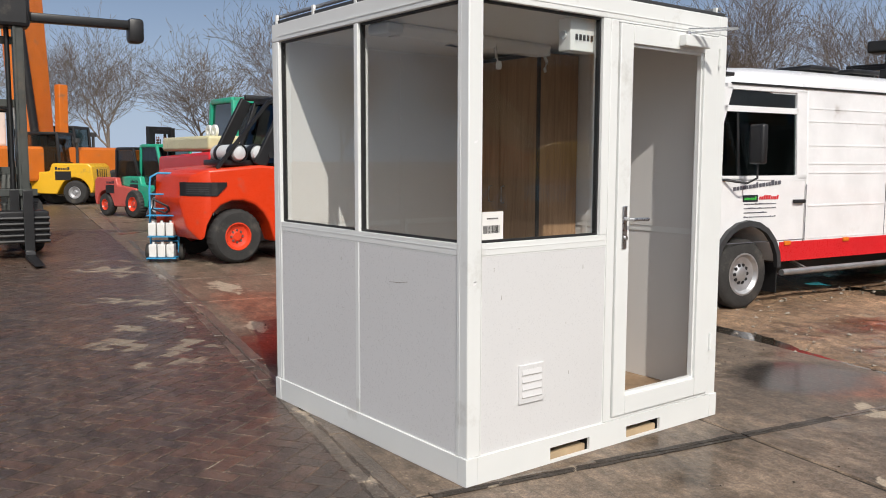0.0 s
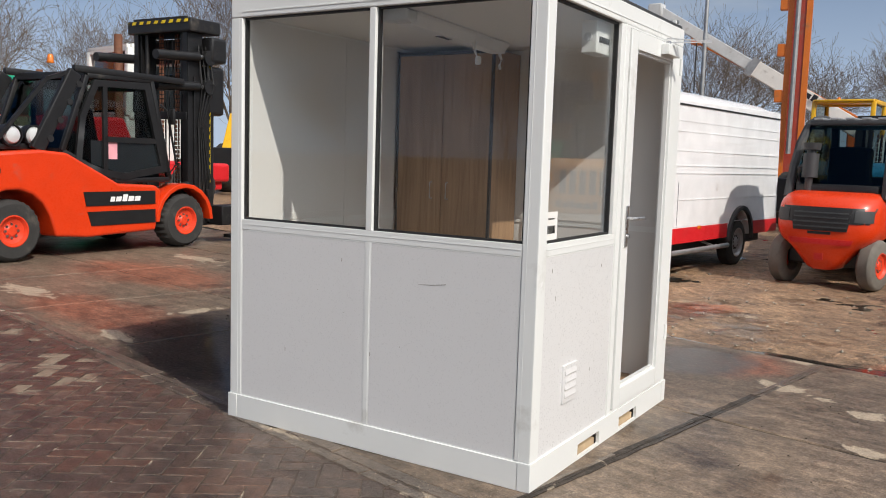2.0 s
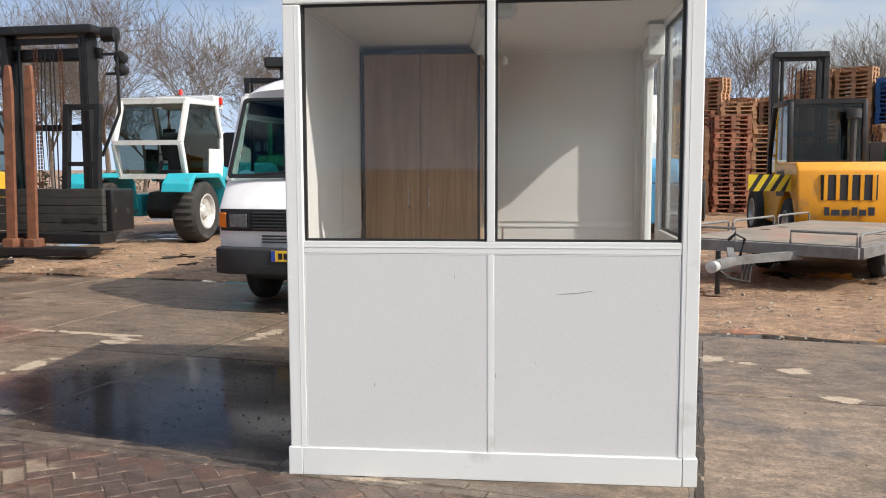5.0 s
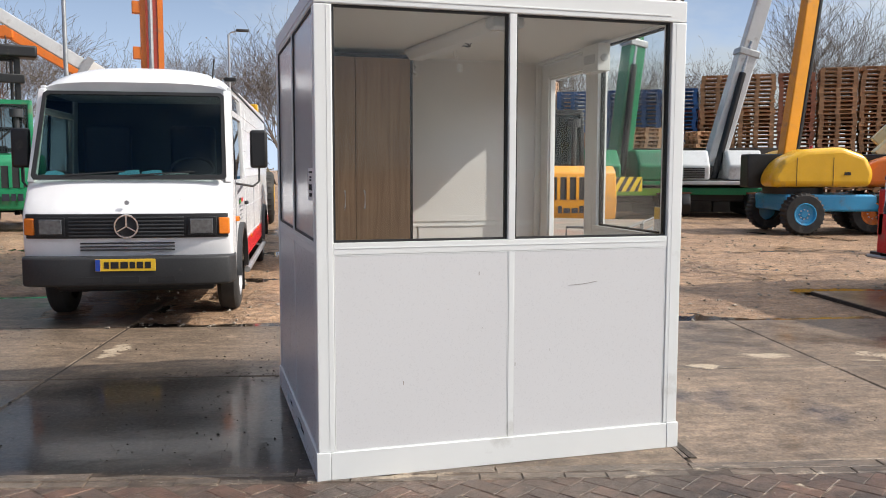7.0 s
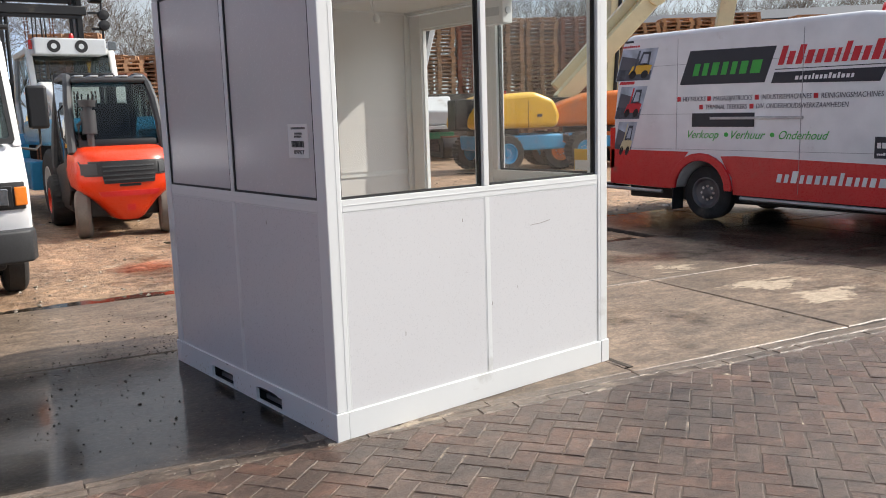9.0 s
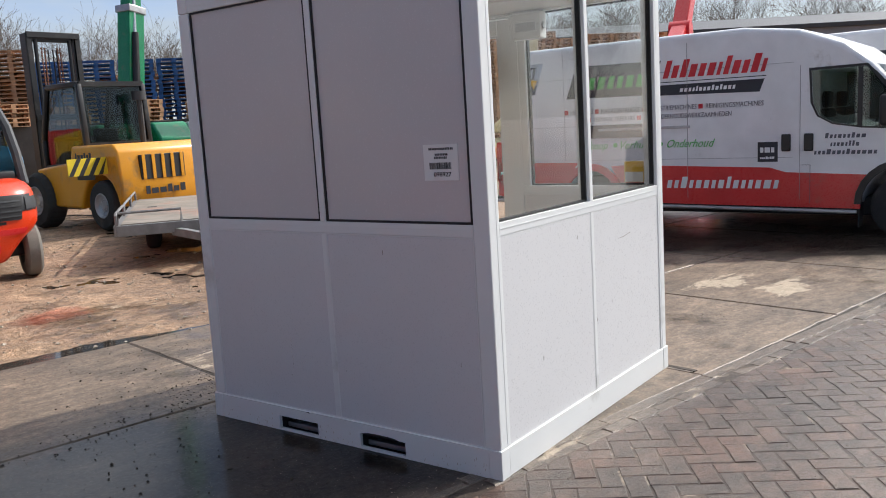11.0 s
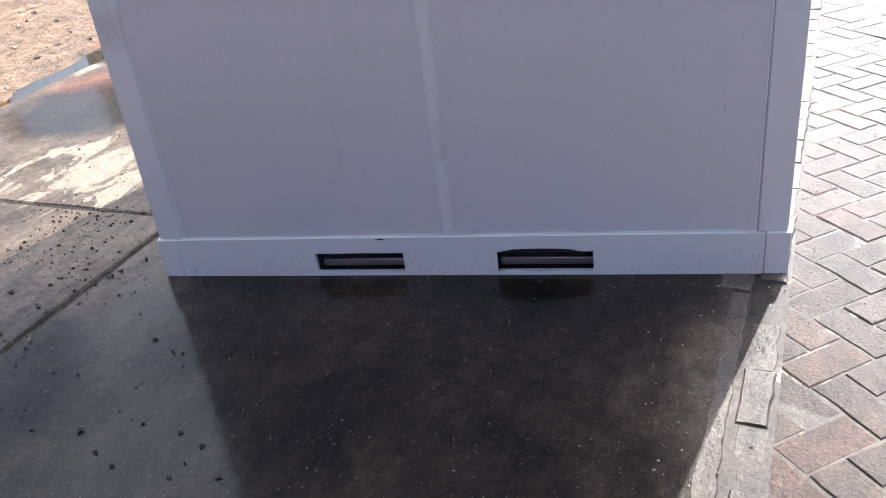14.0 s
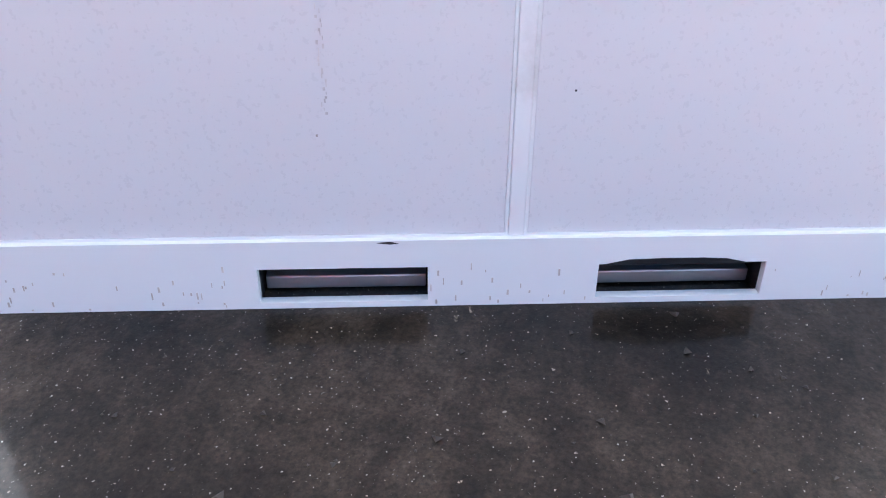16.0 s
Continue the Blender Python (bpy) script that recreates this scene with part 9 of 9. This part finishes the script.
def street_lamp(x, y, h, turn, arm):
    t = thing("street_lamp", "tall grey steel lamp post", "street lamp", pose(x, y, 0, 0, 0, turn), "lamp posts")
    part("pole", cyl(B(), (0, 0, 0), (0, 0, h), 0.085, 0.05, seg=12), M_GALV, t)
    if arm:
        part("arm", tube(B(), [(0, 0, h - 0.05), (0.1, 0, h + 0.1), (0.5, 0, h + 0.22)], 0.035, 8), M_GALV, t)
        part("lamp_head", box(B(), (0.35, -0.11, h + 0.16), (0.95, 0.11, h + 0.28), 0.04), M_GREYP, t)
    return t


street_lamp(-4.35, 24.6, 10.0, 0, False)
street_lamp(1.0, 38.5, 7.9, 0, True)
street_lamp(-12.5, 44.0, 9.5, 20, True)


# ---------------------------------------------------------------- bare trees
def tree_meshes(seed, height, spread):
    """Trunk and limbs in one mesh, fine twigs with a few old leaves in another."""
    rnd = random.Random(seed)
    limbs_v, limbs_f, twigs_v, twigs_f = [], [], [], []

    def stick(vs, fs, a, b, r0, r1, n):
        d = (b - a).normalized()
        q = d.to_track_quat("Z", "Y").to_matrix()
        k = len(vs)
        for p, r in ((a, r0), (b, r1)):
            for i in range(n):
                t = 2 * math.pi * i / n
                vs.append(tuple(p + q @ Vector((r * math.cos(t), r * math.sin(t), 0))))
        for i in range(n):
            fs.append((k + i, k + (i + 1) % n, k + n + (i + 1) % n, k + n + i))

    def grow(p, d, length, r, level):
        steps = 3 if level < 3 else 2
        for s in range(steps):
            bend = Vector((rnd.uniform(-1, 1), rnd.uniform(-1, 1), rnd.uniform(-0.45, 0.55))) * (0.16 + 0.05 * level)
            d2 = (d + bend).normalized()
            e = p + d2 * length / steps
            r1 = max(0.008, r * (0.86 if s < steps - 1 else 0.72))
            if level < 4:
                stick(limbs_v, limbs_f, p, e, r, r1, 6 if level < 2 else 4)
            else:
                stick(twigs_v, twigs_f, p, e, r, r1, 3)
            p, d, r = e, d2, r1
            if level < (6 if s else 5) and (s > 0 or level > 0):
                for _ in range(2 if level < 2 else 1 if rnd.random() < (0.4 if level < 4 else 0.62) else 2):
                    out = Vector((rnd.uniform(-1, 1), rnd.uniform(-1, 1), rnd.uniform(-0.28, 0.62)))
                    nd = (d + out.normalized() * spread).normalized()
                    grow(p, nd, length * rnd.uniform(0.60, 0.86), r * 0.62, level + 1)
        if level >= 5 and rnd.random() < 0.10:
            k = len(twigs_v)
            for i in range(3):
                twigs_v.append(tuple(p + Vector((rnd.uniform(-0.07, 0.07), rnd.uniform(-0.07, 0.07), rnd.uniform(-0.07, 0.07)))))
            twigs_f.append((k, k + 1, k + 2))

    grow(Vector((0, 0, 0)), Vector((0, 0, 1)), height * 0.34, height * 0.014, 0)
    out = []
    for nm, vs, fs, material in (("trunk", limbs_v, limbs_f, M_BARK), ("crown", twigs_v, twigs_f, M_TWIG)):
        me = bpy.data.meshes.new(nm)
        me.from_pydata(vs, [], fs)
        me.materials.append(material)
        out.append(me)
    return out


def tree_from(meshes, m):
    t = thing("tree", "bare deciduous tree with fine brown twigs and few dry leaves", "tree", m, "bare trees round the yard")
    for me in meshes:
        ob = new(me.name, me)
        ob.parent = t
    return t


KINDS = [tree_meshes(3, 10.0, 0.75), tree_meshes(8, 11.0, 0.6), tree_meshes(14, 9.0, 0.95), tree_meshes(31, 12.0, 0.5)]
rnd = random.Random(77)
TREES = [(-81, 50, 0), (-76, 55, 1), (-72.5, 52, 0), (-66.5, 46, 2), (-59, 48, 0), (-55, 54, 1), (-48, 50, 1), (-45.5, 46, 3), (-42, 52, 0), (-39.5, 47, 1), (-37, 50, 3), (-34, 47, 0), (-31, 52, 1), (-28.5, 49, 3), (-26, 58, 2), (-22.5, 52, 1), (-20, 55, 0), (-15, 60, 3), (-12, 62, 1), (-8.5, 55, 2), (-4, 60, 3), (-1, 54, 1), (3, 52, 0), (6, 60, 3), (9, 56, 3), (12.5, 58, 1), (16.5, 55, 0), (21, 62, 1), (24, 58, 3), (28, 60, 1), (31, 56, 0), (34, 60, 1), (37, 58, 3), (40, 55, 0), (43, 60, 1), (46, 57, 3), (49, 60, 0), (52, 62, 1), (56, 58, 3), (60, 62, 0), (65, 60, 1), (71, 64, 3), (78, 60, 0), (86, 62, 1)]
for az, d, k in TREES:
    a = radians(az + rnd.uniform(-0.6, 0.6))
    s = rnd.uniform(0.85, 1.12)
    t = tree_from(KINDS[k], Matrix.Translation((1.5 + d * math.sin(a), -2.5 + d * math.cos(a), 0)) @ Matrix.Rotation(rnd.uniform(0, 6.3), 4, "Z") @ Matrix.Diagonal((s, s, s, 1)))
# a row behind the walk, seen only in the panes
for i in range(14):
    a = radians(100 + i * 12 + rnd.uniform(-3, 3))
    tree_from(KINDS[i % 4], Matrix.Translation((1.5 + 55 * math.sin(a), -2.5 + 55 * math.cos(a), 0)) @ Matrix.Rotation(rnd.uniform(0, 6.3), 4, "Z"))

# low scrub along the edge of the yard
bm_v, bm_f = [], []
for i in range(3000):
    a = radians(rnd.uniform(-85, 92))
    d = rnd.uniform(62, 72)
    c = Vector((1.5 + d * math.sin(a), -2.5 + d * math.cos(a), rnd.uniform(0.0, 2.4) * (0.55 + 0.45 * noise.noise((a * 9, 0, 0)))))
    k = len(bm_v)
    r = rnd.uniform(0.25, 0.6)
    bm_v += [tuple(c + Vector((rnd.uniform(-r, r), rnd.uniform(-r, r), rnd.uniform(-r, r)))) for _ in range(3)]
    bm_f.append((k, k + 1, k + 2))
me = bpy.data.meshes.new("hedge")
me.from_pydata(bm_v, [], bm_f)
me.materials.append(mat("dull_scrub", (0.10, 0.085, 0.055), 0.9, 0.0, 0.35, 0.3, 0.0))
tagged(new("hedge", me), "low brown scrub along the edge of the yard", "hedge", kind="stuff")


# ---------------------------------------------------------------- grit and clods on the paving, stones in the mud
def scatter(name, label, category, material, spots, seed):
    """Many small angular lumps as one object; spots: (count, u0, u1, v0, v1, smallest, largest) in yard coordinates."""
    rnd = random.Random(seed)
    vs, fs = [], []
    for count, u0, u1, v0, v1, r0, r1 in spots:
        for _ in range(count):
            u, v = rnd.uniform(u0, u1), rnd.uniform(v0, v1)
            p = YARD @ Vector((u, v, 0))
            if -0.03 < p.x < CW + 0.03 and -0.03 < p.y < CD + 0.03:
                continue
            if noise.noise((p.x * 0.9, p.y * 0.9, seed)) < -0.12:
                continue
            r = r0 + (r1 - r0) * rnd.random() ** 3
            z = (mud_height(p.x, p.y) if v > 4.3 else 0.0) + r * 0.25
            k = len(vs)
            pts = [(1, 0, 0), (-0.6, 0.8, 0), (-0.5, -0.85, 0.1), (0.05, 0.1, 0.75), (0.1, 0, -0.6)]
            a = rnd.uniform(0, 6.3)
            for x, y, q in pts:
                sx = r * rnd.uniform(0.6, 1.2)
                vs.append((p.x + sx * (x * math.cos(a) - y * math.sin(a)), p.y + sx * (x * math.sin(a) + y * math.cos(a)), z + q * r * rnd.uniform(0.5, 0.9)))
            for i, j in ((0, 1), (1, 2), (2, 0)):
                fs += [(k + i, k + j, k + 3), (k + j, k + i, k + 4)]
    me = bpy.data.meshes.new(name)
    me.from_pydata(vs, [], fs)
    me.materials.append(material)
    return tagged(new(name, me), label, category, kind="stuff")


M_CLOD = mat("dark_clods", (0.045, 0.036, 0.028), 0.85, 0.0, 0.3, 20)
M_STONE = mat("pale_stones", (0.32, 0.28, 0.23), 0.8, 0.0, 0.35, 12)
scatter("clods", "dark crumbs of earth on the concrete", "dirt", M_CLOD, [(900, -3.5, 1.0, 0.3, 4.3, 0.002, 0.009), (500, -0.5, 1.4, 2.2, 4.3, 0.0025, 0.010), (350, 2.2, 4.6, 0.3, 4.3, 0.002, 0.009), (300, -12, -1, -3, 6, 0.004, 0.018), (160, -0.45, 0.05, 2.3, 2.7, 0.003, 0.012), (420, -2.8, -0.15, 0.35, 3.4, 0.004, 0.016), (260, -2.6, -0.3, 2.02, 2.32, 0.003, 0.013)], 5)
scatter("stones", "small pale stones and rubble in the mud", "stones", M_STONE, [(2600, -3, 5.5, 4.1, 12.0, 0.006, 0.035), (1500, 5.5, 16, 6.2, 15.0, 0.008, 0.045), (1300, -14, -3, 6.0, 14.0, 0.008, 0.045), (500, -1.2, 2.4, -1.6, 0.2, 0.002, 0.007)], 6)

M_GRIT = mat("sandy_grit", (0.36, 0.29, 0.22), 0.6, 0.0, 0.4, 20)
scatter("grit", "coarse sandy grit along the kerb and in the paver joints", "grit", M_GRIT, [(1500, -1.5, 6.0, -0.02, 0.32, 0.0015, 0.006), (1300, -1.5, 4.0, -1.5, 0.0, 0.0012, 0.004), (900, -2.2, 0.5, 0.2, 3.2, 0.0012, 0.0035), (500, -5.0, -1.5, -0.3, 0.4, 0.002, 0.007)], 9)


# ---------------------------------------------------------------- paving pieces
def yard_piece(name, me, m, parent):
    ob = new(name, me)
    ob.parent = parent
    ob.matrix_local = m
    return ob


def block_mesh(name, lx, ly, h, ch, material):
    """A flat-topped block with a chamfered upper edge; its top lies at z = 0."""
    o = [(-lx / 2, -ly / 2), (lx / 2, -ly / 2), (lx / 2, ly / 2), (-lx / 2, ly / 2)]
    i = [(-lx / 2 + ch, -ly / 2 + ch), (lx / 2 - ch, -ly / 2 + ch), (lx / 2 - ch, ly / 2 - ch), (-lx / 2 + ch, ly / 2 - ch)]
    verts = [(x, y, -h) for x, y in o] + [(x, y, -ch * 0.8) for x, y in o] + [(x, y, 0) for x, y in i]
    faces = [(8, 9, 10, 11)] + [(4 + k, 4 + (k + 1) % 4, 8 + (k + 1) % 4, 8 + k) for k in range(4)] + [(k, (k + 1) % 4, 4 + (k + 1) % 4, 4 + k) for k in range(4)]
    me = bpy.data.meshes.new(name)
    me.from_pydata(verts, [], faces)
    me.materials.append(material)
    return me


concrete = thing("pavement_concrete", "wet brown-grey concrete slabs with dirty joints and puddles", "pavement", YARD, kind="structure")
rnd = random.Random(12)


def worn_slab(u0, u1, v0, v1):
    """A slab with broken, wandering edges and a chamfer; its top lies at z = 0."""
    uc, vc = (u0 + u1) / 2, (v0 + v1) / 2
    hx, hy = (u1 - u0) / 2 - 0.007, (v1 - v0) / 2 - 0.007
    rim = []
    steps = 14
    for k in range(4):
        for i in range(steps):
            f = -1 + 2 * i / steps
            chip = 0.006 * rnd.random() + (0.018 * rnd.random() if rnd.random() < 0.12 else 0.0)
            x, y = ((f * hx, -hy + chip), (hx - chip, f * hy), (-f * hx, hy - chip), (-hx + chip, -f * hy))[k]
            rim.append((x, y))
    c = len(rim)
    k = 1 - 0.008 / min(hx, hy)
    verts = [(x, y, -0.05) for x, y in rim] + [(x, y, -0.007) for x, y in rim] + [(x * k, y * k, 0) for x, y in rim]
    faces = [tuple(range(2 * c, 3 * c))] + [(r * c + i, r * c + (i + 1) % c, (r + 1) * c + (i + 1) % c, (r + 1) * c + i) for r in (0, 1) for i in range(c)]
    me = bpy.data.meshes.new("slab")
    me.from_pydata(verts, [], faces)
    me.materials.append(M_SLAB)
    yard_piece("slab", me, pose(uc, vc, rnd.uniform(-0.004, 0.0), rnd.uniform(-0.09, 0.09), rnd.uniform(-0.09, 0.09), 0), concrete)


cross = [-31.5 + 1.96 * i for i in range(15)] + [-2.08, 0.0, 1.90, 3.80, 5.72, 7.66, 9.6, 11.6, 13.5, 15.5, 17.5]
for u0, u1 in zip(cross, cross[1:]):
    for v0, v1 in ((0.12, 2.17), (2.17, 4.21), (4.21, 6.18))[:2 if -2.4 < u0 < 3.9 else 3]:
        worn_slab(u0, u1, v0, v1)
part("joint_dirt", box(B(), (-33, 0.10, -0.06), (17.6, 4.20, -0.009)), M_JOINT, concrete, "dark dirt in the joints")
for a, b in ((-33, -2.1), (5.72, 17.6)):
    part("joint_dirt", box(B(), (a, 4.201, -0.06), (b, 6.16, -0.009)), M_JOINT, concrete)
# a wide joint that was cut open and filled again: two dark strips of tar with a worn ridge between them
for du, w, top in ((-0.022, 0.024, 0.0015), (0.023, 0.026, 0.001), (0.001, 0.014, 0.003)):
    for v0, v1, k in ((0.20, 1.15, 0), (1.15, 2.16, 1), (2.18, 2.9, 2), (2.9, 4.18, 3)):
        bm = B()
        rim = [(1.90 + du - w / 2 + rnd.uniform(-0.006, 0.006) - 0.012 * (v - 2.1), v) for v in [v0 + (v1 - v0) * i / 9 for i in range(10)]]
        rim += [(1.90 + du + w / 2 + rnd.uniform(-0.006, 0.006) - 0.012 * (v - 2.1), v) for v in [v1 - (v1 - v0) * i / 9 for i in range(10)]]
        prism(bm, rim, -0.004, top + 0.0015 * rnd.random(), "z")
        part("joint_filling", bm, M_JOINT if (du > 0 and k != 3) or (du < 0 and k in (1, 2)) else M_KERB, concrete)

KERB_TURN = pose(0, 0.175, 0, 0, 0, -1.15)
kerb = thing("trim_kerb", "row of flush concrete kerb stones with sandy joints", "kerb", YARD @ KERB_TURN, kind="structure")


def rough_block(name, lx, ly, h, material, seed, wear=0.006, drop=0.006, inset=0.007):
    """A block with worn, wandering edges; its top lies at z = 0."""
    r = random.Random(seed)
    n = max(3, int(lx / 0.035))
    rim = [(-lx / 2 + lx * i / n, -ly / 2 + wear * r.random()) for i in range(n)] + [(lx / 2 - 0.3 * wear * r.random(), -ly / 2 + ly * i / 3) for i in range(3)]
    rim += [(lx / 2 - lx * i / n, ly / 2 - wear * r.random()) for i in range(n)] + [(-lx / 2 + 0.3 * wear * r.random(), ly / 2 - ly * i / 3) for i in range(3)]
    c = len(rim)
    verts = [(x, y, -h) for x, y in rim] + [(x, y, -drop * (1.0 + 0.66 * r.random())) for x, y in rim] + [(x * (1 - 0.006 / lx), y - math.copysign(inset, y), 0.0015 * r.random()) for x, y in rim]
    faces = [tuple(range(2 * c, 3 * c))] + [(k * c + i, k * c + (i + 1) % c, (k + 1) * c + (i + 1) % c, (k + 1) * c + i) for k in (0, 1) for i in range(c)]
    me = bpy.data.meshes.new(name)
    me.from_pydata(verts, [], faces)
    me.materials.append(material)
    return me


kerb_meshes = [rough_block("kerb_stone", 0.996, 0.104, 0.06, M_KERB, k, 0.009) for k in range(4)]
edge_meshes = [rough_block("edge_brick", 0.209, 0.084, 0.05, M_KERB, 20 + k, 0.007) for k in range(4)]
for i in range(-34, 19):
    yard_piece("kerb_stone", kerb_meshes[i % 4], pose(i + 0.38, -0.053 + rnd.uniform(-0.005, 0.005), rnd.uniform(-0.002, 0.002), rnd.uniform(-0.6, 0.6), 0, rnd.uniform(-0.3, 0.3)), kerb)
for i in range(-42, 48):
    yard_piece("edge_brick", edge_meshes[i * 7 % 4], pose(i * 0.211 + 0.05, -0.152 + rnd.uniform(-0.005, 0.005), rnd.uniform(-0.007, 0.003), rnd.uniform(-1.5, 1.5), rnd.uniform(-0.8, 0.8), rnd.uniform(-1.2, 1.2)), kerb)

pavers = thing("pavement_brick", "worn damp clay pavers laid in herringbone, reddish and grey", "pavement", YARD, kind="structure")
part("joint_sand", box(B(), (-40, -9, -0.07), (24, 0.099, -0.0045)), M_SAND, pavers, "sandy joints")
PL, PW = 0.212, 0.106
brick_mesh = block_mesh("brick", PL - 0.0035, PW - 0.0035, 0.03, 0.0045, M_BRICK)
NEAR = lambda u, v: -0.75 < u < 1.35 and -1.45 < v
rest_v, rest_f, singles = [], [], 0
r45 = Matrix.Rotation(radians(45), 4, "Z")
worn = [rough_block('brick', PL - 0.003, PW - 0.003, 0.03, M_BRICK, 60 + k, 0.0045, 0.0034, 0.005) for k in range(6)]
proto_v = [v.co.copy() for v in brick_mesh.vertices]
proto_f = [tuple(p.vertices) for p in brick_mesh.polygons]
for a in range(-170, 170):
    for b in range(-170, 170):
        for kind in (0, 1):
            # herringbone: a lying and an upright brick on a diagonal lattice
            base = Vector((a * PW + 2 * b * PW, a * PW - 2 * b * PW, 0))
            c = base + (Vector((PW, PW / 2, 0)) if kind == 0 else Vector((PW / 2, -2 * PW, 0)))
            p = r45 @ c
            u, v = p.x, p.y
            edge = -0.022 - 0.0201 * u                 # along the kerb
            if not (-15 < u < 11 and -5.2 < v < edge + 0.11):
                continue
            m = Matrix.Translation((u, v, rnd.uniform(-0.004, 0.0))) @ r45 @ pose(0, 0, 0, rnd.uniform(-0.9, 0.9), rnd.uniform(-0.7, 0.7), 90 * kind + rnd.uniform(-0.8, 0.8))
            if v > edge - 0.13:                        # cut along the kerb
                cut = bmesh.new()
                cut.from_mesh(brick_mesh)
                cut.transform(m)
                bmesh.ops.bisect_plane(cut, geom=cut.verts[:] + cut.edges[:] + cut.faces[:], plane_co=(0, -0.022, 0), plane_no=(0.0201, 1, 0), clear_outer=True)
                k = len(rest_v)
                cut.verts.index_update()
                rest_v += [tuple(q.co) for q in cut.verts]
                rest_f += [tuple(k + q.index for q in f.verts) for f in cut.faces]
                cut.free()
            elif NEAR(u, v) and singles < 300:
                singles += 1
                yard_piece("brick", worn[(a * 5 + b * 3 + kind) % 6], m, pavers)
            else:
                k = len(rest_v)
                src = worn[(a * 5 + b * 3 + kind) % 6] if -2.5 < u < 4.5 and v > -2.2 else None
                rest_v += [tuple(m @ q.co) for q in src.vertices] if src else [tuple(m @ q) for q in proto_v]
                rest_f += [tuple(k + i for i in p.vertices) for p in src.polygons] if src else [tuple(k + i for i in f) for f in proto_f]
me = bpy.data.meshes.new("far_bricks")
me.from_pydata(rest_v, [], rest_f)
me.materials.append(M_BRICK)
far = new("far_bricks", me)
far.parent = pavers
tagged(far, "worn damp clay pavers", kind="stuff")
